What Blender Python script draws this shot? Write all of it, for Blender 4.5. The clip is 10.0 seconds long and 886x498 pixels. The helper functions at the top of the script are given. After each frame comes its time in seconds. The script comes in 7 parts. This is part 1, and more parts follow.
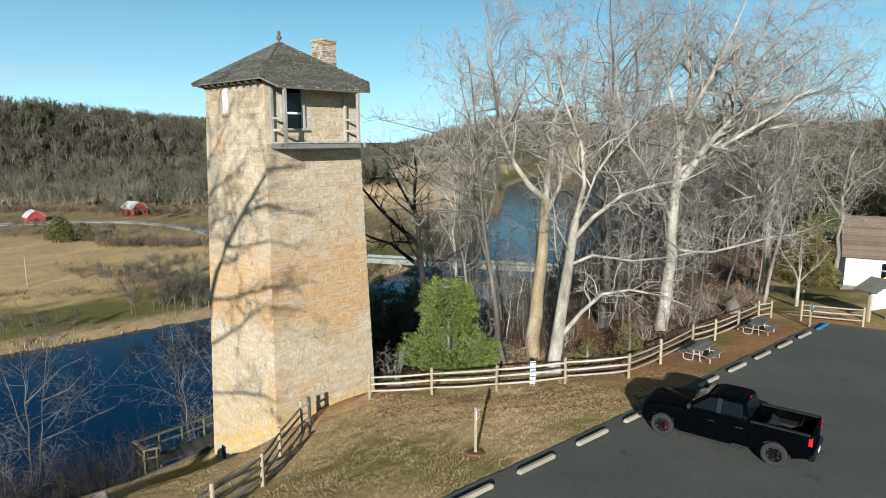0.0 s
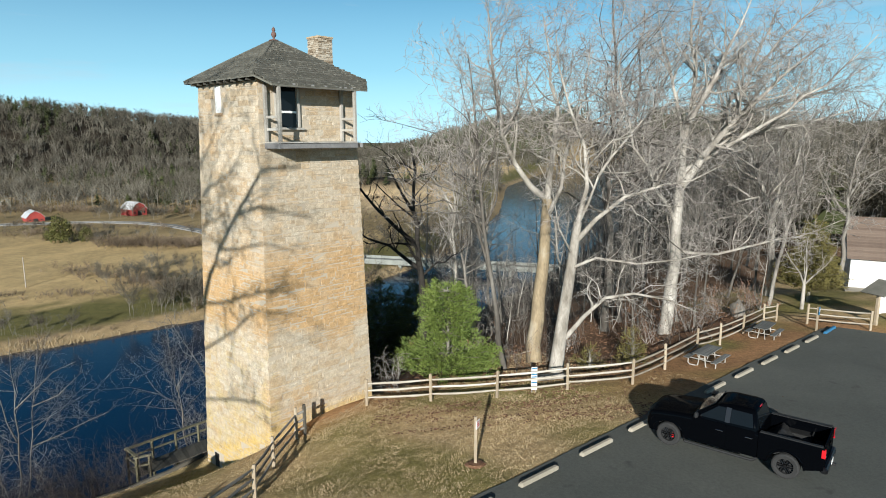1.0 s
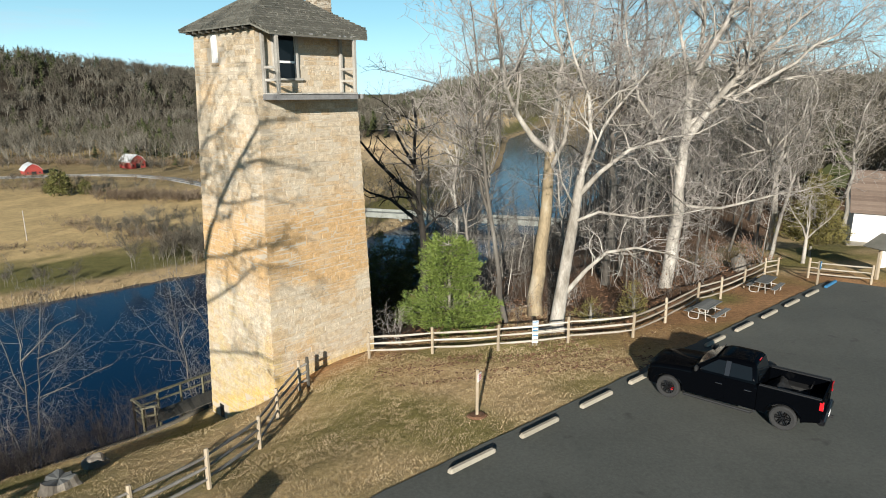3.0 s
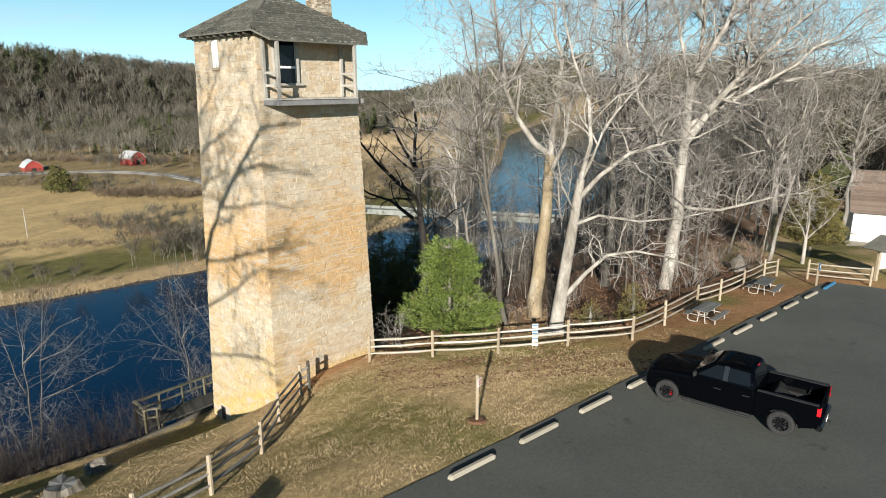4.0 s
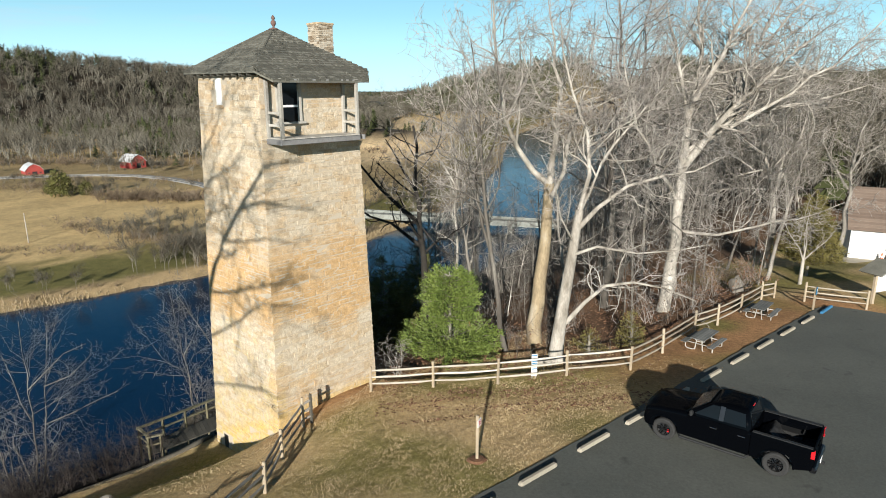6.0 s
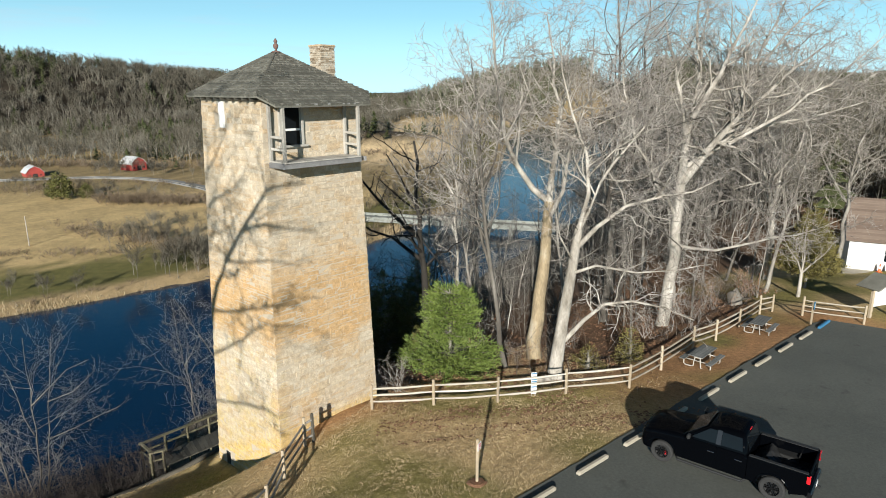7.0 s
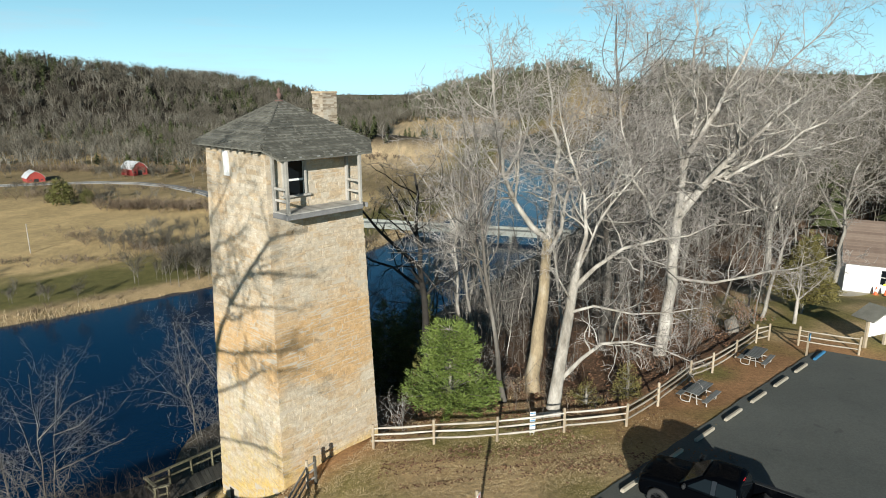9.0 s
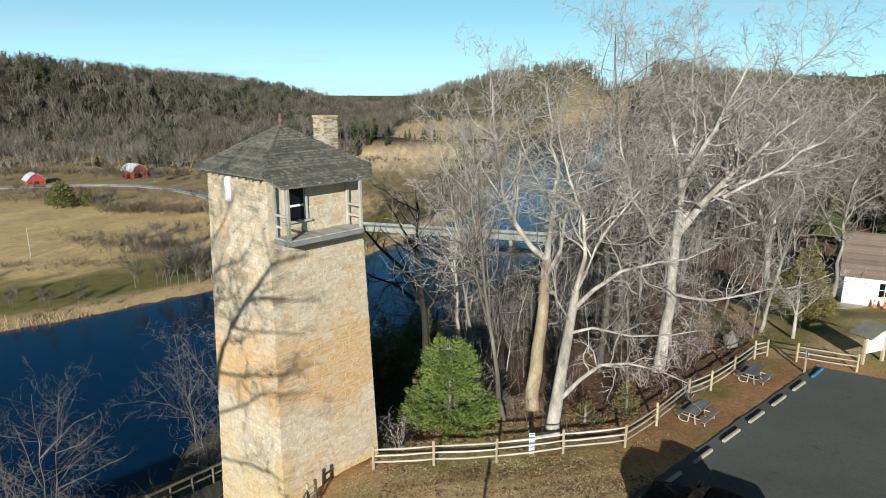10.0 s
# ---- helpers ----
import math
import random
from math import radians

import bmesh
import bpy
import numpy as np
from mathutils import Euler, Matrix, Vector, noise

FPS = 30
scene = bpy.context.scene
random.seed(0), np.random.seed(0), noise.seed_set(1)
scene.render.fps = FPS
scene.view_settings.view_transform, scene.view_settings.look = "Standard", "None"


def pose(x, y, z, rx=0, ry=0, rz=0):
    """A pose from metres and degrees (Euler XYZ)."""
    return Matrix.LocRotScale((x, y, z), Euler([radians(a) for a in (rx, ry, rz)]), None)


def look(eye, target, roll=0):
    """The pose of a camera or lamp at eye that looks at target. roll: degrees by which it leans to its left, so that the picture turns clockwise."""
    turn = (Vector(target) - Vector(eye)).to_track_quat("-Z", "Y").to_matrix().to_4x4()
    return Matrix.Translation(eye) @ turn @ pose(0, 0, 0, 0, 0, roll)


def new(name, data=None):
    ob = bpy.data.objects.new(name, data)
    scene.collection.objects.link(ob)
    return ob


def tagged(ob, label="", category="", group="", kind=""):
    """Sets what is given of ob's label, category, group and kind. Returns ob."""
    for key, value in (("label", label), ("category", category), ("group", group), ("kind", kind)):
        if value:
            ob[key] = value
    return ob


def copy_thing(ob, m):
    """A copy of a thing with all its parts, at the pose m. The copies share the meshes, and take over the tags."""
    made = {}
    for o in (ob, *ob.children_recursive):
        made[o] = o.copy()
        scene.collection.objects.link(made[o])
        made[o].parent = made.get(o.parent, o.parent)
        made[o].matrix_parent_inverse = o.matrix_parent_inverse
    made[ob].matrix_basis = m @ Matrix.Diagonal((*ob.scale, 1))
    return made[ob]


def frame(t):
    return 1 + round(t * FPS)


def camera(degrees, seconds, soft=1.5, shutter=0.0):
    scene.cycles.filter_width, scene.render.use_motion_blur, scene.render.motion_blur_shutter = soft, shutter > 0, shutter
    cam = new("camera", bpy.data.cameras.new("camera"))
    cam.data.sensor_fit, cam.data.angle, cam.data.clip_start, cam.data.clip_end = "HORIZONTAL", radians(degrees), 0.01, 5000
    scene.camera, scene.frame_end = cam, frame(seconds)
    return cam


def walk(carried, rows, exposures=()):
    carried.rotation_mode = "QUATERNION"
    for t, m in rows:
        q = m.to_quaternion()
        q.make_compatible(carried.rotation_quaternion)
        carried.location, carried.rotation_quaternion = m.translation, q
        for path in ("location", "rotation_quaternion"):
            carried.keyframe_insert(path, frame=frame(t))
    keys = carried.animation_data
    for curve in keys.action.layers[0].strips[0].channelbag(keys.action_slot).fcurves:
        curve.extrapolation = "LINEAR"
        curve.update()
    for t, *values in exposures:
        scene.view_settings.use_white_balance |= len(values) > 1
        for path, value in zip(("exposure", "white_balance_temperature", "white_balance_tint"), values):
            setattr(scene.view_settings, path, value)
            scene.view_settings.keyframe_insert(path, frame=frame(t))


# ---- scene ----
cam = camera(69.2, 10.0, soft=1.0)
METRES, EYE, TILT, LEAN, TURN = 6.85, 10.7, -9.8, 0.1, 0.0
ROWS = [
    (0.0, 0.0, 0.0, 0.0, 0.0, 0.0, -0.0),
    (0.5, 0.0042, 0.0669, 0.0096, -0.01, 0.01, -0.01),
    (1.0, 0.0058, 0.1139, 0.0163, -0.0, 0.02, -0.02),
    (1.5, 0.0052, 0.1314, 0.0183, 0.01, -0.21, -0.03),
    (2.0, 0.0037, 0.1402, 0.0212, 0.03, -1.14, -0.02),
    (2.5, -0.0003, 0.14, 0.0191, 0.04, -2.17, -0.05),
    (3.0, -0.0027, 0.1391, 0.0187, 0.04, -4.13, -0.07),
    (4.5, -0.0014, 0.1164, 0.1193, 0.08, -4.5, -0.04),
    (5.0, -0.002, 0.1104, 0.1703, 0.08, -4.48, -0.04),
    (5.5, -0.0033, 0.1008, 0.2244, 0.07, -4.44, -0.04),
    (7.0, -0.0065, 0.0559, 0.4119, 0.09, -4.31, -0.08),
    (7.5, -0.0042, 0.0419, 0.479, 0.09, -4.25, -0.08),
    (8.0, -0.0022, 0.0258, 0.5484, 0.09, -4.24, -0.07),
    (8.5, -0.0036, 0.0131, 0.6216, 0.09, -4.2, -0.06),
    (9.0, -0.0067, -0.0009, 0.6984, 0.1, -4.17, -0.06),
    (9.5, -0.007, -0.0134, 0.7803, 0.1, -4.13, -0.08),
    (10.0, -0.0058, -0.0211, 0.8527, 0.11, -4.09, -0.1),
]
walk(cam, [(t, pose(0, 0, EYE, TILT, LEAN, TURN) @ pose(METRES * x, METRES * y, METRES * z, 90 + pitch, roll, yaw)) for t, x, y, z, yaw, pitch, roll in ROWS],
     [(0.0, 0.66, 5850, 7), (1.0, 0.66, 5850, 7), (3.0, 0.78, 6150, 9), (5.0, 0.84, 6150, 9), (7.5, 0.72, 6000, 7), (10.0, 0.66, 5950, 6)])

# ---- world and sun ----
SUN_EL, SUN_AZ = radians(17.5), radians(187.6)   # bearing of the sun, clockwise from +y
to_sun = Vector((math.sin(SUN_AZ) * math.cos(SUN_EL), math.cos(SUN_AZ) * math.cos(SUN_EL), math.sin(SUN_EL)))
world = bpy.data.worlds.new("winter_sky")
scene.world = world
world.use_nodes = True
wn = world.node_tree
sky = wn.nodes.new("ShaderNodeTexSky")
sky.sky_type, sky.sun_disc = "NISHITA", False
sky.sun_elevation, sky.sun_rotation = SUN_EL, SUN_AZ
sky.air_density, sky.dust_density, sky.ozone_density = 1.0, 0.0, 4.0
wn.nodes["Background"].inputs["Strength"].default_value = 0.040
clear = wn.nodes.new("ShaderNodeMix")          # clear, dry winter air: less red in the sky's light
clear.data_type, clear.blend_type = "RGBA", "MULTIPLY"
clear.inputs[0].default_value, clear.inputs[7].default_value = 1.0, (0.36, 1.05, 1.12, 1)
wn.links.new(sky.outputs["Color"], clear.inputs[6])
# dry air: the blue deepens towards the zenith
dz = wn.nodes.new("ShaderNodeTexCoord")
ds = wn.nodes.new("ShaderNodeSeparateXYZ")
wn.links.new(dz.outputs["Generated"], ds.inputs[0])
dr = wn.nodes.new("ShaderNodeValToRGB")
dr.color_ramp.elements[0].position, dr.color_ramp.elements[1].position = 0.34, 0.75
dr.color_ramp.elements[0].color, dr.color_ramp.elements[1].color = (1, 1, 1, 1), (0.20, 0.22, 0.28, 1)
wn.links.new(ds.outputs["Z"], dr.inputs["Fac"])
deep = wn.nodes.new("ShaderNodeMix")
deep.data_type, deep.blend_type = "RGBA", "MULTIPLY"
deep.inputs[0].default_value = 1.0
wn.links.new(clear.outputs[2], deep.inputs[6])
wn.links.new(dr.outputs["Color"], deep.inputs[7])
# pale haze low over the hills
hz = wn.nodes.new("ShaderNodeTexCoord")
hs = wn.nodes.new("ShaderNodeSeparateXYZ")
wn.links.new(hz.outputs["Generated"], hs.inputs[0])
hr = wn.nodes.new("ShaderNodeValToRGB")
hr.color_ramp.elements[0].position, hr.color_ramp.elements[1].position = 0.0, 0.30
hr.color_ramp.elements[0].color, hr.color_ramp.elements[1].color = (0.95, 0.95, 0.95, 1), (0, 0, 0, 1)
mid_haze = hr.color_ramp.elements.new(0.10)
mid_haze.color = (0.48, 0.48, 0.48, 1)
wn.links.new(hs.outputs["Z"], hr.inputs["Fac"])
haze = wn.nodes.new("ShaderNodeMix")
haze.data_type = "RGBA"
haze.inputs[7].default_value = (11.6, 17.2, 19.0, 1)
wn.links.new(hr.outputs["Color"], haze.inputs[0])
wn.links.new(deep.outputs[2], haze.inputs[6])
# thin streaks of high cloud
sc = wn.nodes.new("ShaderNodeTexCoord")
sm = wn.nodes.new("ShaderNodeMapping")
sm.inputs["Scale"].default_value = (1.6, 1.6, 16.0)
sm.inputs["Rotation"].default_value = (0, radians(6), 0)
wn.links.new(sc.outputs["Generated"], sm.inputs["Vector"])
sn = wn.nodes.new("ShaderNodeTexNoise")
sn.inputs["Scale"].default_value, sn.inputs["Detail"].default_value, sn.inputs["Roughness"].default_value = 1.7, 6.0, 0.62
wn.links.new(sm.outputs["Vector"], sn.inputs["Vector"])
sr = wn.nodes.new("ShaderNodeValToRGB")
sr.color_ramp.elements[0].position, sr.color_ramp.elements[1].position = 0.53, 0.80
sr.color_ramp.elements[1].color = (0.55, 0.55, 0.55, 1)
wn.links.new(sn.outputs["Fac"], sr.inputs["Fac"])
cloud = wn.nodes.new("ShaderNodeMix")
cloud.data_type = "RGBA"
cloud.inputs[7].default_value = (9.5, 10.4, 11.0, 1)
wn.links.new(sr.outputs["Color"], cloud.inputs[0])
wn.links.new(haze.outputs[2], cloud.inputs[6])
wn.links.new(cloud.outputs[2], wn.nodes["Background"].inputs["Color"])
sun_data = bpy.data.lights.new("sun", "SUN")
sun_data.energy, sun_data.angle, sun_data.color = 5.0, radians(0.53), (1.0, 0.92, 0.80)
sun = new("sun", sun_data)
sun.matrix_world = look(to_sun * 60, (0, 0, 0))

# ---- materials ----
def material(name, rough=0.8, metal=0.0, spec=0.5):
    m = bpy.data.materials.new(name)
    m.use_nodes = True
    b = m.node_tree.nodes["Principled BSDF"]
    b.inputs["Roughness"].default_value = rough
    b.inputs["Metallic"].default_value = metal
    b.inputs["Specular IOR Level"].default_value = spec
    return m, m.node_tree, b


def rgb(c):
    return (c[0], c[1], c[2], 1.0)


def ramp(nt, fac, stops):
    r = nt.nodes.new("ShaderNodeValToRGB")
    while len(r.color_ramp.elements) < len(stops):
        r.color_ramp.elements.new(0.5)
    for e, (p, c) in zip(r.color_ramp.elements, stops):
        e.position, e.color = p, rgb(c)
    nt.links.new(fac, r.inputs["Fac"])
    return r.outputs["Color"]


def mixc(nt, fac, a, b, kind="MIX"):
    m = nt.nodes.new("ShaderNodeMix")
    m.data_type, m.blend_type = "RGBA", kind
    for sock, v in ((m.inputs[0], fac), (m.inputs[6], a), (m.inputs[7], b)):
        if isinstance(v, bpy.types.NodeSocket):
            nt.links.new(v, sock)
        elif isinstance(v, (int, float)):
            sock.default_value = v
        else:
            sock.default_value = rgb(v)
    return m.outputs[2]


def coords(nt, scale=(1, 1, 1), world_space=False):
    tc = nt.nodes.new("ShaderNodeNewGeometry" if world_space else "ShaderNodeTexCoord")
    mp = nt.nodes.new("ShaderNodeMapping")
    mp.inputs["Scale"].default_value = scale
    nt.links.new(tc.outputs["Position" if world_space else "Object"], mp.inputs["Vector"])
    return mp.outputs["Vector"]


def noise_tex(nt, vec, scale, detail=4.0, rough=0.6):
    n = nt.nodes.new("ShaderNodeTexNoise")
    n.inputs["Scale"].default_value, n.inputs["Detail"].default_value, n.inputs["Roughness"].default_value = scale, detail, rough
    nt.links.new(vec, n.inputs["Vector"])
    return n.outputs["Fac"]


def bump(nt, b, height, strength=0.4, dist=0.02):
    n = nt.nodes.new("ShaderNodeBump")
    n.inputs["Strength"].default_value, n.inputs["Distance"].default_value = strength, dist
    nt.links.new(height, n.inputs["Height"])
    nt.links.new(n.outputs["Normal"], b.inputs["Normal"])


def mottled(name, stops, big=0.6, fine=14.0, scale=(1, 1, 1), rough=0.85, relief=0.3, dist=0.01, metal=0.0, spec=0.4, vary=0.0, world_space=False):
    """Two scales of noise through a colour ramp, fine relief, and some variation from piece to piece."""
    m, nt, b = material(name, rough, metal, spec)
    v = coords(nt, scale, world_space)
    n1, n2 = noise_tex(nt, v, big, 3), noise_tex(nt, v, fine, 5, 0.7)
    add = nt.nodes.new("ShaderNodeMath")
    add.operation = "MULTIPLY_ADD"
    add.inputs[1].default_value = 0.5
    nt.links.new(n2, add.inputs[0])
    half = nt.nodes.new("ShaderNodeMath")
    half.operation = "MULTIPLY"
    half.inputs[1].default_value = 0.5
    nt.links.new(n1, half.inputs[0])
    nt.links.new(half.outputs[0], add.inputs[2])
    fac = add.outputs[0]
    if vary:
        info = nt.nodes.new("ShaderNodeObjectInfo")
        more = nt.nodes.new("ShaderNodeMath")
        more.operation = "MULTIPLY_ADD"
        more.inputs[1].default_value = vary
        geo = nt.nodes.new("ShaderNodeNewGeometry")
        both = nt.nodes.new("ShaderNodeMath")
        both.operation = "ADD"
        nt.links.new(info.outputs["Random"], both.inputs[0])
        nt.links.new(geo.outputs["Random Per Island"], both.inputs[1])
        fr = nt.nodes.new("ShaderNodeMath")
        fr.operation = "FRACT"
        nt.links.new(both.outputs[0], fr.inputs[0])
        nt.links.new(fr.outputs[0], more.inputs[0])
        sub = nt.nodes.new("ShaderNodeMath")
        sub.operation = "SUBTRACT"
        sub.inputs[1].default_value = vary / 2
        nt.links.new(fac, sub.inputs[0])
        nt.links.new(sub.outputs[0], more.inputs[2])
        fac = more.outputs[0]
    nt.links.new(ramp(nt, fac, stops), b.inputs["Base Color"])
    bump(nt, b, n2, relief, dist)
    return m


def stone_material():
    """Warm limestone: each stone its own tint, ochre iron and lichen stains over it."""
    m, nt, b = material("limestone", 0.92, 0, 0.25)
    v = coords(nt, (1, 1, 1), True)
    info = nt.nodes.new("ShaderNodeObjectInfo")
    geo = nt.nodes.new("ShaderNodeNewGeometry")
    both = nt.nodes.new("ShaderNodeMath")
    both.operation = "ADD"
    nt.links.new(info.outputs["Random"], both.inputs[0])
    nt.links.new(geo.outputs["Random Per Island"], both.inputs[1])
    fr = nt.nodes.new("ShaderNodeMath")
    fr.operation = "FRACT"
    nt.links.new(both.outputs[0], fr.inputs[0])
    base = ramp(nt, fr.outputs[0], [(0.0, (0.41, 0.352, 0.27)), (0.25, (0.45, 0.40, 0.325)), (0.5, (0.475, 0.432, 0.362)), (0.7, (0.495, 0.462, 0.40)), (0.85, (0.45, 0.392, 0.305)), (1.0, (0.42, 0.345, 0.25))])
    sep = nt.nodes.new("ShaderNodeSeparateXYZ")
    nt.links.new(v, sep.inputs[0])

    def span(a, b, c0, c1):
        r = nt.nodes.new("ShaderNodeMapRange")
        for i, q in enumerate((a, b, c0, c1)):
            r.inputs[1 + i].default_value = q
        nt.links.new(sep.outputs["Z"], r.inputs[0])
        return r.outputs[0]

    def calc(op, p, q):
        r = nt.nodes.new("ShaderNodeMath")
        r.operation = op
        for i, s in enumerate((p, q)):
            if isinstance(s, bpy.types.NodeSocket):
                nt.links.new(s, r.inputs[i])
            else:
                r.inputs[i].default_value = s
        return r.outputs[0]
    # iron stain: patches, thickest in the band of older masonry
    band = calc("MULTIPLY", span(2.1, 2.7, 0, 0.25), span(4.6, 7.0, 1, 0))
    stain = ramp(nt, calc("ADD", noise_tex(nt, v, 0.5, 6, 0.7), band), [(0.50, (0, 0, 0)), (0.74, (0.85, 0.85, 0.85))])
    c = mixc(nt, stain, base, (0.45, 0.302, 0.148))
    grime = ramp(nt, noise_tex(nt, v, 1.6, 6, 0.7), [(0.46, (0, 0, 0)), (0.8, (1, 1, 1))])
    dim = nt.nodes.new("ShaderNodeMath")
    dim.operation = "MULTIPLY"
    dim.inputs[1].default_value = 0.45
    nt.links.new(grime, dim.inputs[0])
    c = mixc(nt, dim.outputs[0], c, (0.36, 0.27, 0.16))
    # yellow lichen and damp low on the walls
    low = nt.nodes.new("ShaderNodeMath")
    low.operation = "MULTIPLY_ADD"
    low.inputs[1].default_value, low.inputs[2].default_value = -0.085, 0.10
    nt.links.new(sep.outputs["Z"], low.inputs[0])
    patch = nt.nodes.new("ShaderNodeMath")
    patch.operation = "MULTIPLY_ADD"
    patch.inputs[1].default_value = 2.9
    patch.use_clamp = True
    nt.links.new(noise_tex(nt, v, 1.3, 6, 0.7), patch.inputs[0])
    less = nt.nodes.new("ShaderNodeMath")
    less.operation = "SUBTRACT"
    less.inputs[1].default_value = 1.43
    nt.links.new(low.outputs[0], less.inputs[0])
    nt.links.new(less.outputs[0], patch.inputs[2])
    # it grows on the face towards the river, little on the other
    across = calc("ADD", calc("MULTIPLY", sep.outputs["X"], 0.679), calc("MULTIPLY", sep.outputs["Y"], 0.734))
    face = nt.nodes.new("ShaderNodeMapRange")
    for i, q in enumerate((14.70, 14.86, 0.8, 0.12)):
        face.inputs[1 + i].default_value = q
    nt.links.new(across, face.inputs[0])
    c = mixc(nt, calc("MULTIPLY", patch.outputs[0], face.outputs[0]), c, (0.44, 0.355, 0.14))
    rise = calc("ADD", sep.outputs["Z"], calc("MULTIPLY", calc("MAXIMUM", calc("SUBTRACT", -7.2, sep.outputs["X"]), 0.0), 0.68))
    near_foot = nt.nodes.new("ShaderNodeMapRange")
    for i, q in enumerate((-1.55, -1.05, 1, 0)):
        near_foot.inputs[1 + i].default_value = q
    nt.links.new(rise, near_foot.inputs[0])
    foot = calc("MULTIPLY", near_foot.outputs[0], ramp(nt, noise_tex(nt, v, 2.2, 5, 0.65), [(0.30, (0.35, 0.35, 0.35)), (0.55, (1, 1, 1))]))
    c = mixc(nt, calc("MULTIPLY", foot, 0.55), c, (0.54, 0.385, 0.10))
    blot = noise_tex(nt, v, 5.5, 5, 0.7)
    c = mixc(nt, 0.38, c, ramp(nt, blot, [(0.32, (0.22, 0.21, 0.20)), (0.66, (0.72, 0.71, 0.70))]), "OVERLAY")
    fine = noise_tex(nt, v, 22, 6, 0.75)
    c = mixc(nt, 0.45, c, ramp(nt, fine, [(0.3, (0.25, 0.2, 0.14)), (0.65, (0.72, 0.64, 0.5))]), "OVERLAY")
    nt.links.new(c, b.inputs["Base Color"])
    bump(nt, b, blot, 0.6, 0.05)
    return m


def cover_material():
    """Ground: land cover from the mesh's own colours, broken up by two scales of noise."""
    m, nt, b = material("ground_cover", 0.95, 0, 0.15)
    at = nt.nodes.new("ShaderNodeAttribute")
    at.attribute_name = "cover"
    v = coords(nt, (1, 1, 1), True)
    n1, n2, n3 = noise_tex(nt, v, 0.35, 5, 0.65), noise_tex(nt, v, 5.0, 5, 0.7), noise_tex(nt, v, 34.0, 3, 0.7)
    c = mixc(nt, 0.55, at.outputs["Color"], ramp(nt, n1, [(0.3, (0.30, 0.30, 0.28)), (0.7, (0.68, 0.66, 0.62))]), "OVERLAY")
    c = mixc(nt, 0.75, c, ramp(nt, n2, [(0.3, (0.26, 0.27, 0.26)), (0.7, (0.72, 0.71, 0.69))]), "OVERLAY")
    c = mixc(nt, 0.7, c, ramp(nt, n3, [(0.3, (0.24, 0.25, 0.25)), (0.7, (0.74, 0.73, 0.7))]), "OVERLAY")
    nt.links.new(c, b.inputs["Base Color"])
    bump(nt, b, n2, 0.5, 0.08)
    return m


def bark_material(name, stops, scale=1.4):
    m, nt, b = material(name, 0.9, 0, 0.2)
    v = coords(nt, (1, 1, 0.35), True)
    n1, n2 = noise_tex(nt, v, scale, 4, 0.6), noise_tex(nt, v, 12, 5, 0.7)
    c = ramp(nt, n1, stops)
    c = mixc(nt, 0.5, c, ramp(nt, n2, [(0.3, (0.28, 0.27, 0.25)), (0.7, (0.7, 0.69, 0.66))]), "OVERLAY")
    nt.links.new(c, b.inputs["Base Color"])
    bump(nt, b, n2, 0.6, 0.03)
    return m


STONE = stone_material()
MORTAR = mottled("lime_mortar", [(0.3, (0.38, 0.315, 0.23)), (0.7, (0.48, 0.415, 0.325))], 0.5, 16, relief=0.5, dist=0.02, world_space=True)
SHINGLE = mottled("weathered_shingle", [(0.22, (0.066, 0.063, 0.050)), (0.5, (0.130, 0.125, 0.102)), (0.78, (0.22, 0.212, 0.176))], 1.2, 18, (1, 1, 1), 0.9, 0.5, 0.01, vary=0.2)
GREYWOOD = mottled("weathered_wood", [(0.25, (0.20, 0.185, 0.16)), (0.5, (0.34, 0.32, 0.28)), (0.75, (0.48, 0.45, 0.40))], 1.5, 20, (1, 1, 1), 0.85, 0.4, 0.006, vary=0.25)
TANRAIL = mottled("tan_rail_wood", [(0.25, (0.20, 0.165, 0.12)), (0.5, (0.32, 0.275, 0.21)), (0.75, (0.45, 0.40, 0.32))], 1.5, 16, (1, 1, 1), 0.85, 0.5, 0.008, vary=0.3)
BEAMWOOD = mottled("grey_beam_wood", [(0.25, (0.115, 0.112, 0.110)), (0.5, (0.19, 0.187, 0.182)), (0.75, (0.29, 0.285, 0.275))], 1.5, 20, (1, 1, 1), 0.85, 0.4, 0.006, vary=0.25)
RAILWOOD = mottled("split_rail_wood", [(0.25, (0.29, 0.255, 0.20)), (0.5, (0.46, 0.415, 0.345)), (0.75, (0.60, 0.56, 0.49))], 1.5, 16, (1, 1, 1), 0.85, 0.5, 0.008, vary=0.3)
GREYRAIL = mottled("grey_rail_wood", [(0.25, (0.15, 0.135, 0.115)), (0.5, (0.24, 0.22, 0.19)), (0.75, (0.36, 0.335, 0.295))], 1.5, 16, (1, 1, 1), 0.85, 0.5, 0.008, vary=0.3)
POSTWOOD = mottled("post_wood", [(0.25, (0.20, 0.16, 0.11)), (0.5, (0.34, 0.275, 0.19)), (0.75, (0.46, 0.39, 0.29))], 1.5, 16, (1, 1, 0.3), 0.85, 0.5, 0.008, vary=0.3)
WHITEPAINT = mottled("white_paint", [(0.3, (0.66, 0.65, 0.62)), (0.7, (0.80, 0.79, 0.77))], 0.8, 20, relief=0.15, rough=0.6)
HOUSEWHITE = mottled("limewashed_block", [(0.3, (0.52, 0.51, 0.49)), (0.7, (0.68, 0.67, 0.65))], 0.8, 9, relief=0.4, dist=0.02, rough=0.8)
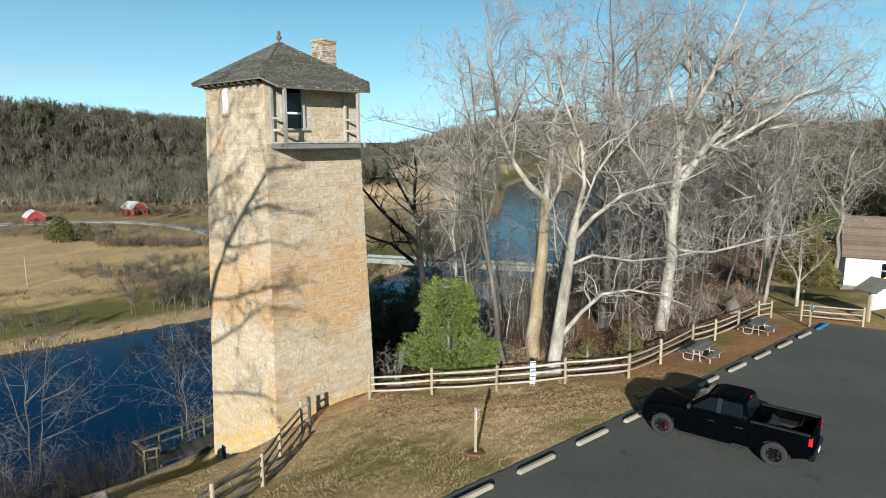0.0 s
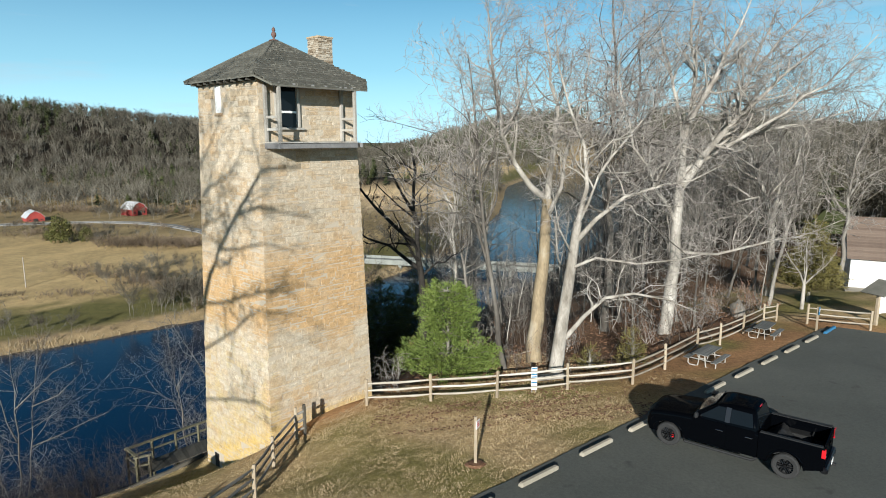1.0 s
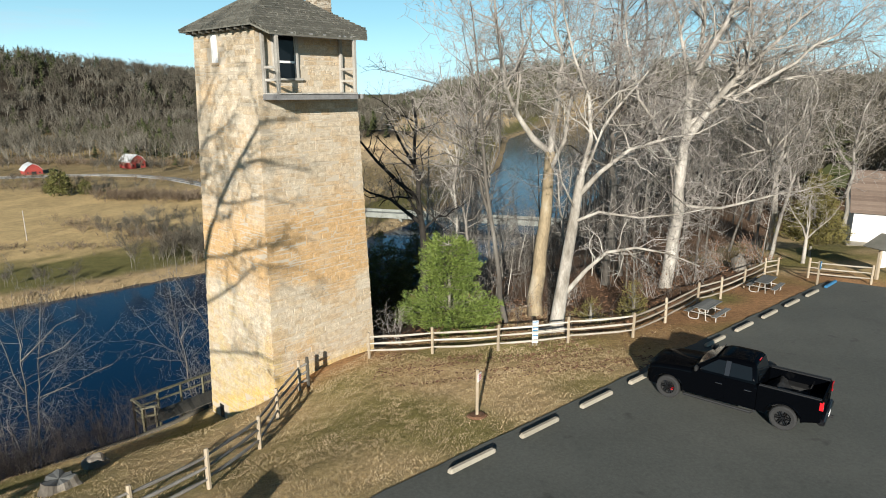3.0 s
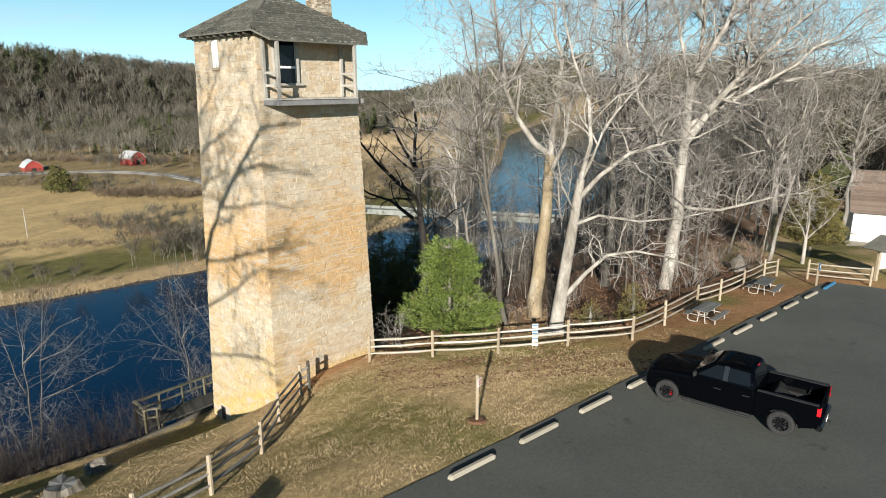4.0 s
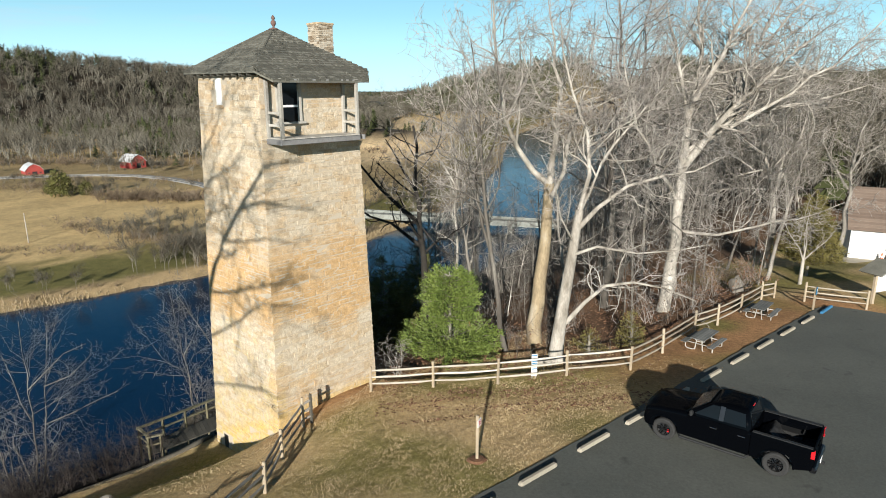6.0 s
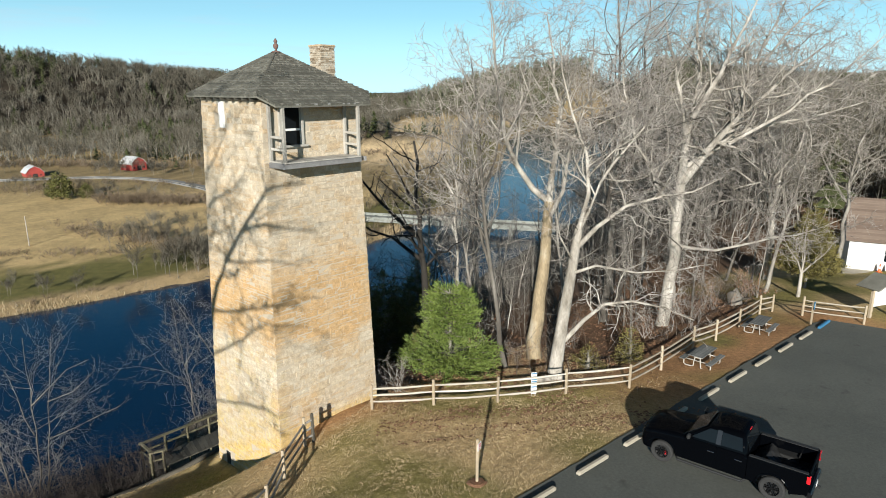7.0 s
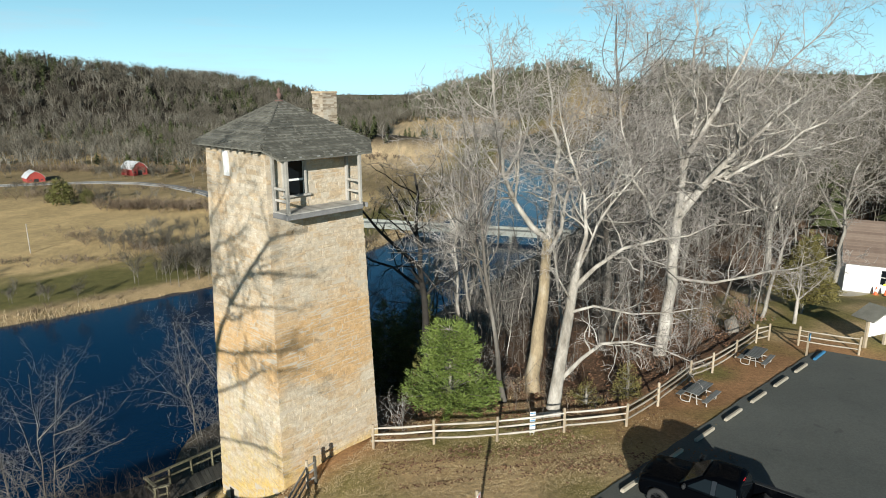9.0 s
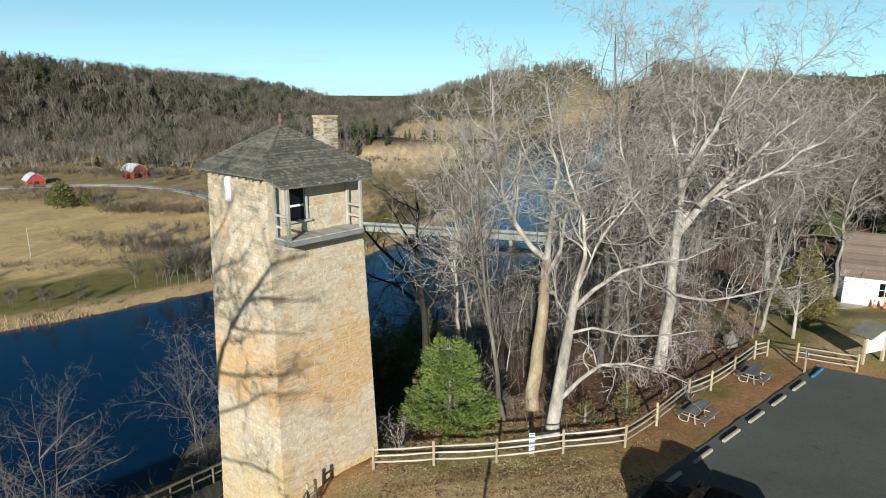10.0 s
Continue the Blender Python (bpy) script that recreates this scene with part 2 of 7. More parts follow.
CONEORANGE = mottled("cone_orange", [(0.3, (0.70, 0.11, 0.03)), (0.7, (0.80, 0.16, 0.05))], 2.0, 20, relief=0.1, rough=0.5)
ASPHALT = mottled("asphalt", [(0.25, (0.060, 0.063, 0.055)), (0.5, (0.086, 0.090, 0.079)), (0.75, (0.114, 0.118, 0.104))], 0.25, 40, rough=0.85, relief=0.35, dist=0.006, world_space=True)
_nt = ASPHALT.node_tree
_b = _nt.nodes["Principled BSDF"]
_old = _b.inputs["Base Color"].links[0].from_socket
_v = coords(_nt, (1, 1, 1), True)
_c = mixc(_nt, ramp(_nt, noise_tex(_nt, _v, 0.9, 3, 0.5), [(0.66, (0, 0, 0)), (0.74, (0.65, 0.65, 0.65))]), _old, (0.028, 0.027, 0.026))
_c = mixc(_nt, ramp(_nt, noise_tex(_nt, _v, 0.16, 6, 0.7), [(0.45, (0, 0, 0)), (0.75, (0.5, 0.5, 0.5))]), _c, (0.132, 0.134, 0.116))
_c = mixc(_nt, 0.5, _c, ramp(_nt, noise_tex(_nt, _v, 9.0, 4, 0.8), [(0.3, (0.3, 0.3, 0.3)), (0.7, (0.7, 0.7, 0.7))]), "OVERLAY")
_nt.links.new(_c, _b.inputs["Base Color"])
CONCRETE = mottled("concrete", [(0.3, (0.28, 0.245, 0.185)), (0.7, (0.43, 0.385, 0.305))], 1.0, 18, relief=0.4, vary=0.2)
BLUEPAINT = mottled("blue_paint", [(0.3, (0.025, 0.12, 0.24)), (0.7, (0.05, 0.19, 0.34))], 1.0, 18, relief=0.3)
COVER = cover_material()
GLASSDARK, _nt, _b = material("window_glass", 0.06, 0, 0.16)
_b.inputs["Base Color"].default_value = (0.006, 0.008, 0.010, 1)
TRUCKPAINT, _nt, _b = material("black_car_paint", 0.12, 0.0, 0.0)
_b.inputs["Base Color"].default_value = (0.0012, 0.0015, 0.0022, 1)
_b.inputs["Coat Weight"].default_value, _b.inputs["Coat Roughness"].default_value = 0.14, 0.04
BLACKPLASTIC = mottled("black_plastic", [(0.3, (0.010, 0.010, 0.010)), (0.7, (0.022, 0.022, 0.022))], 2, 40, rough=0.6, relief=0.2, dist=0.002)
RUBBER = mottled("tyre_rubber", [(0.3, (0.014, 0.014, 0.014)), (0.7, (0.030, 0.029, 0.028))], 3, 30, rough=0.8, relief=0.2, dist=0.003)
CHROME, _nt, _b = material("chrome", 0.15, 1.0)
_b.inputs["Base Color"].default_value = (0.6, 0.6, 0.6, 1)
GUNMETAL, _nt, _b = material("gunmetal", 0.35, 1.0)
_b.inputs["Base Color"].default_value = (0.07, 0.07, 0.075, 1)
REDLENS, _nt, _b = material("red_lens", 0.12)
_b.inputs["Base Color"].default_value = (0.55, 0.012, 0.018, 1)
WATER, _nt, _b = material("river_water", 0.12, 0, 0.4)
_b.inputs["Base Color"].default_value = (0.003, 0.017, 0.045, 1)
_b.inputs["IOR"].default_value = 1.33
bump(_nt, _b, noise_tex(_nt, coords(_nt, (1, 1, 1), True), 0.5, 4), 0.22, 0.2)
BARK_PALE = bark_material("pale_bark", [(0.3, (0.16, 0.142, 0.116)), (0.5, (0.32, 0.294, 0.257)), (0.68, (0.49, 0.46, 0.415))])
BARK_TAN = bark_material("tan_bark", [(0.3, (0.165, 0.128, 0.085)), (0.55, (0.295, 0.235, 0.150)), (0.75, (0.39, 0.345, 0.27))])
BARK_GREY = bark_material("grey_bark", [(0.3, (0.12, 0.108, 0.094)), (0.55, (0.23, 0.212, 0.186)), (0.75, (0.36, 0.34, 0.305))])
BARK_DIM = bark_material("dim_bark", [(0.3, (0.055, 0.048, 0.041)), (0.55, (0.125, 0.113, 0.098)), (0.75, (0.25, 0.233, 0.208))])
# dark bark made near-black: the tower's shade is put into its colour
BARK_SHADED = bark_material("shaded_dark_bark", [(0.3, (0.018, 0.016, 0.014)), (0.55, (0.035, 0.031, 0.027)), (0.75, (0.06, 0.055, 0.048))])
TWIG = bark_material("twig_bark", [(0.3, (0.15, 0.135, 0.122)), (0.5, (0.315, 0.286, 0.26)), (0.7, (0.49, 0.452, 0.418))])
FARTWIG = bark_material("far_twigs", [(0.32, (0.048, 0.042, 0.032)), (0.5, (0.102, 0.092, 0.071)), (0.68, (0.18, 0.166, 0.134))], 0.035)
FARLIMB = bark_material("far_limbs", [(0.32, (0.11, 0.10, 0.082)), (0.5, (0.21, 0.195, 0.165)), (0.68, (0.34, 0.32, 0.28))], 0.035)
HEDGE = bark_material("hedge_twigs", [(0.32, (0.075, 0.055, 0.038)), (0.5, (0.15, 0.115, 0.080)), (0.68, (0.24, 0.19, 0.14))], 0.08)
NEEDLE = mottled("pine_needles", [(0.25, (0.040, 0.068, 0.012)), (0.5, (0.115, 0.155, 0.028)), (0.75, (0.22, 0.265, 0.058))], 1.2, 9, rough=0.7, relief=0.1, world_space=True)
CEDAR = mottled("cedar_foliage", [(0.25, (0.042, 0.043, 0.011)), (0.5, (0.092, 0.090, 0.022)), (0.75, (0.155, 0.145, 0.038))], 0.6, 7, rough=0.8, relief=0.1, world_space=True)
WOODTWIG = bark_material("wood_twigs", [(0.3, (0.10, 0.089, 0.079)), (0.55, (0.205, 0.187, 0.168)), (0.75, (0.35, 0.325, 0.298))])
SHINGLE_DARK = mottled("dark_shingle", [(0.3, (0.050, 0.048, 0.038)), (0.7, (0.118, 0.113, 0.092))], 1.2, 18, relief=0.5)
SHINGLE_PALE = mottled("silvered_shingle", [(0.3, (0.115, 0.110, 0.090)), (0.7, (0.25, 0.24, 0.20))], 1.2, 18, relief=0.5)
RUBBLE = mottled("chimney_rubble", [(0.25, (0.17, 0.125, 0.08)), (0.5, (0.36, 0.30, 0.22)), (0.75, (0.46, 0.41, 0.33))], 2.0, 14, relief=0.6, vary=0.5, world_space=True)
TABLEWOOD = mottled("grey_table_planks", [(0.25, (0.075, 0.078, 0.074)), (0.5, (0.12, 0.122, 0.115)), (0.75, (0.19, 0.19, 0.18))], 1.5, 20, relief=0.4, vary=0.25)
GOLDCEDAR = mottled("winter_cedar", [(0.25, (0.07, 0.060, 0.018)), (0.5, (0.135, 0.115, 0.032)), (0.75, (0.21, 0.175, 0.055))], 0.9, 8, relief=0.1, world_space=True)
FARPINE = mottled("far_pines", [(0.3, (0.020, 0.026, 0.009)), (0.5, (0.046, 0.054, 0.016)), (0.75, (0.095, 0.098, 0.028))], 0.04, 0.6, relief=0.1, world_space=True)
# paler copies for the far hills: distance haze is put into the colour
HAZYOLIVE = mottled("hazed_hill_pines", [(0.3, (0.092, 0.100, 0.055)), (0.5, (0.128, 0.134, 0.076)), (0.75, (0.170, 0.168, 0.100))], 0.02, 0.3, relief=0.1, world_space=True)
HAZYTWIG = bark_material("hazed_hill_twigs", [(0.32, (0.105, 0.096, 0.075)), (0.5, (0.155, 0.143, 0.115)), (0.68, (0.21, 0.195, 0.162))], 0.02)
REED = mottled("bleached_reeds", [(0.25, (0.20, 0.15, 0.085)), (0.5, (0.33, 0.26, 0.155)), (0.75, (0.44, 0.36, 0.23))], 0.4, 6, rough=0.9, relief=0.1, world_space=True)
BRIDGEGREY = mottled("bridge_concrete", [(0.3, (0.19, 0.20, 0.18)), (0.7, (0.28, 0.29, 0.26))], 0.3, 4, relief=0.2)
BARK_BANK = bark_material("bank_bark", [(0.3, (0.07, 0.06, 0.05)), (0.55, (0.14, 0.125, 0.105)), (0.75, (0.24, 0.22, 0.19))])
BRUSHWOOD = bark_material("brush_stems", [(0.3, (0.065, 0.053, 0.044)), (0.55, (0.135, 0.116, 0.098)), (0.75, (0.23, 0.205, 0.178))])
# dark copy of the brush stems, with the bank's shade in its colour
SHADEDBRUSH = bark_material("shaded_brush_stems", [(0.3, (0.022, 0.017, 0.016)), (0.55, (0.046, 0.038, 0.034)), (0.75, (0.10, 0.087, 0.079))])
BANKTWIG = bark_material("bank_twigs", [(0.3, (0.075, 0.068, 0.062)), (0.55, (0.15, 0.14, 0.13)), (0.75, (0.30, 0.287, 0.27))])
# very dark wood: shade over the deck is put into its colour
SHADEDWOOD = mottled("shaded_dark_wood", [(0.25, (0.030, 0.027, 0.020)), (0.5, (0.058, 0.052, 0.040)), (0.75, (0.10, 0.09, 0.07))], 1.2, 14, relief=0.4, vary=0.3)
MOSSYRAIL = mottled("mossy_rail_wood", [(0.25, (0.085, 0.076, 0.045)), (0.5, (0.15, 0.135, 0.08)), (0.75, (0.23, 0.21, 0.145))], 1.2, 14, relief=0.4, vary=0.3)
RUST = mottled("dry_leaves", [(0.3, (0.085, 0.042, 0.022)), (0.5, (0.18, 0.092, 0.048)), (0.75, (0.30, 0.175, 0.10))], 1.5, 12, relief=0.2, world_space=True)
DRYGRASS = mottled("dry_grass", [(0.25, (0.22, 0.168, 0.08)), (0.5, (0.42, 0.318, 0.178)), (0.75, (0.59, 0.47, 0.295))], 0.4, 6, rough=0.9, relief=0.1, world_space=True)
BARNRED = mottled("barn_red", [(0.3, (0.25, 0.035, 0.03)), (0.7, (0.38, 0.065, 0.05))], 0.3, 4, relief=0.2)
TINROOF = mottled("tin_roof", [(0.3, (0.42, 0.42, 0.42)), (0.7, (0.62, 0.62, 0.62))], 0.3, 4, rough=0.5, relief=0.1)
BROWNROOF = mottled("brown_shingle", [(0.3, (0.12, 0.085, 0.065)), (0.7, (0.20, 0.15, 0.115))], 0.6, 9, relief=0.4, vary=0.3)
ROADGREY = mottled("far_road", [(0.3, (0.16, 0.16, 0.155)), (0.7, (0.24, 0.24, 0.235))], 0.05, 2, relief=0.1)

# ---- builders ----
def mesh_from(name, verts, faces, mat, smooth=False):
    me = bpy.data.meshes.new(name)
    me.from_pydata([tuple(v) for v in verts], [], faces)
    me.update()
    me.materials.append(mat)
    if smooth:
        me.polygons.foreach_set("use_smooth", [True] * len(me.polygons))
    return me


def part(name, bm, mat, parent, label="", smooth=False):
    """One bmesh (or a mesh) as one object under a thing or a part."""
    if isinstance(bm, bmesh.types.BMesh):
        me = bpy.data.meshes.new(name)
        bmesh.ops.recalc_face_normals(bm, faces=bm.faces)
        bm.to_mesh(me)
        bm.free()
        me.materials.append(mat)
        if smooth:
            me.polygons.foreach_set("use_smooth", [True] * len(me.polygons))
    else:
        me = bm
    ob = new(name, me)
    ob.parent = parent
    if label:
        tagged(ob, label)
    return ob


def thing(name, m, label, category, group="", kind=""):
    ob = new(name)
    ob.matrix_world = m
    return tagged(ob, label, category, group, kind)


def box(bm, x0, y0, z0, x1, y1, z1, m=None, bevel=0.0):
    r = bmesh.ops.create_cube(bm, size=1.0)
    vs = r["verts"]
    c, s = Vector(((x0 + x1) / 2, (y0 + y1) / 2, (z0 + z1) / 2)), Vector((x1 - x0, y1 - y0, z1 - z0))
    for v in vs:
        v.co = Vector((v.co.x * s.x, v.co.y * s.y, v.co.z * s.z)) + c
    if bevel:
        es = list({e for v in vs for e in v.link_edges})
        r = bmesh.ops.bevel(bm, geom=es, offset=bevel, segments=1, affect="EDGES", profile=0.5)
        vs = list({v for f in r["faces"] for v in f.verts} | {v for v in vs if v.is_valid})
    if m is not None:
        bmesh.ops.transform(bm, matrix=m, verts=vs)
    return vs


def tube_path(bm, pts, radii, sides=6, caps=True):
    """A tapered tube along points."""
    rings = []
    for i, p in enumerate(pts):
        a, b = pts[max(i - 1, 0)], pts[min(i + 1, len(pts) - 1)]
        d = (Vector(b) - Vector(a)).normalized()
        up = Vector((0, 0, 1)) if abs(d.z) < 0.9 else Vector((1, 0, 0))
        u = d.cross(up).normalized()
        w = u.cross(d)
        rings.append([bm.verts.new(Vector(p) + radii[i] * (math.cos(k * math.tau / sides) * u + math.sin(k * math.tau / sides) * w)) for k in range(sides)])
    for r0, r1 in zip(rings, rings[1:]):
        for k in range(sides):
            bm.faces.new((r0[k], r0[(k + 1) % sides], r1[(k + 1) % sides], r1[k]))
    if caps:
        bm.faces.new(rings[0][::-1])
        bm.faces.new(rings[-1])


# ---- lie of the land ----
LOT0, LOT_DIR, LOT_N = (3.55, 20.25), (0.737, 0.676), (-0.676, 0.737)
RIVER = ((-420, -90, 45), (-250, 12, 45), (-75, 120, 45), (0, 188, 43), (46, 290, 38), (82, 450, 42), (130, 700, 60), (250, 1100, 60), (420, 1500, 50))
WATER_Z = -42.0
# hills: middle x, y, bearing of the crest, half length, half width, height
HILLS = ((-640, 760, 35, 416, 170, 86), (-350, 1150, 30, 170, 150, 46), (325, 1350, -6, 375, 230, 97), (-200, 2900, 0, 1900, 500, 8), (1650, 2150, -20, 420, 300, 112),
         (900, 1750, 10, 500, 260, 92), (760, 900, 30, 350, 200, 42), (60, 620, 10, 60, 60, 10), (-90, 560, 20, 110, 45, 17))


def smooth(a, b, x):
    t = np.clip((x - a) / (b - a), 0, 1)
    return t * t * (3 - 2 * t)


def river_gap(x, y):
    """Distance outside the river's bank (negative in the water), and which side."""
    best, side = np.full(np.shape(x), 1e9), np.zeros(np.shape(x))
    for (ax, ay, aw), (bx, by, bw) in zip(RIVER, RIVER[1:]):
        dx, dy = bx - ax, by - ay
        t = np.clip(((x - ax) * dx + (y - ay) * dy) / (dx * dx + dy * dy), 0, 1)
        dd = np.hypot(x - ax - t * dx, y - ay - t * dy) - (aw + t * (bw - aw))
        s = np.sign(dx * (y - ay) - dy * (x - ax))
        side = np.where(dd < best, s, side)
        best = np.minimum(best, dd)
    return best, side


def lay(x, y):
    """Height of the ground, for arrays."""
    x, y = np.asarray(x, float), np.asarray(y, float)
    l = (x - LOT0[0]) * LOT_DIR[0] + (y - LOT0[1]) * LOT_DIR[1]
    d = (x - LOT0[0]) * LOT_N[0] + (y - LOT0[1]) * LOT_N[1]
    along = -0.034 * np.clip(l, -25, 60) + 0.02
    edge = 11.6 + 0.35 * np.maximum(0, l - 14)
    near = along - 0.125 * np.clip(d, 0, 11.6) - 0.32 * np.clip(d - edge, 0, 8) - 0.52 * np.maximum(0, d - edge - 8) - 1.05 * smooth(0.1, 1.5, d - edge) * smooth(1, -4, l)
    near = near - 0.13 * (np.clip(d, 3, 12) - 3) * smooth(0, -8, l) - 0.05 * np.maximum(0, -l - 14) * smooth(0, 8, d)
    bank = along - 0.125 * np.clip(d, 0, 11.2) - 0.80 * np.clip(d - 11.2, 0, 3.5) - 0.05 * np.clip(d - 14.7, 0, 3.3) - 0.95 * np.maximum(0, d - 18)
    bank = bank - 0.13 * (np.clip(d, 3, 12) - 3) * smooth(0, -8, l) - 0.05 * np.maximum(0, -l - 14) * smooth(0, 8, d)
    near = near + (bank - near) * smooth(-1, -5, l)
    near = near - 0.62 * np.maximum(0, d - 20) * smooth(14, 0, l) * smooth(-5, -1, l)
    near = near - 0.55 * smooth(43, 49, l) * smooth(-8, -2, d)
    near = np.maximum(near, -41.0)
    gap, side = river_gap(x, y)
    far = -40.3 + 0.006 * np.maximum(gap, 0) + 0 * x
    r = np.hypot(x, y)
    hill = 0 * x
    for hx, hy, b, a, w, h in HILLS:
        c, s = math.cos(radians(b)), math.sin(radians(b))
        u, v = (x - hx) * c + (y - hy) * s, -(x - hx) * s + (y - hy) * c
        hill = hill + h * np.exp(-np.abs(u / a) ** 3 - (v / w) ** 2)
    far = far + hill
    right = smooth(-40, 60, l) * smooth(90, 330, r) * 14
    z = np.where((side > 0), np.where(d > 60, far, near), np.maximum(near + right * (near < -6), far - 0 * x))
    z = np.where(gap < 6, np.minimum(z, -42.5 + 2.0 * smooth(-2, 6, gap) + 0.2 * np.maximum(gap, 0)), z)
    z = np.where(gap < 0, -43.5, z)
    return z


def lay1(x, y):
    return float(lay(np.array([x]), np.array([y]))[0])


def build_ground():
    n, k, reach = 360, 6.9, 4600.0
    s = np.sinh(k * np.linspace(-1, 1, n)) / math.sinh(k) * reach
    xs, ys = s + 2.0, s + 26.0
    X, Y = np.meshgrid(xs, ys)
    Z = lay(X, Y)
    rng = np.random.default_rng(3)
    l = (X - LOT0[0]) * LOT_DIR[0] + (Y - LOT0[1]) * LOT_DIR[1]
    d = (X - LOT0[0]) * LOT_N[0] + (Y - LOT0[1]) * LOT_N[1]
    Z = Z + np.where(d > 0.6, rng.normal(0, 0.018, X.shape), 0) - np.where(d < 0, 0.02, 0)
    gap, side = river_gap(X, Y)
    C = np.empty(X.shape + (3,))
    grass, tan, dirt, litter, wood, field = (np.array(c) for c in ((0.235, 0.205, 0.075), (0.52, 0.38, 0.21), (0.40, 0.225, 0.115), (0.105, 0.064, 0.041), (0.042, 0.034, 0.026), (0.52, 0.385, 0.20)))
    m = np.array([[noise.noise(Vector((x * 0.22, y * 0.22, 0))) for x in xs] for y in ys])
    w = smooth(-0.3, 0.35, m)[..., None]
    C[:] = grass * (1 - w) + tan * w
    red = smooth(6, 13, l) * smooth(31, 25, l) * smooth(-1, 1.0, d) * smooth(8, 4.5, d) * smooth(-0.7, 0.0, m)
    red = np.maximum(red, smooth(27, 28, l) * smooth(33, 30, l) * smooth(3.5, 1.5, d) * smooth(-6, -3, d) * smooth(-0.6, 0.1, m))
    red = np.maximum(red, smooth(9.2, 11.2, d) * smooth(13.5, 12, d) * smooth(-7, -3, l) * smooth(9, 4, l) * 0.85)
    C = C * (1 - red[..., None]) + dirt * red[..., None]
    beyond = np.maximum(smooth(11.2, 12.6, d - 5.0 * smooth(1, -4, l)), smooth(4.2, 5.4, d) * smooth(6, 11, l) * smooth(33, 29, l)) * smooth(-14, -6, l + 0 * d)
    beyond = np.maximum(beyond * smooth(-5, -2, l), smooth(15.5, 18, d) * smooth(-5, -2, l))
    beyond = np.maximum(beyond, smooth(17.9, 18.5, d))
    # litter is dimmed towards the river bank: shade put into its colour
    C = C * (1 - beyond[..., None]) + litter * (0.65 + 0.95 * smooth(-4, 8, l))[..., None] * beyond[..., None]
    # woods floor and steep bank near-black, with their shade in the ground colour
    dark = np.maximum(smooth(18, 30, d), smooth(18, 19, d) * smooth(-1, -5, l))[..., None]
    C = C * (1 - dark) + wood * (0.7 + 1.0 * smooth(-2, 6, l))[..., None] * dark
    fld = (smooth(2, 10, gap) * (side > 0) * smooth(60, 90, d))[..., None]
    C = C * (1 - fld) + (field * (0.88 + 0.25 * w)) * fld
    pale = (smooth(400, 470, Y) * smooth(1100, 900, Y) * (side > 0) * smooth(-140, -110, X))[..., None]
    C = C * (1 - pale) + np.array((0.56, 0.43, 0.27)) * (0.8 + 0.35 * w) * pale
    shore = (smooth(10, 6, gap) * (side > 0) * smooth(60, 90, d))[..., None]
    olive = (smooth(52, 30, gap + 14 * m) * (side > 0) * smooth(60, 90, d))[..., None]
    C = C * (1 - olive) + np.array((0.15, 0.138, 0.050)) * olive
    C = C * (1 - shore) + np.array((0.34, 0.255, 0.15)) * shore
    rough = (smooth(318, 345, Y + 10 * m - 0.1 * (X + 200)) * (side > 0) * smooth(470, 440, Y) * 0.75)[..., None]
    C = C * (1 - rough) + np.array((0.215, 0.165, 0.09)) * (0.8 + 0.5 * w) * rough
    high = smooth(-33, -24, Z)[..., None] * (np.hypot(X, Y) > 300)[..., None]
    # ground pales with distance: haze put into the hill colour
    slope_haze = smooth(900, 1100, np.hypot(X, Y))[..., None]
    C = C * (1 - high) + (wood * (1 - slope_haze) + np.array((0.105, 0.098, 0.062)) * slope_haze) * high
    faces = [(r * n + c, r * n + c + 1, (r + 1) * n + c + 1, (r + 1) * n + c) for r in range(n - 1) for c in range(n - 1)]
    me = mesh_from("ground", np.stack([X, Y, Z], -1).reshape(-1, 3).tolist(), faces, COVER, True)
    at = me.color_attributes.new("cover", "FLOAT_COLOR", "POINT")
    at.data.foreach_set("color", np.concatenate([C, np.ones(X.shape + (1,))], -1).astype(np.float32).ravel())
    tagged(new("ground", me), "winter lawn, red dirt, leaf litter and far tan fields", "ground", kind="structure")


build_ground()


def build_water():
    L, R = [], []
    for i, (x, y, w) in enumerate(RIVER):
        a, b = RIVER[max(i - 1, 0)], RIVER[min(i + 1, len(RIVER) - 1)]
        t = Vector((b[0] - a[0], b[1] - a[1])).normalized()
        L.append((x - t.y * (w + 14), y + t.x * (w + 14), WATER_Z))
        R.append((x + t.y * (w + 14), y - t.x * (w + 14), WATER_Z))
    n = len(RIVER)
    me = mesh_from("water", L + R, [(i, n + i, n + i + 1, i + 1) for i in range(n - 1)], WATER)
    tagged(new("water", me), "calm deep blue river with faint ripples", "river", kind="structure")


build_water()


def lot_frame(l, d, up=0.0):
    x, y = LOT0[0] + l * LOT_DIR[0] + d * LOT_N[0], LOT0[1] + l * LOT_DIR[1] + d * LOT_N[1]
    return Vector((x, y, lay1(x, y) + up))


LOT_YAW = math.degrees(math.atan2(LOT_DIR[1], LOT_DIR[0]))


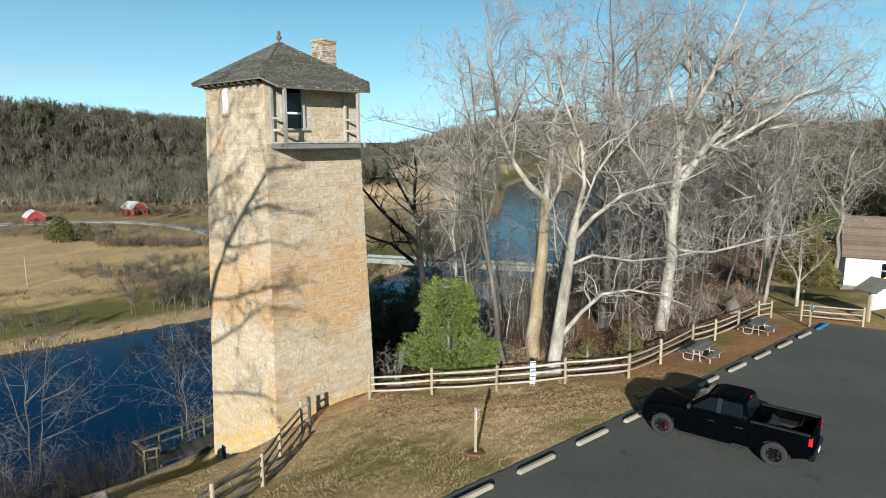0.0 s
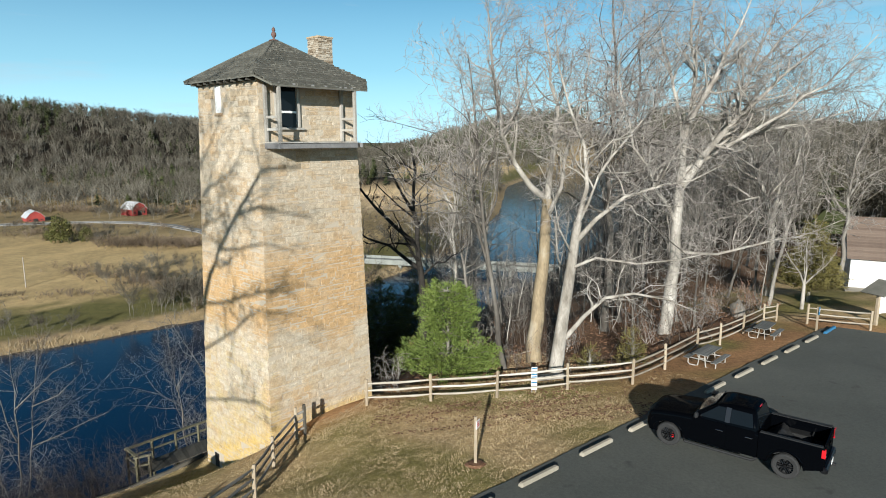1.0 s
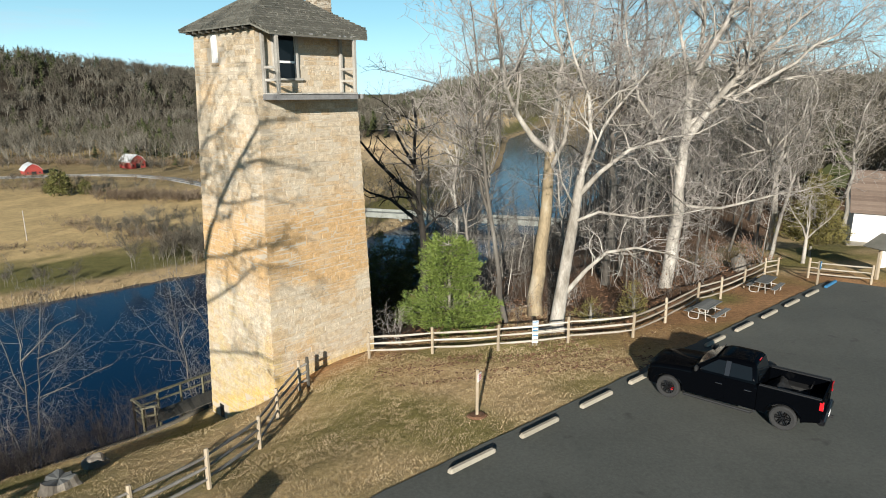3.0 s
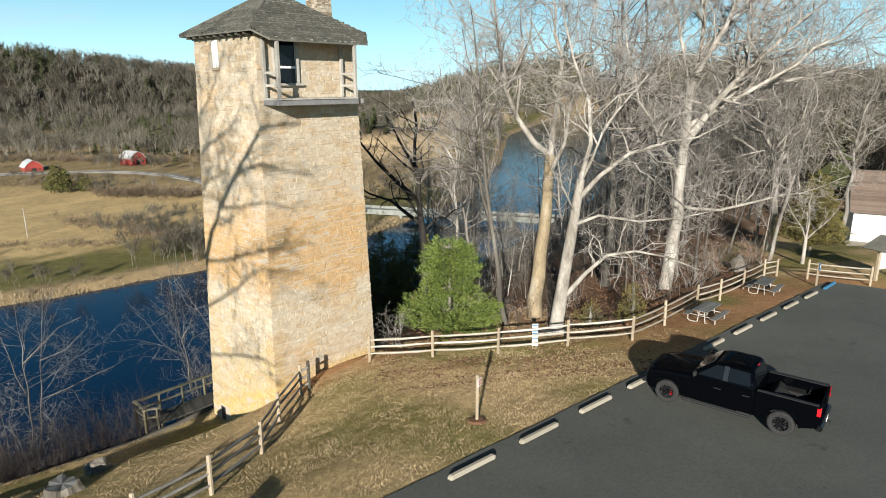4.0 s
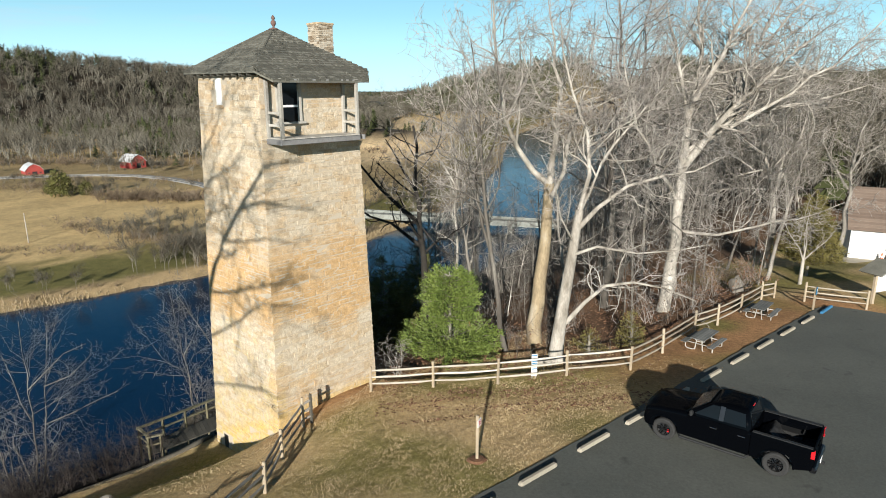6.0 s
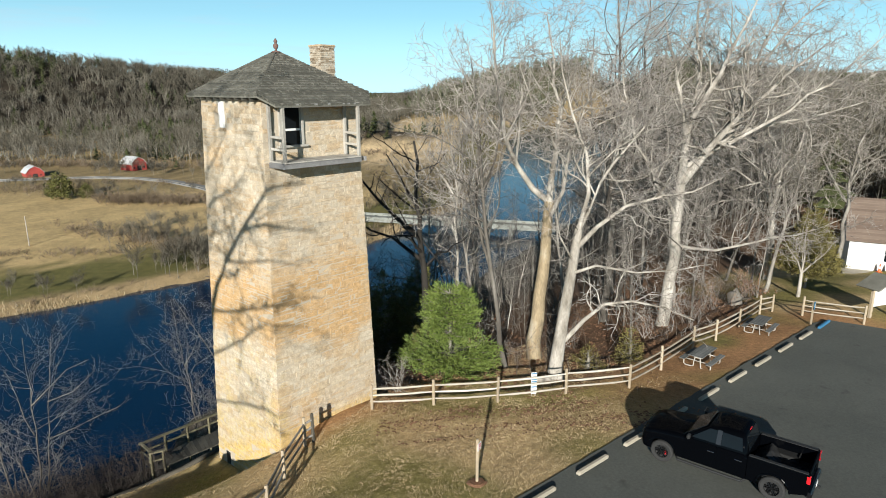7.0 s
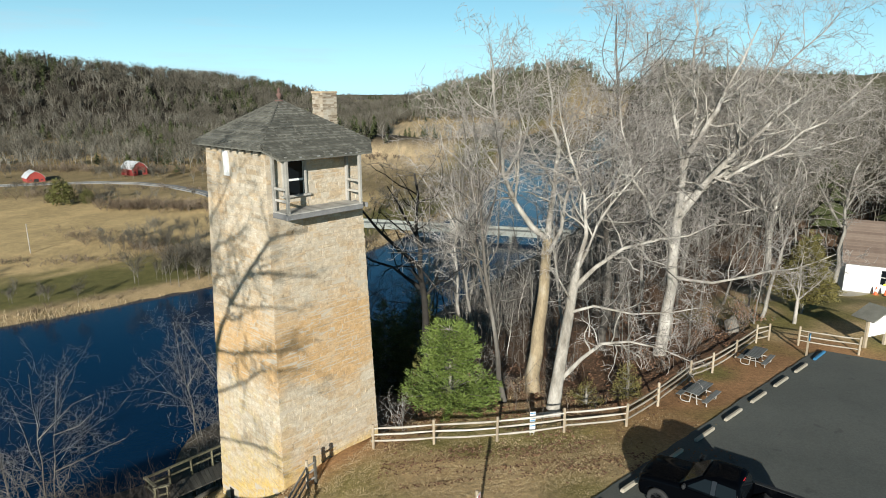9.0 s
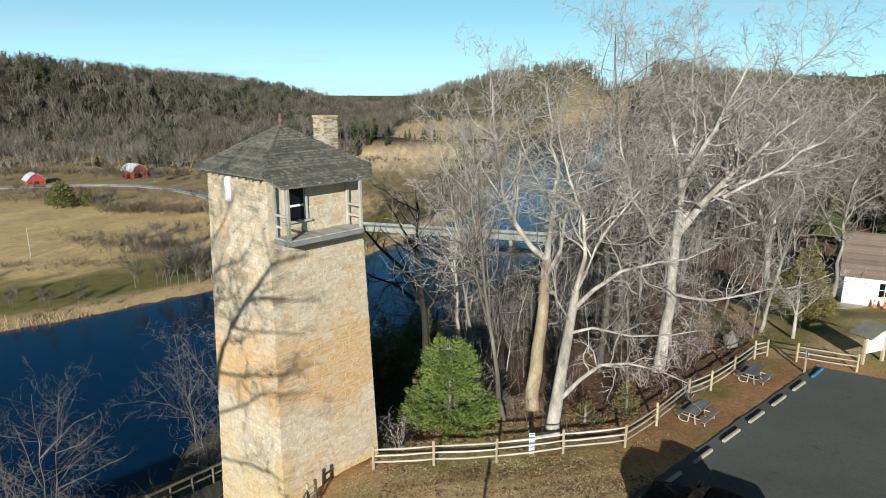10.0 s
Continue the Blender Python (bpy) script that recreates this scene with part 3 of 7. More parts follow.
def build_lot():
    bm = bmesh.new()
    top = []
    rng = random.Random(5)
    for i in range(-44, 51):
        l = i * 0.6
        if l > 27.2:
            break
        top.append((l, 0.42 + rng.uniform(-0.04, 0.04)))
    edge = top + [(28.2, 0.1), (28.6, -1.2), (29.2, -3.0), (30.5, -8), (31, -40), (-26.4, -40)]
    up = [bm.verts.new(lot_frame(l, d, 0.045)) for l, d in edge]
    low = [bm.verts.new(lot_frame(l, d, -0.25)) for l, d in edge]
    bm.faces.new(up)
    for i in range(len(edge)):
        j = (i + 1) % len(edge)
        bm.faces.new((up[i], low[i], low[j], up[j]))
    tagged(part("road", bm, ASPHALT, None), "dark grey asphalt parking lot, patched and oil-spotted", "parking lot", kind="structure")


build_lot()

# ---- the shot tower ----
TOWER = pose(-7.39, 30.16, 0, 0, 0, 47.2)


def half_side(z):
    return 2.48 - 0.027 * (z - 10.7)


def quad_block(bm, x0, x1, z0, z1, face, out, rng, chamfer=0.015, jitter=0.042):
    """One dressed stone on a battered face: face is 'front' (local -y), 'left' (-x), 'back' (+y) or 'right' (+x)."""
    def at(a, z, o):
        h = half_side(z) + o
        return {"front": (a, -h, z), "left": (-h, -a, z), "back": (-a, h, z), "right": (h, a, z)}[face]
    j = [(rng.uniform(-jitter, jitter), rng.uniform(-jitter, jitter)) for _ in range(4)]
    c = ((x0, z0), (x1, z0), (x1, z1), (x0, z1))
    s = ((1, 1), (-1, 1), (-1, -1), (1, -1))
    back = [bm.verts.new(at(a, z, -0.10)) for a, z in c]
    mid = [bm.verts.new(at(a + k[0] * 0.3, z + k[1] * 0.3, out - chamfer)) for (a, z), k in zip(c, j)]
    top = [bm.verts.new(at(a + q[0] * chamfer + k[0], z + q[1] * chamfer + k[1], out + rng.uniform(-0.008, 0.008))) for (a, z), q, k in zip(c, s, j)]
    bm.faces.new(top)
    for i in range(4):
        n = (i + 1) % 4
        bm.faces.new((mid[i], mid[n], top[n], top[i]))
        bm.faces.new((back[i], back[n], mid[n], mid[i]))


def hole(face, x0, x1, z0, z1):
    if face == "front":
        return x1 > -1.66 and x0 < -0.44 and z1 > 10.98 and z0 < 12.80
    # stones left out for the black panel that stands for a shadow
    if face == "left" and z1 > -4.95 and z0 < -4.22 and x1 > -2.14 and x0 < -1.72:
        return True
    if face == "left":
        return x1 > -0.92 and x0 < -0.40 and z1 > 11.72 and z0 < 12.86
    return False


def courses(face, seed):
    """Stone rows of one face: (x0, x1, z0, z1, stand-out)."""
    rng = random.Random(seed)
    z, rows = -7.4 if face in ("left", "back") else -4.4, []
    while z < 12.95:
        h = min(rng.choice((0.12, 0.15, 0.17, 0.20, 0.24, 0.28)), 13.05 - z)
        w = half_side(z + h / 2)
        a = -w
        while a < w - 0.01:
            b = a + rng.uniform(0.24, 0.86) * (1.4 if a <= -w + 0.01 else 1)
            if w - b < 0.24:
                b = w
            if hole(face, a, b, z, z + h):
                a = b
                continue
            cut = rng.uniform(0.4, 0.6) * h if h > 0.19 and rng.random() < 0.22 else 0
            if cut:
                mid = a + (b - a) * rng.uniform(0.35, 0.65)
                rows.append((a + 0.004, b - 0.004, z + 0.004, z + cut - 0.004, rng.uniform(0.002, 0.016)))
                rows.append((a + 0.004, mid - 0.004, z + cut + 0.004, z + h - 0.004, rng.uniform(0.002, 0.016)))
                rows.append((mid + 0.004, b - 0.004, z + cut + 0.004, z + h - 0.004, rng.uniform(0.002, 0.016)))
            else:
                rows.append((a + 0.004, b - 0.004, z + 0.004, z + h - 0.004, rng.uniform(0.002, 0.016)))
            a = b
        z += h
    return rows


def build_tower():
    tower = thing("shot_tower", TOWER, "tall square tapered limestone shot tower with shingled hip roof", "tower")
    # core, with the window openings let in
    bm = bmesh.new()
    lo, hi = half_side(-9), half_side(13.05)
    a = [bm.verts.new((x * lo, y * lo, -9)) for x, y in ((-1, -1), (1, -1), (1, 1), (-1, 1))]
    b = [bm.verts.new((x * hi, y * hi, 13.05)) for x, y in ((-1, -1), (1, -1), (1, 1), (-1, 1))]
    bm.faces.new(a[::-1])
    bm.faces.new(b)
    for i in range(4):
        n = (i + 1) % 4
        bm.faces.new((a[i], a[n], b[n], b[i]))
    core = part("wall", bm, MORTAR, tower)
    # roof: four planes meeting at the peak; the balcony's plane runs on further
    peak, ev, over, pz, pover = 14.95, 13.10, 0.43, 12.74, 1.18
    t = half_side(13.05)
    e, p = t + over, t + pover
    bm = bmesh.new()

    def slab(pts, thick=0.07):
        up = [bm.verts.new(q) for q in pts]
        dn = [bm.verts.new((q[0], q[1], q[2] - thick)) for q in pts]
        bm.faces.new(up)
        bm.faces.new(dn[::-1])
        for i in range(len(pts)):
            n = (i + 1) % len(pts)
            bm.faces.new((up[i], dn[i], dn[n], up[n]))
    slab([(0, 0, peak), (-e, e, ev), (-e, -e, ev)])
    slab([(0, 0, peak), (e, e, ev), (-e, e, ev)])
    slab([(0, 0, peak), (e, -e, ev), (e, e, ev)])
    slab([(0, 0, peak), (-e, -e, ev), (-t - 0.10, -p, pz), (t - 0.18, -p, pz), (e, -e, ev)])
    roof = part("roof", bm, SHINGLE, tower, "grey weathered wooden shingle roof")
    rng = random.Random(8)
    for nm, ax in (("front", 0), ("left", 1), ("back", 2), ("right", 3)):
        verts, faces = [], []
        reach = p if nm == "front" else e
        low = pz if nm == "front" else ev
        n = int(math.hypot(reach, peak - low) / 0.19)
        pick = []
        for i in range(n):
            tone = rng.choice((0, 0, 1, 2))
            f0, f1 = (i + 0.05) / n, min(1.0, (i + 1.32) / n)
            d0, d1 = f0 * reach, f1 * reach
            z0, z1 = peak - f0 * (peak - low), peak - f1 * (peak - low)
            def lim(dd, side):
                w = dd if dd <= e else (e - (dd - e) * (e - t - (0.10 if side < 0 else -0.18)) / (p - e))
                return side * w
            x = lim(d1, -1) - 0.01
            while x < lim(d1, 1) - 0.02:
                w = min(rng.uniform(0.09, 0.19), lim(d1, 1) - x)
                xa, xb = x + 0.004, x + w - 0.004
                c0, c1 = max(lim(d0, -1), min(lim(d0, 1), xa)), max(lim(d0, -1), min(lim(d0, 1), xb))
                lift = 0.050 + rng.uniform(0, 0.030)
                sag = rng.uniform(-0.02, 0.02)
                ring = [(c0, -d0, z0 + 0.004), (c1, -d0, z0 + 0.004), (xb, -d1 - sag, z1 + lift), (xa, -d1 - sag, z1 + lift), (xb, -d1 - sag, z1 - 0.02), (xa, -d1 - sag, z1 - 0.02)]
                pick.append(tone if rng.random() < 0.6 else rng.choice((0, 1, 2)))
                k = len(verts)
                rot = Matrix.Rotation(-ax * math.pi / 2, 3, "Z")
                verts += [tuple(rot @ Vector(q)) for q in ring]
                faces += [(k, k + 3, k + 2, k + 1), (k + 3, k + 5, k + 4, k + 2), (k, k + 5, k + 3), (k + 1, k + 2, k + 4)]
                x += w
        me = mesh_from("shingle_cover", verts, faces, SHINGLE)
        me.materials.append(SHINGLE_DARK)
        me.materials.append(SHINGLE_PALE)
        me.polygons.foreach_set("material_index", [1 if q == 1 else pick[k] for k in range(len(faces) // 4) for q in range(4)])
        tagged(part("shingle_cover", me, None, roof), kind="stuff")
    # ridge boards on the hips
    for sx, sy in ((-1, -1), (-1, 1), (1, 1), (1, -1)):
        bm = bmesh.new()
        tube_path(bm, [(0, 0, peak + 0.02), (sx * e * 0.5, sy * e * 0.5, (peak + ev) / 2 + 0.035), (sx * e, sy * e, ev + 0.03)], [0.05, 0.055, 0.055], 6)
        part("hip_cap", bm, SHINGLE_DARK, roof)
    # rafter tails under the left and back eaves; eave shadow put into their dark colour
    for face in range(4):
        for i in range(9):
            if face == 0:
                continue
            bm = bmesh.new()
            q = -t + 0.15 + i * (2 * t - 0.3) / 8
            box(bm, q - 0.04, -e + 0.03, ev - 0.17, q + 0.04, -t + 0.1, ev - 0.075, Matrix.Rotation(-face * math.pi / 2, 4, "Z"))
            part("rafter_tail", bm, SHINGLE_DARK, roof)
    # finial: turned urn on a lead cap
    bm = bmesh.new()
    prof = ((0.30, -0.06), (0.24, 0.0), (0.07, 0.05), (0.06, 0.13), (0.10, 0.17), (0.15, 0.27), (0.155, 0.36), (0.12, 0.44), (0.06, 0.49), (0.085, 0.53), (0.11, 0.60), (0.09, 0.68), (0.03, 0.76), (0.0, 0.80))
    tube_path(bm, [(0, 0, peak + z * 0.7) for _, z in prof], [max(r * 0.75, 0.004) for r, _ in prof], 12)
    part("finial", bm, mottled("finial_red", [(0.3, (0.09, 0.05, 0.04)), (0.7, (0.18, 0.11, 0.09))], 3, 20), tower, "turned reddish wooden finial", True)
    # chimney of small rubble stones
    bm = bmesh.new()
    cx, hw = t + 0.06, 0.40
    box(bm, cx - hw + 0.03, -hw + 0.03, 12, cx + hw - 0.03, hw - 0.03, 15.26)
    chimney = part("chimney", bm, MORTAR, tower, "square rubble stone chimney")
    rng = random.Random(4)
    verts, faces = [], []
    z = 13.0
    while z < 15.25:
        h = rng.uniform(0.045, 0.10)
        for f in range(4):
            a = -hw
            while a < hw - 0.01:
                b = a + rng.uniform(0.14, 0.34)
                if hw - b < 0.12:
                    b = hw
                o = rng.uniform(0.0, 0.035)
                bm2 = bmesh.new()
                box(bm2, a + 0.006, -hw - o, z + 0.006, b - 0.006, -hw + 0.1, z + h - 0.004, Matrix.Translation((cx, 0, 0)) @ Matrix.Rotation(f * math.pi / 2, 4, "Z"))
                k = len(verts)
                bm2.verts.index_update()
                verts += [tuple(v.co) for v in bm2.verts]
                faces += [tuple(k + v.index for v in fc.verts) for fc in bm2.faces]
                bm2.free()
                a = b
        z += h
    tagged(part("stonework", mesh_from("stonework", verts, faces, RUBBLE), None, chimney), kind="stuff")
    bm = bmesh.new()
    box(bm, cx - hw - 0.05, -hw - 0.05, 15.24, cx + hw + 0.05, hw + 0.05, 15.33, bevel=0.02)
    part("chimney_cap", bm, STONE, chimney)
    # balcony on the front face
    h10, h13 = half_side(10.5), half_side(12.8)
    balcony = part("balcony", bmesh.new(), GREYWOOD, tower, "weathered grey wooden balcony without front railing")
    fy = -h10 - 1.08
    bx0, bx1 = -h10 + 0.26, h10 - 0.86
    n = 15
    for i in range(n):
        bm = bmesh.new()
        w = (bx1 - bx0) / n
        x0 = bx0 + i * w
        box(bm, x0 + 0.004, fy - 0.05, 10.50, x0 + w - 0.004, -h10 + 0.06, 10.55)
        part("floor_board", bm, GREYWOOD, balcony)
    bm = bmesh.new()
    box(bm, bx0 - 0.06, fy, 10.28, bx1 + 0.06, fy + 0.09, 10.50, bevel=0.01)
    part("front_beam", bm, BEAMWOOD, balcony)
    for x0 in (bx0 - 0.04, bx1 - 0.06):
        bm = bmesh.new()
        box(bm, x0, fy + 0.09, 10.28, x0 + 0.10, -h10 + 0.06, 10.50, bevel=0.01)
        part("side_beam", bm, BEAMWOOD, balcony)
    for i in range(4):
        bm = bmesh.new()
        x0 = -h10 + 0.5 + i * (2 * h10 - 1.0) / 3
        box(bm, x0 - 0.05, fy + 0.10, 10.30, x0 + 0.05, -h10 + 0.1, 10.49)
        part("joist", bm, BEAMWOOD, balcony)
    for x0, y0 in ((bx0 + 0.05, fy + 0.06), (bx0 + 0.03, -h10 - 0.08), (bx1 - 0.05, fy + 0.06), (bx1 - 0.03, -h10 - 0.08)):
        bm = bmesh.new()
        box(bm, x0 - 0.065, y0 - 0.065, 10.55, x0 + 0.065, y0 + 0.065, 12.82, bevel=0.012)
        part("post", bm, GREYWOOD, balcony)
    for x0 in (bx0 + 0.04, bx1 - 0.04):
        for z0 in (10.98, 11.46):
            bm = bmesh.new()
            box(bm, x0 - 0.025, fy + 0.06, z0, x0 + 0.025, -h10 - 0.04, z0 + 0.10, bevel=0.006)
            part("rail", bm, GREYWOOD, balcony)
    bm = bmesh.new()
    box(bm, bx0 - 0.05, fy - 0.02, 12.66, bx1 + 0.05, fy + 0.11, 12.80)
    part("top_plate", bm, BEAMWOOD, balcony)
    # sash window behind the balcony
    yw = -half_side(11.8)
    win = part("window", bmesh.new(), GREYWOOD, tower, "dark double-hung sash window in grey wooden frame")
    x0, x1, z0, z1 = -1.58, -0.66, 11.12, 12.74
    bm = bmesh.new()
    box(bm, x0, yw - 0.03, z0, x1, yw - 0.015, z1)
    part("pane", bm, GLASSDARK, win)
    for nm, c in (("frame_side", (x0 - 0.13, yw - 0.10, z0, x0, yw + 0.1, z1)), ("frame_side", (x1, yw - 0.10, z0, x1 + 0.13, yw + 0.1, z1)), ("frame_head", (x0 - 0.13, yw - 0.10, z1, x1 + 0.13, yw + 0.1, z1 + 0.12)),
                  ("window_sill", (x0 - 0.25, yw - 0.20, z0 - 0.09, x1 + 0.25, yw + 0.05, z0))):
        bm = bmesh.new()
        box(bm, *c, bevel=0.01)
        part(nm, bm, GREYWOOD, win)
    bm = bmesh.new()
    box(bm, x0, yw - 0.065, 11.70, x1, yw - 0.03, 11.79, bevel=0.006)
    part("meeting_rail", bm, WHITEPAINT, win)
    bm = bmesh.new()
    box(bm, x0, yw - 0.065, z0, x0 + 0.05, yw - 0.03, z1, bevel=0.006)
    part("sash_stile", bm, GREYWOOD, win)
    bm = bmesh.new()
    box(bm, x1 - 0.05, yw - 0.065, z0, x1, yw - 0.03, z1, bevel=0.006)
    part("sash_stile", bm, GREYWOOD, win)
    # boarded slit on the left face
    xw = -half_side(12.1)
    slit = part("boarded_window", bmesh.new(), WHITEPAINT, tower, "narrow window boarded with pale planks")
    for y0 in (0.42, 0.65):
        bm = bmesh.new()
        box(bm, xw - 0.035, y0 + 0.006, 11.76, xw + 0.01, y0 + 0.215, 12.85, bevel=0.006)
        part("board", bm, WHITEPAINT, slit)
    bm = bmesh.new()
    box(bm, xw - 0.10, 0.34, 11.64, xw + 0.05, 0.92, 11.75, bevel=0.015)
    part("window_sill", bm, STONE, slit)
    # black panel in place of a small cast shadow on the left face
    bm = bmesh.new()
    xd = -half_side(-4.4)
    box(bm, xd - 0.014, 1.74, -5.2, xd + 0.05, 2.12, -4.12, bevel=0.012)
    part("shadow_notch", bm, BLACKPLASTIC, tower, "small black panel standing in for shadow at the wall's foot")
    return tower, core


tower, tower_wall = build_tower()

# ---- split-rail fences ----
def fence_post(z, height, yaw, fence, seed, mat=None, wide=0.06):
    rng = random.Random(seed)
    bm = bmesh.new()
    a, b = rng.uniform(-0.02, 0.02), rng.uniform(-0.02, 0.02)
    pts = [(0, 0, -0.35), (a * 0.3, b * 0.3, height * 0.5), (a, b, height - 0.04), (a, b, height)]
    tube_path(bm, pts, [wide * 1.2, wide * 1.2, wide * 1.15, wide * 0.85], 7)
    ob = part("post", bm, mat or POSTWOOD, fence)
    ob.matrix_basis = Matrix.Translation(z) @ Matrix.Rotation(radians(yaw), 4, "Z")
    return ob


def fence_rail(p, q, fence, seed, r=0.050, mat=None):
    rng = random.Random(seed)
    p, q = Vector(p), Vector(q)
    n = 5
    pts, rad = [], []
    for i in range(n):
        f = i / (n - 1)
        sag = -0.03 * math.sin(f * math.pi)
        pts.append(p.lerp(q, f) + Vector((rng.uniform(-0.012, 0.012), rng.uniform(-0.012, 0.012), sag + rng.uniform(-0.012, 0.012))))
        rad.append(r * (0.6 if i in (0, n - 1) else rng.uniform(0.9, 1.15)))
    bm = bmesh.new()
    tube_path(bm, pts, rad, 6)
    return part("rail", bm, mat or RAILWOOD, fence)


def build_fence(label, spots, heights=(0.36, 0.72, 1.06), post_h=1.28, seed=1, wood=None, end_wood=None, grey_from=99):
    base = Vector((*spots[0], lay1(*spots[0])))
    fence = thing("split_rail_fence", Matrix.Translation(base), label, "fence", "split-rail fences")
    at = [Vector((x, y, lay1(x, y))) - base for x, y in spots]
    rng = random.Random(seed)
    for i, p in enumerate(at):
        fence_post(p, post_h + rng.uniform(-0.06, 0.08), rng.uniform(0, 90), fence, seed * 50 + i, end_wood if i == len(at) - 1 else None)
    for i in range(len(at) - 1):
        for k, h in enumerate(heights):
            d = (at[i + 1] - at[i]).normalized()
            fence_rail(at[i] - d * 0.08 + Vector((0, 0, h + rng.uniform(-0.03, 0.03))), at[i + 1] + d * 0.08 + Vector((0, 0, h + rng.uniform(-0.03, 0.03))), fence, seed * 90 + i * 5 + k, mat=TANRAIL if i >= grey_from else wood)
    return fence


build_fence("three-rail split wood fence along the lawn's edge", ((-3.46, 28.5), (-0.54, 28.55), (2.48, 28.53), (5.80, 29.1), (8.92, 29.45), (11.25, 31.8), (14.2, 35.2), (16.05, 36.5), (18.5, 38.9), (21.2, 41.8), (22.3, 42.3)), seed=1, grey_from=4)
build_fence("short three-rail split wood fence at the lot's end", ((23.5, 40.8), (26.25, 38.8)), seed=2, grey_from=0)
# the last post is darker wood, its shade being in the colour
build_fence("three-rail split wood fence down to the tower", ((-9.2, 13.2), (-7.9, 15.1), (-6.75, 17.2), (-6.15, 20.15), (-6.28, 23.0), (-6.03, 25.6), (-5.72, 25.85)), seed=3, wood=GREYRAIL, end_wood=SHADEDWOOD)


# ---- wheel stops ----
def build_stop(mat, label):
    bm = bmesh.new()
    L = 0.93
    prof = ((-0.09, 0.0), (-0.085, 0.08), (-0.05, 0.125), (0.05, 0.125), (0.085, 0.08), (0.09, 0.0))
    rings = [[bm.verts.new((x, y * s, z * s if z > 0.1 else z)) for y, z in prof] for x, s in ((-L, 0.7), (-L + 0.07, 1), (-0.3, 1), (0.3, 1), (L - 0.07, 1), (L, 0.7))]
    for a, b in zip(rings, rings[1:]):
        for i in range(len(prof)):
            bm.faces.new((a[i], b[i], b[(i + 1) % len(prof)], a[(i + 1) % len(prof)]))
    bm.faces.new(rings[0])
    bm.faces.new(rings[-1][::-1])
    ob = part("wheel_stop", bm, mat, None)
    return tagged(ob, label, "wheel stop", "wheel stops along the lot")


stop = build_stop(CONCRETE, "pale worn concrete wheel stop on the asphalt")
stop_l = [-3.85 + 3.06 * i + (0.1 if i > 1 else 0) for i in range(10)]
for i, l in enumerate(stop_l):
    m = Matrix.Translation(lot_frame(l, -0.15, 0.045)) @ Matrix.Rotation(radians(LOT_YAW), 4, "Z") @ Matrix.Rotation(0.034, 4, "Y")
    if i == 0:
        stop.matrix_basis = m
    elif i < 10:
        copy_thing(stop, m)
blue = build_stop(BLUEPAINT, "blue-painted concrete wheel stop for the accessible bay")
blue.matrix_basis = Matrix.Translation(lot_frame(26.9, -0.15, 0.045)) @ Matrix.Rotation(radians(LOT_YAW), 4, "Z")

# ---- the black pickup ----
def prism(bm, prof, y0, y1, bevel=0.0):
    a = [bm.verts.new((x, y0, z)) for x, z in prof]
    b = [bm.verts.new((x, y1, z)) for x, z in prof]
    bm.faces.new(a)
    bm.faces.new(b[::-1])
    for i in range(len(prof)):
        n = (i + 1) % len(prof)
        bm.faces.new((a[i], b[i], b[n], a[n]))
    if bevel:
        es = [e for e in bm.edges if e.is_boundary is False and len(e.link_faces) == 2 and any(len(f.verts) > 4 for f in e.link_faces)]
        bmesh.ops.bevel(bm, geom=es, offset=bevel, segments=2, affect="EDGES", profile=0.6)


def arch(cx, cz, r, z_end, n=9):
    a0 = math.asin((z_end - cz) / r)
    return [(cx + r * math.cos(a), cz + r * math.sin(a)) for a in [a0 + (math.pi - 2 * a0) * i / (n - 1) for i in range(n)]]


def smoothed(ob, degrees=38):
    """Smooth shading that keeps the sharp folds."""
    ob.data.polygons.foreach_set("use_smooth", [True] * len(ob.data.polygons))
    ob.data.set_sharp_from_angle(angle=radians(degrees))
    return ob


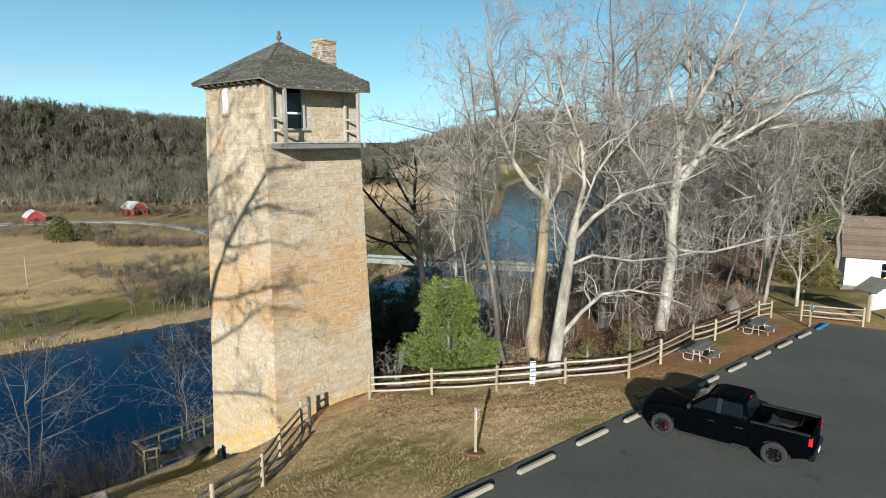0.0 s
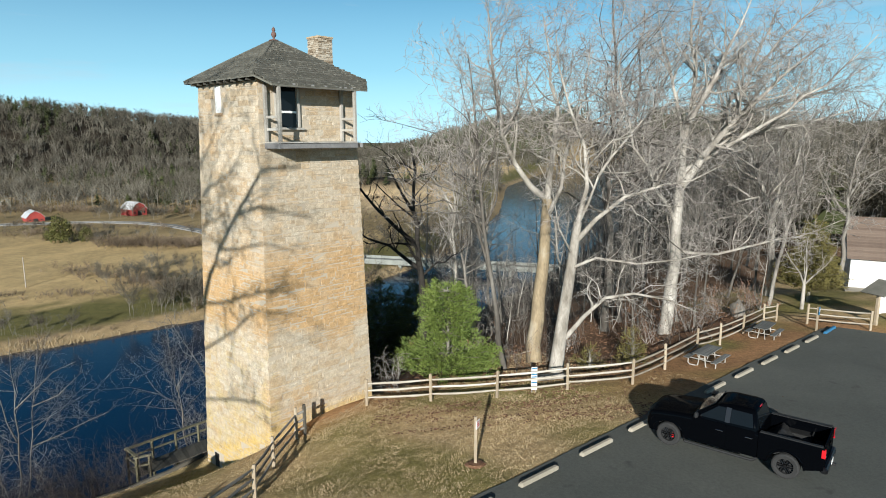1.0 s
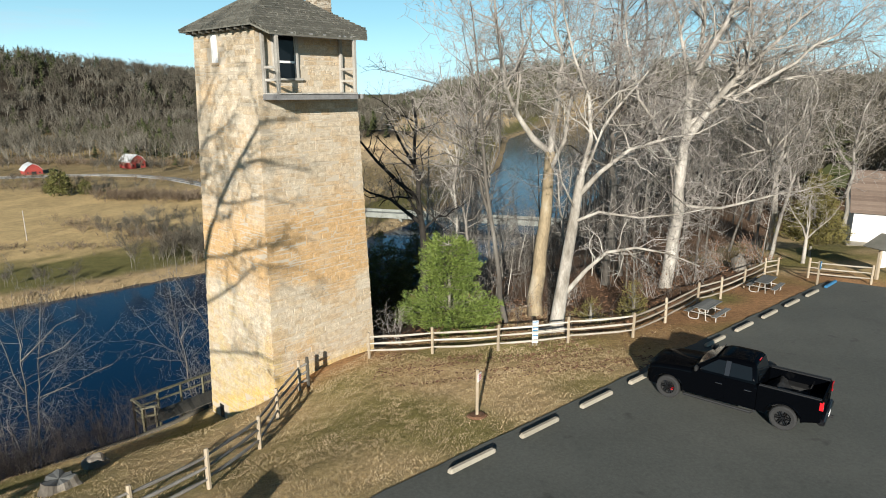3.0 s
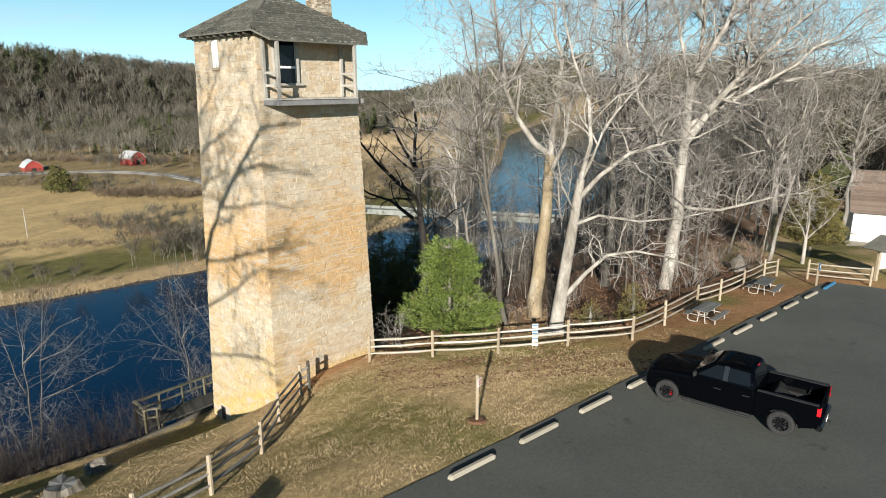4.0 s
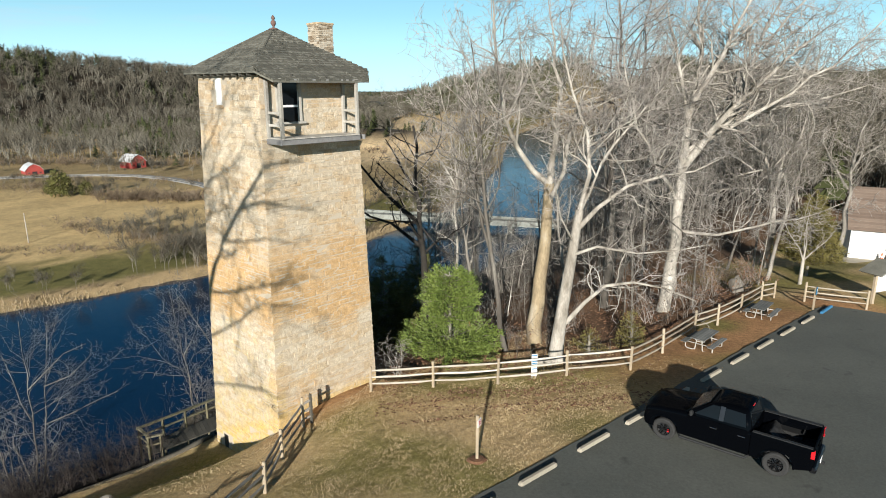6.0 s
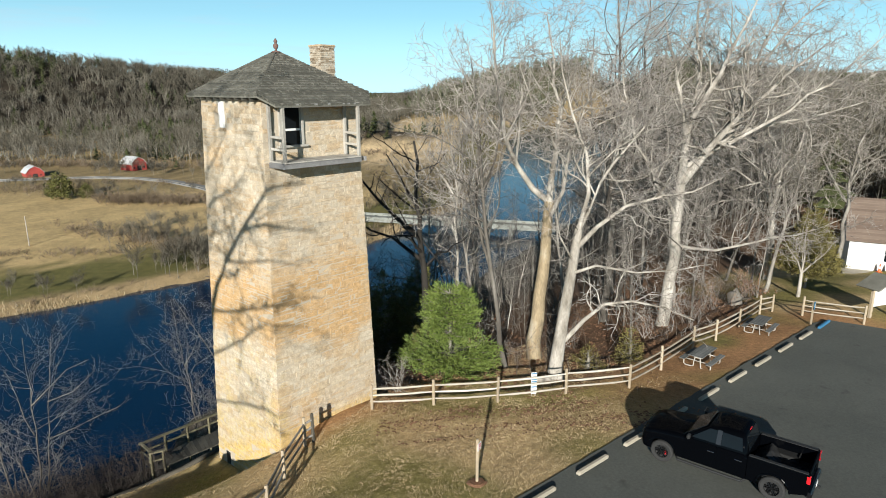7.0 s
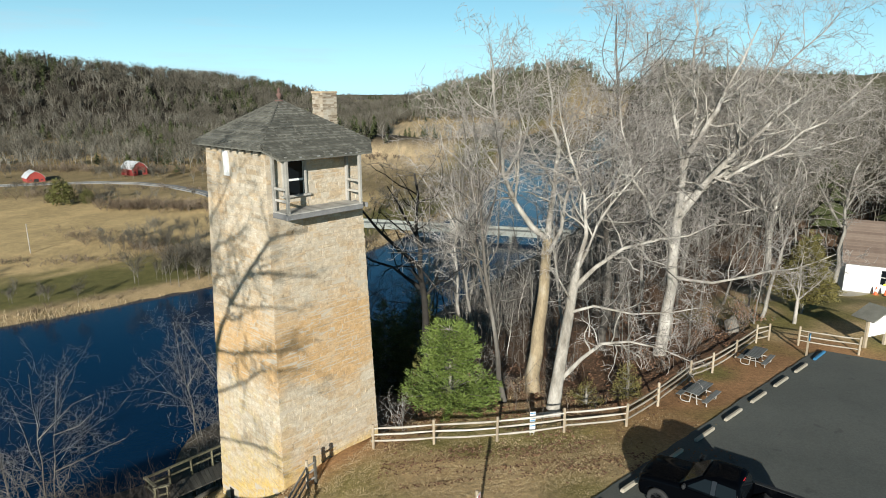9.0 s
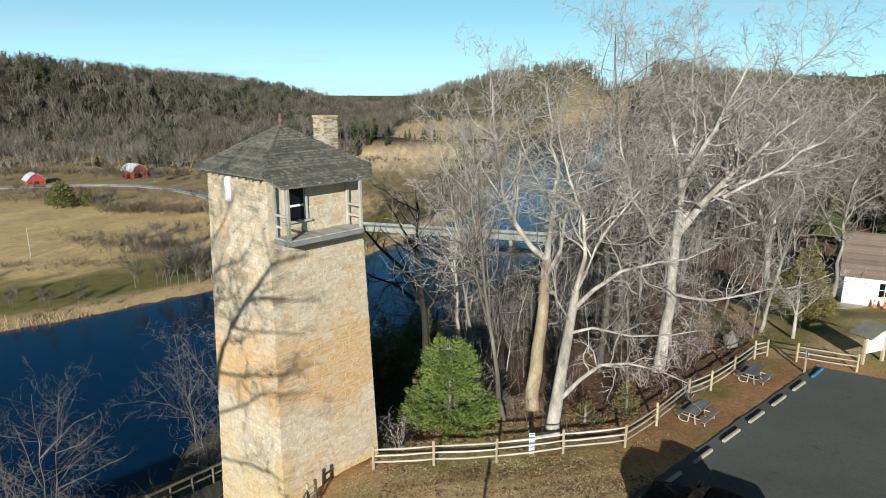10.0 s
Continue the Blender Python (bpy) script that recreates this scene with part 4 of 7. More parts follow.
def build_truck():
    m = Matrix.Translation((10.17, 21.78, lay1(10.17, 21.78) + 0.045)) @ Matrix.Rotation(radians(141.9), 4, "Z")
    truck = thing("pickup_truck", m, "black crew-cab pickup truck parked on the asphalt lot", "pickup truck")
    fx, rx, wz = 1.95, -1.80, 0.42
    body = part("body", bmesh.new(), TRUCKPAINT, truck)
    bm = bmesh.new()
    front = [(2.74, 0.46), (2.80, 0.62), (2.80, 0.84), (2.78, 1.02), (2.70, 1.14), (2.55, 1.205), (2.3, 1.245), (2.0, 1.28), (1.6, 1.32), (1.18, 1.35), (0.6, 1.36), (0.0, 1.36), (-0.955, 1.36), (-0.955, 0.46)] + arch(fx, wz, 0.52, 0.46)[::-1]
    # slices across the width: the hood's raised middle, its rolled edges and the rounded nose
    rings = []
    for y, drop, pull in ((1.0, 0.22, 0.30), (0.992, 0.13, 0.20), (0.965, 0.07, 0.13), (0.90, 0.028, 0.08), (0.78, 0.012, 0.05), (0.60, 0.0, 0.02), (0.50, -0.032, 0.0), (0.0, -0.040, 0.0)):
        for q in ((y, -y) if y else (0.0,)):
            rings.append((q, [bm.verts.new((x - pull * smooth(2.2, 2.74, x), q, z - drop * smooth(0.86, 1.22, z))) for x, z in front]))
    rings.sort(key=lambda r: r[0])
    for (_, a), (_, b) in zip(rings, rings[1:]):
        for i in range(len(front)):
            n = (i + 1) % len(front)
            bm.faces.new((a[i], b[i], b[n], a[n]))
    bm.faces.new(rings[0][1])
    bm.faces.new(rings[-1][1][::-1])
    smoothed(part("cab_lower", bm, TRUCKPAINT, body))
    for s in (-1, 1):
        bm = bmesh.new()
        side = [(-2.85, 0.62), (-2.86, 1.30), (-2.82, 1.36), (-0.965, 1.355), (-0.965, 0.46)] + arch(rx, wz, 0.52, 0.46)
        prism(bm, side, s * 0.86, s * 1.0, 0.018)
        part("bed_side", bm, TRUCKPAINT, body)
        bm = bmesh.new()
        box(bm, -2.8, s * 0.84, 1.352, -1.0, s * 0.985, 1.385, bevel=0.01)
        part("bed_rail", bm, BLACKPLASTIC, body)
        bm = bmesh.new()
        box(bm, rx - 0.5, s * 0.58, 0.80, rx + 0.5, s * 0.855, 1.02, bevel=0.06)
        part("wheel_house", bm, BLACKPLASTIC, body)
    bm = bmesh.new()
    box(bm, -2.8, -0.86, 0.70, -0.97, 0.86, 0.80)
    for i in range(9):
        y = -0.72 + i * 0.18
        box(bm, -2.78, y - 0.05, 0.80, -0.99, y + 0.05, 0.815)
    part("bed_floor", bm, BLACKPLASTIC, body, "black ribbed bed liner")
    bm = bmesh.new()
    box(bm, -2.87, -0.85, 0.66, -2.79, 0.85, 1.35, bevel=0.02)
    box(bm, -2.89, -0.16, 1.12, -2.865, 0.16, 1.22, bevel=0.01)
    part("tailgate", bm, TRUCKPAINT, body)
    # crumpled tarpaulin in the bed
    bm = bmesh.new()
    bmesh.ops.create_grid(bm, x_segments=16, y_segments=12, size=1.0)
    for v in bm.verts:
        x, y = v.co.x, v.co.y
        v.co = Vector((-1.42 + 0.40 * x, -0.25 + 0.52 * y, 0.86 + 0.30 * max(0, 1 - abs(x)) + 0.10 * noise.noise(Vector((x * 3, y * 3, 1)))))
    part("tarpaulin", bm, BLACKPLASTIC, body, "crumpled black tarpaulin", True)
    # greenhouse
    z0, z1 = 1.335, 1.93
    bm = bmesh.new()
    rings = []
    for z, xf, xr, w, c in ((1.28, 1.34, -0.96, 0.955, 0.16), (1.37, 1.21, -0.955, 0.94, 0.16), (1.60, 0.86, -0.885, 0.855, 0.17), (1.83, 0.50, -0.81, 0.775, 0.18), (1.89, 0.38, -0.77, 0.73, 0.19), (1.925, 0.24, -0.70, 0.66, 0.20), (1.945, 0.02, -0.56, 0.48, 0.2)):
        ring = []
        for cx, cy, a0 in ((xf - c, w - c, 0), (xr + c, w - c, 90), (xr + c, c - w, 180), (xf - c, c - w, 270)):
            ring += [bm.verts.new((cx + c * math.cos(radians(a0 + 18 * k)), cy + c * math.sin(radians(a0 + 18 * k)), z)) for k in range(6)]
        rings.append(ring)
    for a, b in zip(rings, rings[1:]):
        for i in range(len(a)):
            n = (i + 1) % len(a)
            bm.faces.new((a[i], a[n], b[n], b[i]))
    bm.faces.new(rings[-1])
    bm.faces.new(rings[0][::-1])
    smoothed(part("cab", bm, TRUCKPAINT, body), 50)
    for i in range(4):
        bm = bmesh.new()
        y = -0.45 + i * 0.3
        box(bm, -0.55, y - 0.03, z1 + 0.002, 0.05, y + 0.03, z1 + 0.020, bevel=0.005)
        part("roof_rib", bm, TRUCKPAINT, body)

    def pane(name, P, Q, out, mat, parent, label=""):
        """Quad on the cab's sloping side between the bottom edge P and the top edge Q (two points each)."""
        bm = bmesh.new()
        o = Vector(out) * 0.012
        vs = [bm.verts.new(Vector(p) + o) for p in (P[0], P[1], Q[1], Q[0])]
        ws = [bm.verts.new(Vector(p) - o) for p in (P[0], P[1], Q[1], Q[0])]
        bm.faces.new(vs)
        bm.faces.new(ws[::-1])
        for i in range(4):
            bm.faces.new((vs[i], ws[i], ws[(i + 1) % 4], vs[(i + 1) % 4]))
        return part(name, bm, mat, parent, label)

    def on_side(s, x, f):
        y = 0.945 + (0.74 - 0.945) * f
        return (x, s * y, z0 + (z1 - z0) * f)
    for s in (-1, 1):
        out = (0, s * 0.945, 0.33)
        pane("side_window", (on_side(s, 0.93, 0.10), on_side(s, 0.12, 0.10)), (on_side(s, 0.36, 0.84), on_side(s, 0.12, 0.84)), out, GLASSDARK, body)
        pane("side_window", (on_side(s, -0.06, 0.10), on_side(s, -0.78, 0.12)), (on_side(s, -0.06, 0.84), on_side(s, -0.70, 0.82)), out, GLASSDARK, body)
        # grey metal stands for the reflection on a black gloss pillar
        pane("door_pillar", (on_side(s, 0.11, 0.08), on_side(s, -0.05, 0.08)), (on_side(s, 0.11, 0.88), on_side(s, -0.05, 0.88)), out, GUNMETAL, body, "door pillar with its grey reflection put into the metal")
        for x0, x1 in ((0.06, 1.16), (-0.86, 0.04)):
            bm = bmesh.new()
            box(bm, x0, s * 0.985, 0.52, x1, s * 1.006, 1.33, bevel=0.008)
            door = part("door", bm, TRUCKPAINT, truck)
            bm = bmesh.new()
            box(bm, x0 + 0.06, s * 1.003, 1.06, x0 + 0.30, s * 1.035, 1.10, bevel=0.012)
            part("handle", bm, CHROME, door, "chrome handle")
        bm = bmesh.new()
        box(bm, 0.93, s * 1.0, 1.36, 1.05, s * 1.22, 1.55, bevel=0.045)
        part("mirror", bm, BLACKPLASTIC, truck)
        bm = bmesh.new()
        tube_path(bm, [(1.42, s * 0.9, 0.44), (1.34, s * 1.06, 0.38), (0.2, s * 1.07, 0.38), (-0.85, s * 1.07, 0.38), (-0.95, s * 0.9, 0.44)], [0.05] * 5, 8)
        part("running_board", bm, BLACKPLASTIC, truck)
        for cx in (fx, rx):
            bm = bmesh.new()
            pts = [(x, s * 1.0, z) for x, z in arch(cx, wz, 0.545, 0.47, 13)]
            tube_path(bm, pts, [0.032] * len(pts), 6)
            part("fender_flare", bm, TRUCKPAINT, truck)
        bm = bmesh.new()
        box(bm, -2.885, s * 0.88, 1.02, -2.76, s * 1.008, 1.31, bevel=0.02)
        part("tail_light", bm, REDLENS, truck, "red tail light")
        bm = bmesh.new()
        box(bm, 2.50, s * 0.60, 0.90, 2.745, s * 0.93, 1.04, bevel=0.03)
        part("headlight", bm, GLASSDARK, truck)
    pane("windshield", ((1.14, 0.80, 1.40), (1.14, -0.80, 1.40)), ((0.50, 0.66, 1.875), (0.50, -0.66, 1.875)), (0.6, 0, 0.8), GLASSDARK, body)
    pane("rear_window", ((-0.942, -0.72, 1.40), (-0.942, 0.72, 1.40)), ((-0.805, -0.60, 1.86), (-0.805, 0.60, 1.86)), (-0.96, 0, 0.28), GLASSDARK, body)
    bm = bmesh.new()
    box(bm, -0.80, -0.12, 1.885, -0.77, 0.12, 1.915, bevel=0.005)
    part("brake_light", bm, REDLENS, truck, "small red high brake light")
    bm = bmesh.new()
    box(bm, 2.70, -0.56, 0.72, 2.785, 0.62, 1.10, bevel=0.02)
    for i in range(4):
        box(bm, 2.78, -0.54, 0.76 + i * 0.085, 2.80, 0.54, 0.79 + i * 0.085)
    part("grille", bm, BLACKPLASTIC, truck)
    bm = bmesh.new()
    prism(bm, [(2.50, -0.93), (2.50, 0.93), (2.66, 0.90), (2.80, 0.70), (2.86, 0.35), (2.87, 0), (2.86, -0.35), (2.80, -0.70), (2.66, -0.90)], 0.42, 0.66, 0.02)
    for v in bm.verts:
        v.co = Vector((v.co.x, v.co.z, v.co.y))
    part("front_bumper", bm, BLACKPLASTIC, truck)
    bm = bmesh.new()
    box(bm, -2.98, -0.96, 0.50, -2.76, 0.96, 0.70, bevel=0.05)
    bumper = part("rear_bumper", bm, GUNMETAL, truck, "dark metal rear bumper")
    bm = bmesh.new()
    box(bm, -2.99, -0.16, 0.54, -2.975, 0.16, 0.68)
    part("number_plate", bm, WHITEPAINT, bumper, "pale plate")
    bm = bmesh.new()
    box(bm, -3.10, -0.04, 0.46, -2.92, 0.04, 0.54)
    part("tow_hitch", bm, BLACKPLASTIC, truck)
    bm = bmesh.new()
    box(bm, -2.75, -0.7, 0.45, 2.5, 0.7, 0.72)
    for cx in (fx, rx):
        box(bm, cx - 0.06, -0.8, 0.36, cx + 0.06, 0.8, 0.48)
    part("chassis", bm, BLACKPLASTIC, truck)
    # wheels
    for cx in (fx, rx):
        for s in (-1, 1):
            bm = bmesh.new()
            prof = ((0.25, -0.13), (0.36, -0.145), (0.40, -0.13), (0.42, -0.09), (0.42, 0.09), (0.40, 0.13), (0.36, 0.145), (0.25, 0.13))
            rings = []
            for k in range(28):
                a = k * math.tau / 28
                rings.append([bm.verts.new((r * math.cos(a) * (1.012 if k % 2 and r > 0.41 else 1), y, r * math.sin(a) * (1.012 if k % 2 and r > 0.41 else 1))) for r, y in prof])
            for k in range(28):
                for i in range(len(prof)):
                    n = (i + 1) % len(prof)
                    bm.faces.new((rings[k][i], rings[k][n], rings[(k + 1) % 28][n], rings[(k + 1) % 28][i]))
            tyre = part("wheel", bm, RUBBER, truck, "knobbly black tyre on dark alloy wheel")
            tyre.matrix_basis = Matrix.Translation((cx, s * 0.85, wz))
            bm = bmesh.new()
            ro = [(0.255, 0.10), (0.245, 0.03), (0.235, 0.02)]
            rr = [[bm.verts.new((r * math.cos(k * math.tau / 24), s * y, r * math.sin(k * math.tau / 24))) for r, y in ro] for k in range(24)]
            for k in range(24):
                for i in range(2):
                    bm.faces.new((rr[k][i], rr[k][i + 1], rr[(k + 1) % 24][i + 1], rr[(k + 1) % 24][i]))
            bm.faces.new([q[2] for q in rr])
            part("rim", bm, BLACKPLASTIC, tyre)
            for k in range(6):
                bm = bmesh.new()
                rot = Matrix.Rotation(k * math.tau / 6, 4, "Y")
                for off in (-0.035, 0.035):
                    box(bm, 0.05, min(s * 0.04, s * 0.095), off - 0.016, 0.25, max(s * 0.04, s * 0.095), off + 0.016, rot, 0.006)
                part("spoke", bm, GUNMETAL, tyre)
            bm = bmesh.new()
            tube_path(bm, [(0, s * 0.03, 0), (0, s * 0.10, 0)], [0.065, 0.05], 12)
            part("hub", bm, GUNMETAL, tyre)
            if cx == fx:
                bm = bmesh.new()
                box(bm, 0.11, min(s * 0.022, s * 0.037), -0.08, 0.19, max(s * 0.022, s * 0.037), 0.08, Matrix.Rotation(2.9, 4, "Y"), 0.004)
                part("brake_caliper", bm, REDLENS, tyre, "red brake caliper")


build_truck()

# ---- lawn, lot and picnic ground ----
def build_pole():
    p = Vector((1.12, 20.95, lay1(1.12, 20.95)))
    ob = thing("sign_post", Matrix.Translation(p), "weathered wooden post with small edge-on sign in a dirt ring", "sign post")
    bm = bmesh.new()
    box(bm, -0.05, -0.05, -0.3, 0.05, 0.05, 1.74, bevel=0.012)
    part("post", bm, POSTWOOD, ob)
    plate = bmesh.new()
    box(plate, -0.012, -0.15, 1.34, 0.012, 0.15, 1.62, Matrix.Rotation(radians(-24), 4, "Z") @ Matrix.Translation((0.075, 0, 0)), 0.004)
    sign = part("sign", plate, WHITEPAINT, ob, "small white sign with red bars")
    for z in (1.40, 1.47, 1.54):
        bm = bmesh.new()
        box(bm, 0.088, -0.11, z, 0.091, 0.11, z + 0.035, Matrix.Rotation(radians(-24), 4, "Z"))
        box(bm, 0.059, -0.11, z, 0.062, 0.11, z + 0.035, Matrix.Rotation(radians(-24), 4, "Z"))
        part("bar", bm, REDLENS, sign)
    bm = bmesh.new()
    rng = random.Random(2)
    rings = [[bm.verts.new((r * rng.uniform(0.9, 1.1) * math.cos(k * math.tau / 16), r * rng.uniform(0.9, 1.1) * math.sin(k * math.tau / 16), z + lay1(p.x + r * math.cos(k * math.tau / 16), p.y + r * math.sin(k * math.tau / 16)) - p.z)) for k in range(16)] for r, z in ((0.36, 0.01), (0.26, 0.075), (0.10, 0.085))]
    for a, b in zip(rings, rings[1:]):
        for k in range(16):
            bm.faces.new((a[k], a[(k + 1) % 16], b[(k + 1) % 16], b[k]))
    bm.faces.new(rings[-1])
    tagged(part("dirt_ring", bm, RUST, None), "ring of red mulch round the post", "mulch").matrix_basis = Matrix.Translation(p)


build_pole()


def build_table():
    ob = thing("picnic_table", Matrix.Identity(4), "grey plank picnic table on pale bent steel legs", "picnic table", "picnic tables")
    for i in range(5):
        bm = bmesh.new()
        y = -0.38 + i * 0.155
        box(bm, -0.95, y, 0.72, 0.95, y + 0.145, 0.765, bevel=0.008)
        part("tabletop_plank", bm, TABLEWOOD, ob)
    for s in (-1, 1):
        for k in range(2):
            bm = bmesh.new()
            y = s * (0.62 + k * 0.15)
            box(bm, -0.95, y - 0.07, 0.42, 0.95, y + 0.07, 0.46, bevel=0.008)
            part("bench_plank", bm, TABLEWOOD, ob)
    for x in (-0.62, 0.62):
        for s in (-1, 1):
            bm = bmesh.new()
            tube_path(bm, [(x, s * 0.12, 0.70), (x, s * 0.16, 0.40), (x, s * 0.20, 0.06), (x, s * 0.34, 0.025), (x, s * 0.60, 0.025), (x, s * 0.70, 0.10), (x, s * 0.70, 0.40)], [0.03] * 7, 6)
            part("leg", bm, GREYWOOD, ob)
        bm = bmesh.new()
        tube_path(bm, [(x, -0.72, 0.39), (x, 0.72, 0.39)], [0.028, 0.028], 6)
        part("crossbar", bm, GREYWOOD, ob)
    return ob


table = build_table()
tm = [Matrix.Translation((x, y, lay1(x, y))) @ Matrix.Rotation(radians(a), 4, "Z") for x, y, a in ((13.55, 32.3, 46), (19.2, 37.7, 48))]
table.matrix_basis = tm[0]
copy_thing(table, tm[1])


def build_fence_sign():
    p = Vector((4.25, 28.98, lay1(4.25, 28.98)))
    ob = thing("notice_board", Matrix.Translation(p) @ Matrix.Rotation(radians(8), 4, "Z"), "narrow white notice board fixed behind the fence rails", "sign")
    bm = bmesh.new()
    box(bm, -0.14, 0.05, 0.12, 0.14, 0.08, 1.22, bevel=0.006)
    part("board", bm, WHITEPAINT, ob)
    for s in (-0.11, 0.07):
        bm = bmesh.new()
        box(bm, s, 0.08, -0.3, s + 0.04, 0.12, 1.2)
        part("stake", bm, GREYWOOD, ob)
    for z in (1.13, 0.84, 0.72, 0.45):
        bm = bmesh.new()
        box(bm, -0.13, 0.044, z, 0.13, 0.049, z + 0.06)
        part("bar", bm, BLUEPAINT, ob)


build_fence_sign()


def build_blue_sign():
    p = Vector((22.85, 38.65, lay1(22.85, 38.65)))
    ob = thing("parking_sign", Matrix.Translation(p) @ Matrix.Rotation(radians(50), 4, "Z"), "wooden post with small blue accessible-parking plate", "sign post")
    bm = bmesh.new()
    box(bm, -0.06, -0.06, -0.3, 0.06, 0.06, 1.5, bevel=0.012)
    part("post", bm, POSTWOOD, ob)
    bm = bmesh.new()
    box(bm, -0.15, -0.09, 1.02, 0.15, -0.062, 1.50, bevel=0.006)
    plate = part("plate", bm, BLUEPAINT, ob, "blue plate with pale bar")
    bm = bmesh.new()
    box(bm, -0.08, -0.096, 1.2, 0.08, -0.091, 1.38)
    part("bar", bm, WHITEPAINT, plate)


build_blue_sign()


def build_kiosk():
    p = Vector((28.35, 40.5, lay1(28.35, 40.5)))
    ob = thing("information_kiosk", Matrix.Translation(p) @ Matrix.Rotation(radians(22), 4, "Z"), "wooden notice kiosk with white panel and small gable roof", "kiosk")
    for x in (-0.95, 0.95):
        bm = bmesh.new()
        box(bm, x - 0.09, -0.09, -0.3, x + 0.09, 0.09, 2.35, bevel=0.015)
        part("post", bm, POSTWOOD, ob)
    bm = bmesh.new()
    box(bm, -0.85, -0.05, 0.75, 0.85, 0.05, 2.05, bevel=0.01)
    panel = part("panel", bm, WHITEPAINT, ob)
    for i in range(3):
        bm = bmesh.new()
        box(bm, -0.70 + i * 0.5, -0.056, 1.0, -0.32 + i * 0.5, -0.051, 1.85)
        part("notice", bm, TINROOF, panel, "pale notice sheet")
    for s in (-1, 1):
        bm = bmesh.new()
        prism(bm, [(s * -1.55, 2.05), (0, 2.72), (0, 2.80), (s * -1.62, 2.11)], -0.75, 0.75)
        part("roof", bm, SHINGLE, ob, "grey shingled gable roof")
    bm = bmesh.new()
    prism(bm, [(-1.2, 2.22), (1.2, 2.22), (0, 2.70)], -0.06, 0.06)
    part("gable", bm, POSTWOOD, ob)


build_kiosk()


def build_house():
    p = Vector((36.75, 57.6, -2.65))
    ob = thing("white_house", Matrix.Translation(p) @ Matrix.Rotation(radians(-27), 4, "Z"), "low white-painted block house with brown shingle roof", "house")
    L, D, H = 15.0, 7.5, 2.95
    bm = bmesh.new()
    # front wall with an opening for the window
    wx0, wx1, wz0, wz1 = 2.75, 3.75, 0.85, 2.25
    for c in ((0, 0, -0.6, wx0, 0.25, H), (wx1, 0, -0.6, L, 0.25, H), (wx0, 0, -0.6, wx1, 0.25, wz0), (wx0, 0, wz1, wx1, 0.25, H)):
        box(bm, *c)
    part("front_wall", bm, HOUSEWHITE, ob)
    for c in ((0, 0.25, -0.6, 0.25, D, H), (L - 0.25, 0.25, -0.6, L, D, H), (0.25, D - 0.25, -0.6, L - 0.25, D, H)):
        bm = bmesh.new()
        box(bm, *c)
        part("wall", bm, HOUSEWHITE, ob)
    for x in (0, L - 0.25):
        bm = bmesh.new()
        a = [bm.verts.new((x, y, z)) for y, z in ((0, H), (D, H), (D / 2, H + 3.0))]
        b = [bm.verts.new((x + 0.25, y, z)) for y, z in ((0, H), (D, H), (D / 2, H + 3.0))]
        bm.faces.new(a)
        bm.faces.new(b[::-1])
        for i in range(3):
            bm.faces.new((a[i], b[i], b[(i + 1) % 3], a[(i + 1) % 3]))
        part("gable", bm, HOUSEWHITE, ob)
    for c in ((-0.02, -0.03, -0.62, L + 0.02, -0.004, -0.05),):
        bm = bmesh.new()
        box(bm, *c)
        part("foundation", bm, ASPHALT, ob)
    win = part("window", bmesh.new(), GREYWOOD, ob)
    bm = bmesh.new()
    box(bm, wx0, 0.10, wz0, wx1, 0.12, wz1)
    part("pane", bm, GLASSDARK, win)
    for x in (wx0, (wx0 + wx1) / 2 - 0.02, wx1 - 0.05):
        bm = bmesh.new()
        box(bm, x, 0.05, wz0, x + 0.05, 0.10, wz1)
        part("mullion", bm, WHITEPAINT, win)
    for z in (wz0, (wz0 + wz1) / 2 - 0.02, wz1 - 0.05):
        bm = bmesh.new()
        box(bm, wx0 + 0.05, 0.06, z, wx1 - 0.05, 0.095, z + 0.05)
        part("glazing_bar", bm, WHITEPAINT, win)
    bm = bmesh.new()
    box(bm, wx0 + 0.3, -0.06, wz0 - 0.02, wx1 - 0.25, 0.04, wz0 + 0.16, bevel=0.02)
    part("window_box", bm, mottled("yellow_paint", [(0.3, (0.6, 0.5, 0.05)), (0.7, (0.7, 0.62, 0.1))]), win, "small yellow box")
    roof = part("roof", bmesh.new(), BROWNROOF, ob, "brown shingle gable roof")
    over, rz = 0.45, 3.0
    sl = rz / (D / 2)
    n = 15
    for side in (0, 1):
        for i in range(n):
            f0, f1 = i / n, (i + 1.15) / n
            y0, y1 = -over + f0 * (D / 2 + over), min(D / 2, -over + f1 * (D / 2 + over))
            z0, z1 = H + sl * y0 + 0.08, H + sl * y1 + 0.08
            if side:
                y0, y1 = D - y0, D - y1
            bm = bmesh.new()
            q = [(-0.35, y0, z0 + 0.05), (L + 0.35, y0, z0 + 0.05), (L + 0.35, y1, z1 + 0.02), (-0.35, y1, z1 + 0.02)]
            up = [bm.verts.new(v) for v in q]
            dn = [bm.verts.new((x, y, z - 0.06)) for x, y, z in q]
            bm.faces.new(up)
            bm.faces.new(dn[::-1])
            for k in range(4):
                bm.faces.new((up[k], dn[k], dn[(k + 1) % 4], up[(k + 1) % 4]))
            part("shingle_course", bm, BROWNROOF, roof)
    # traffic cones by the wall
    cone_mat = mottled("cone_orange", [(0.3, (0.55, 0.10, 0.03)), (0.7, (0.70, 0.16, 0.05))])
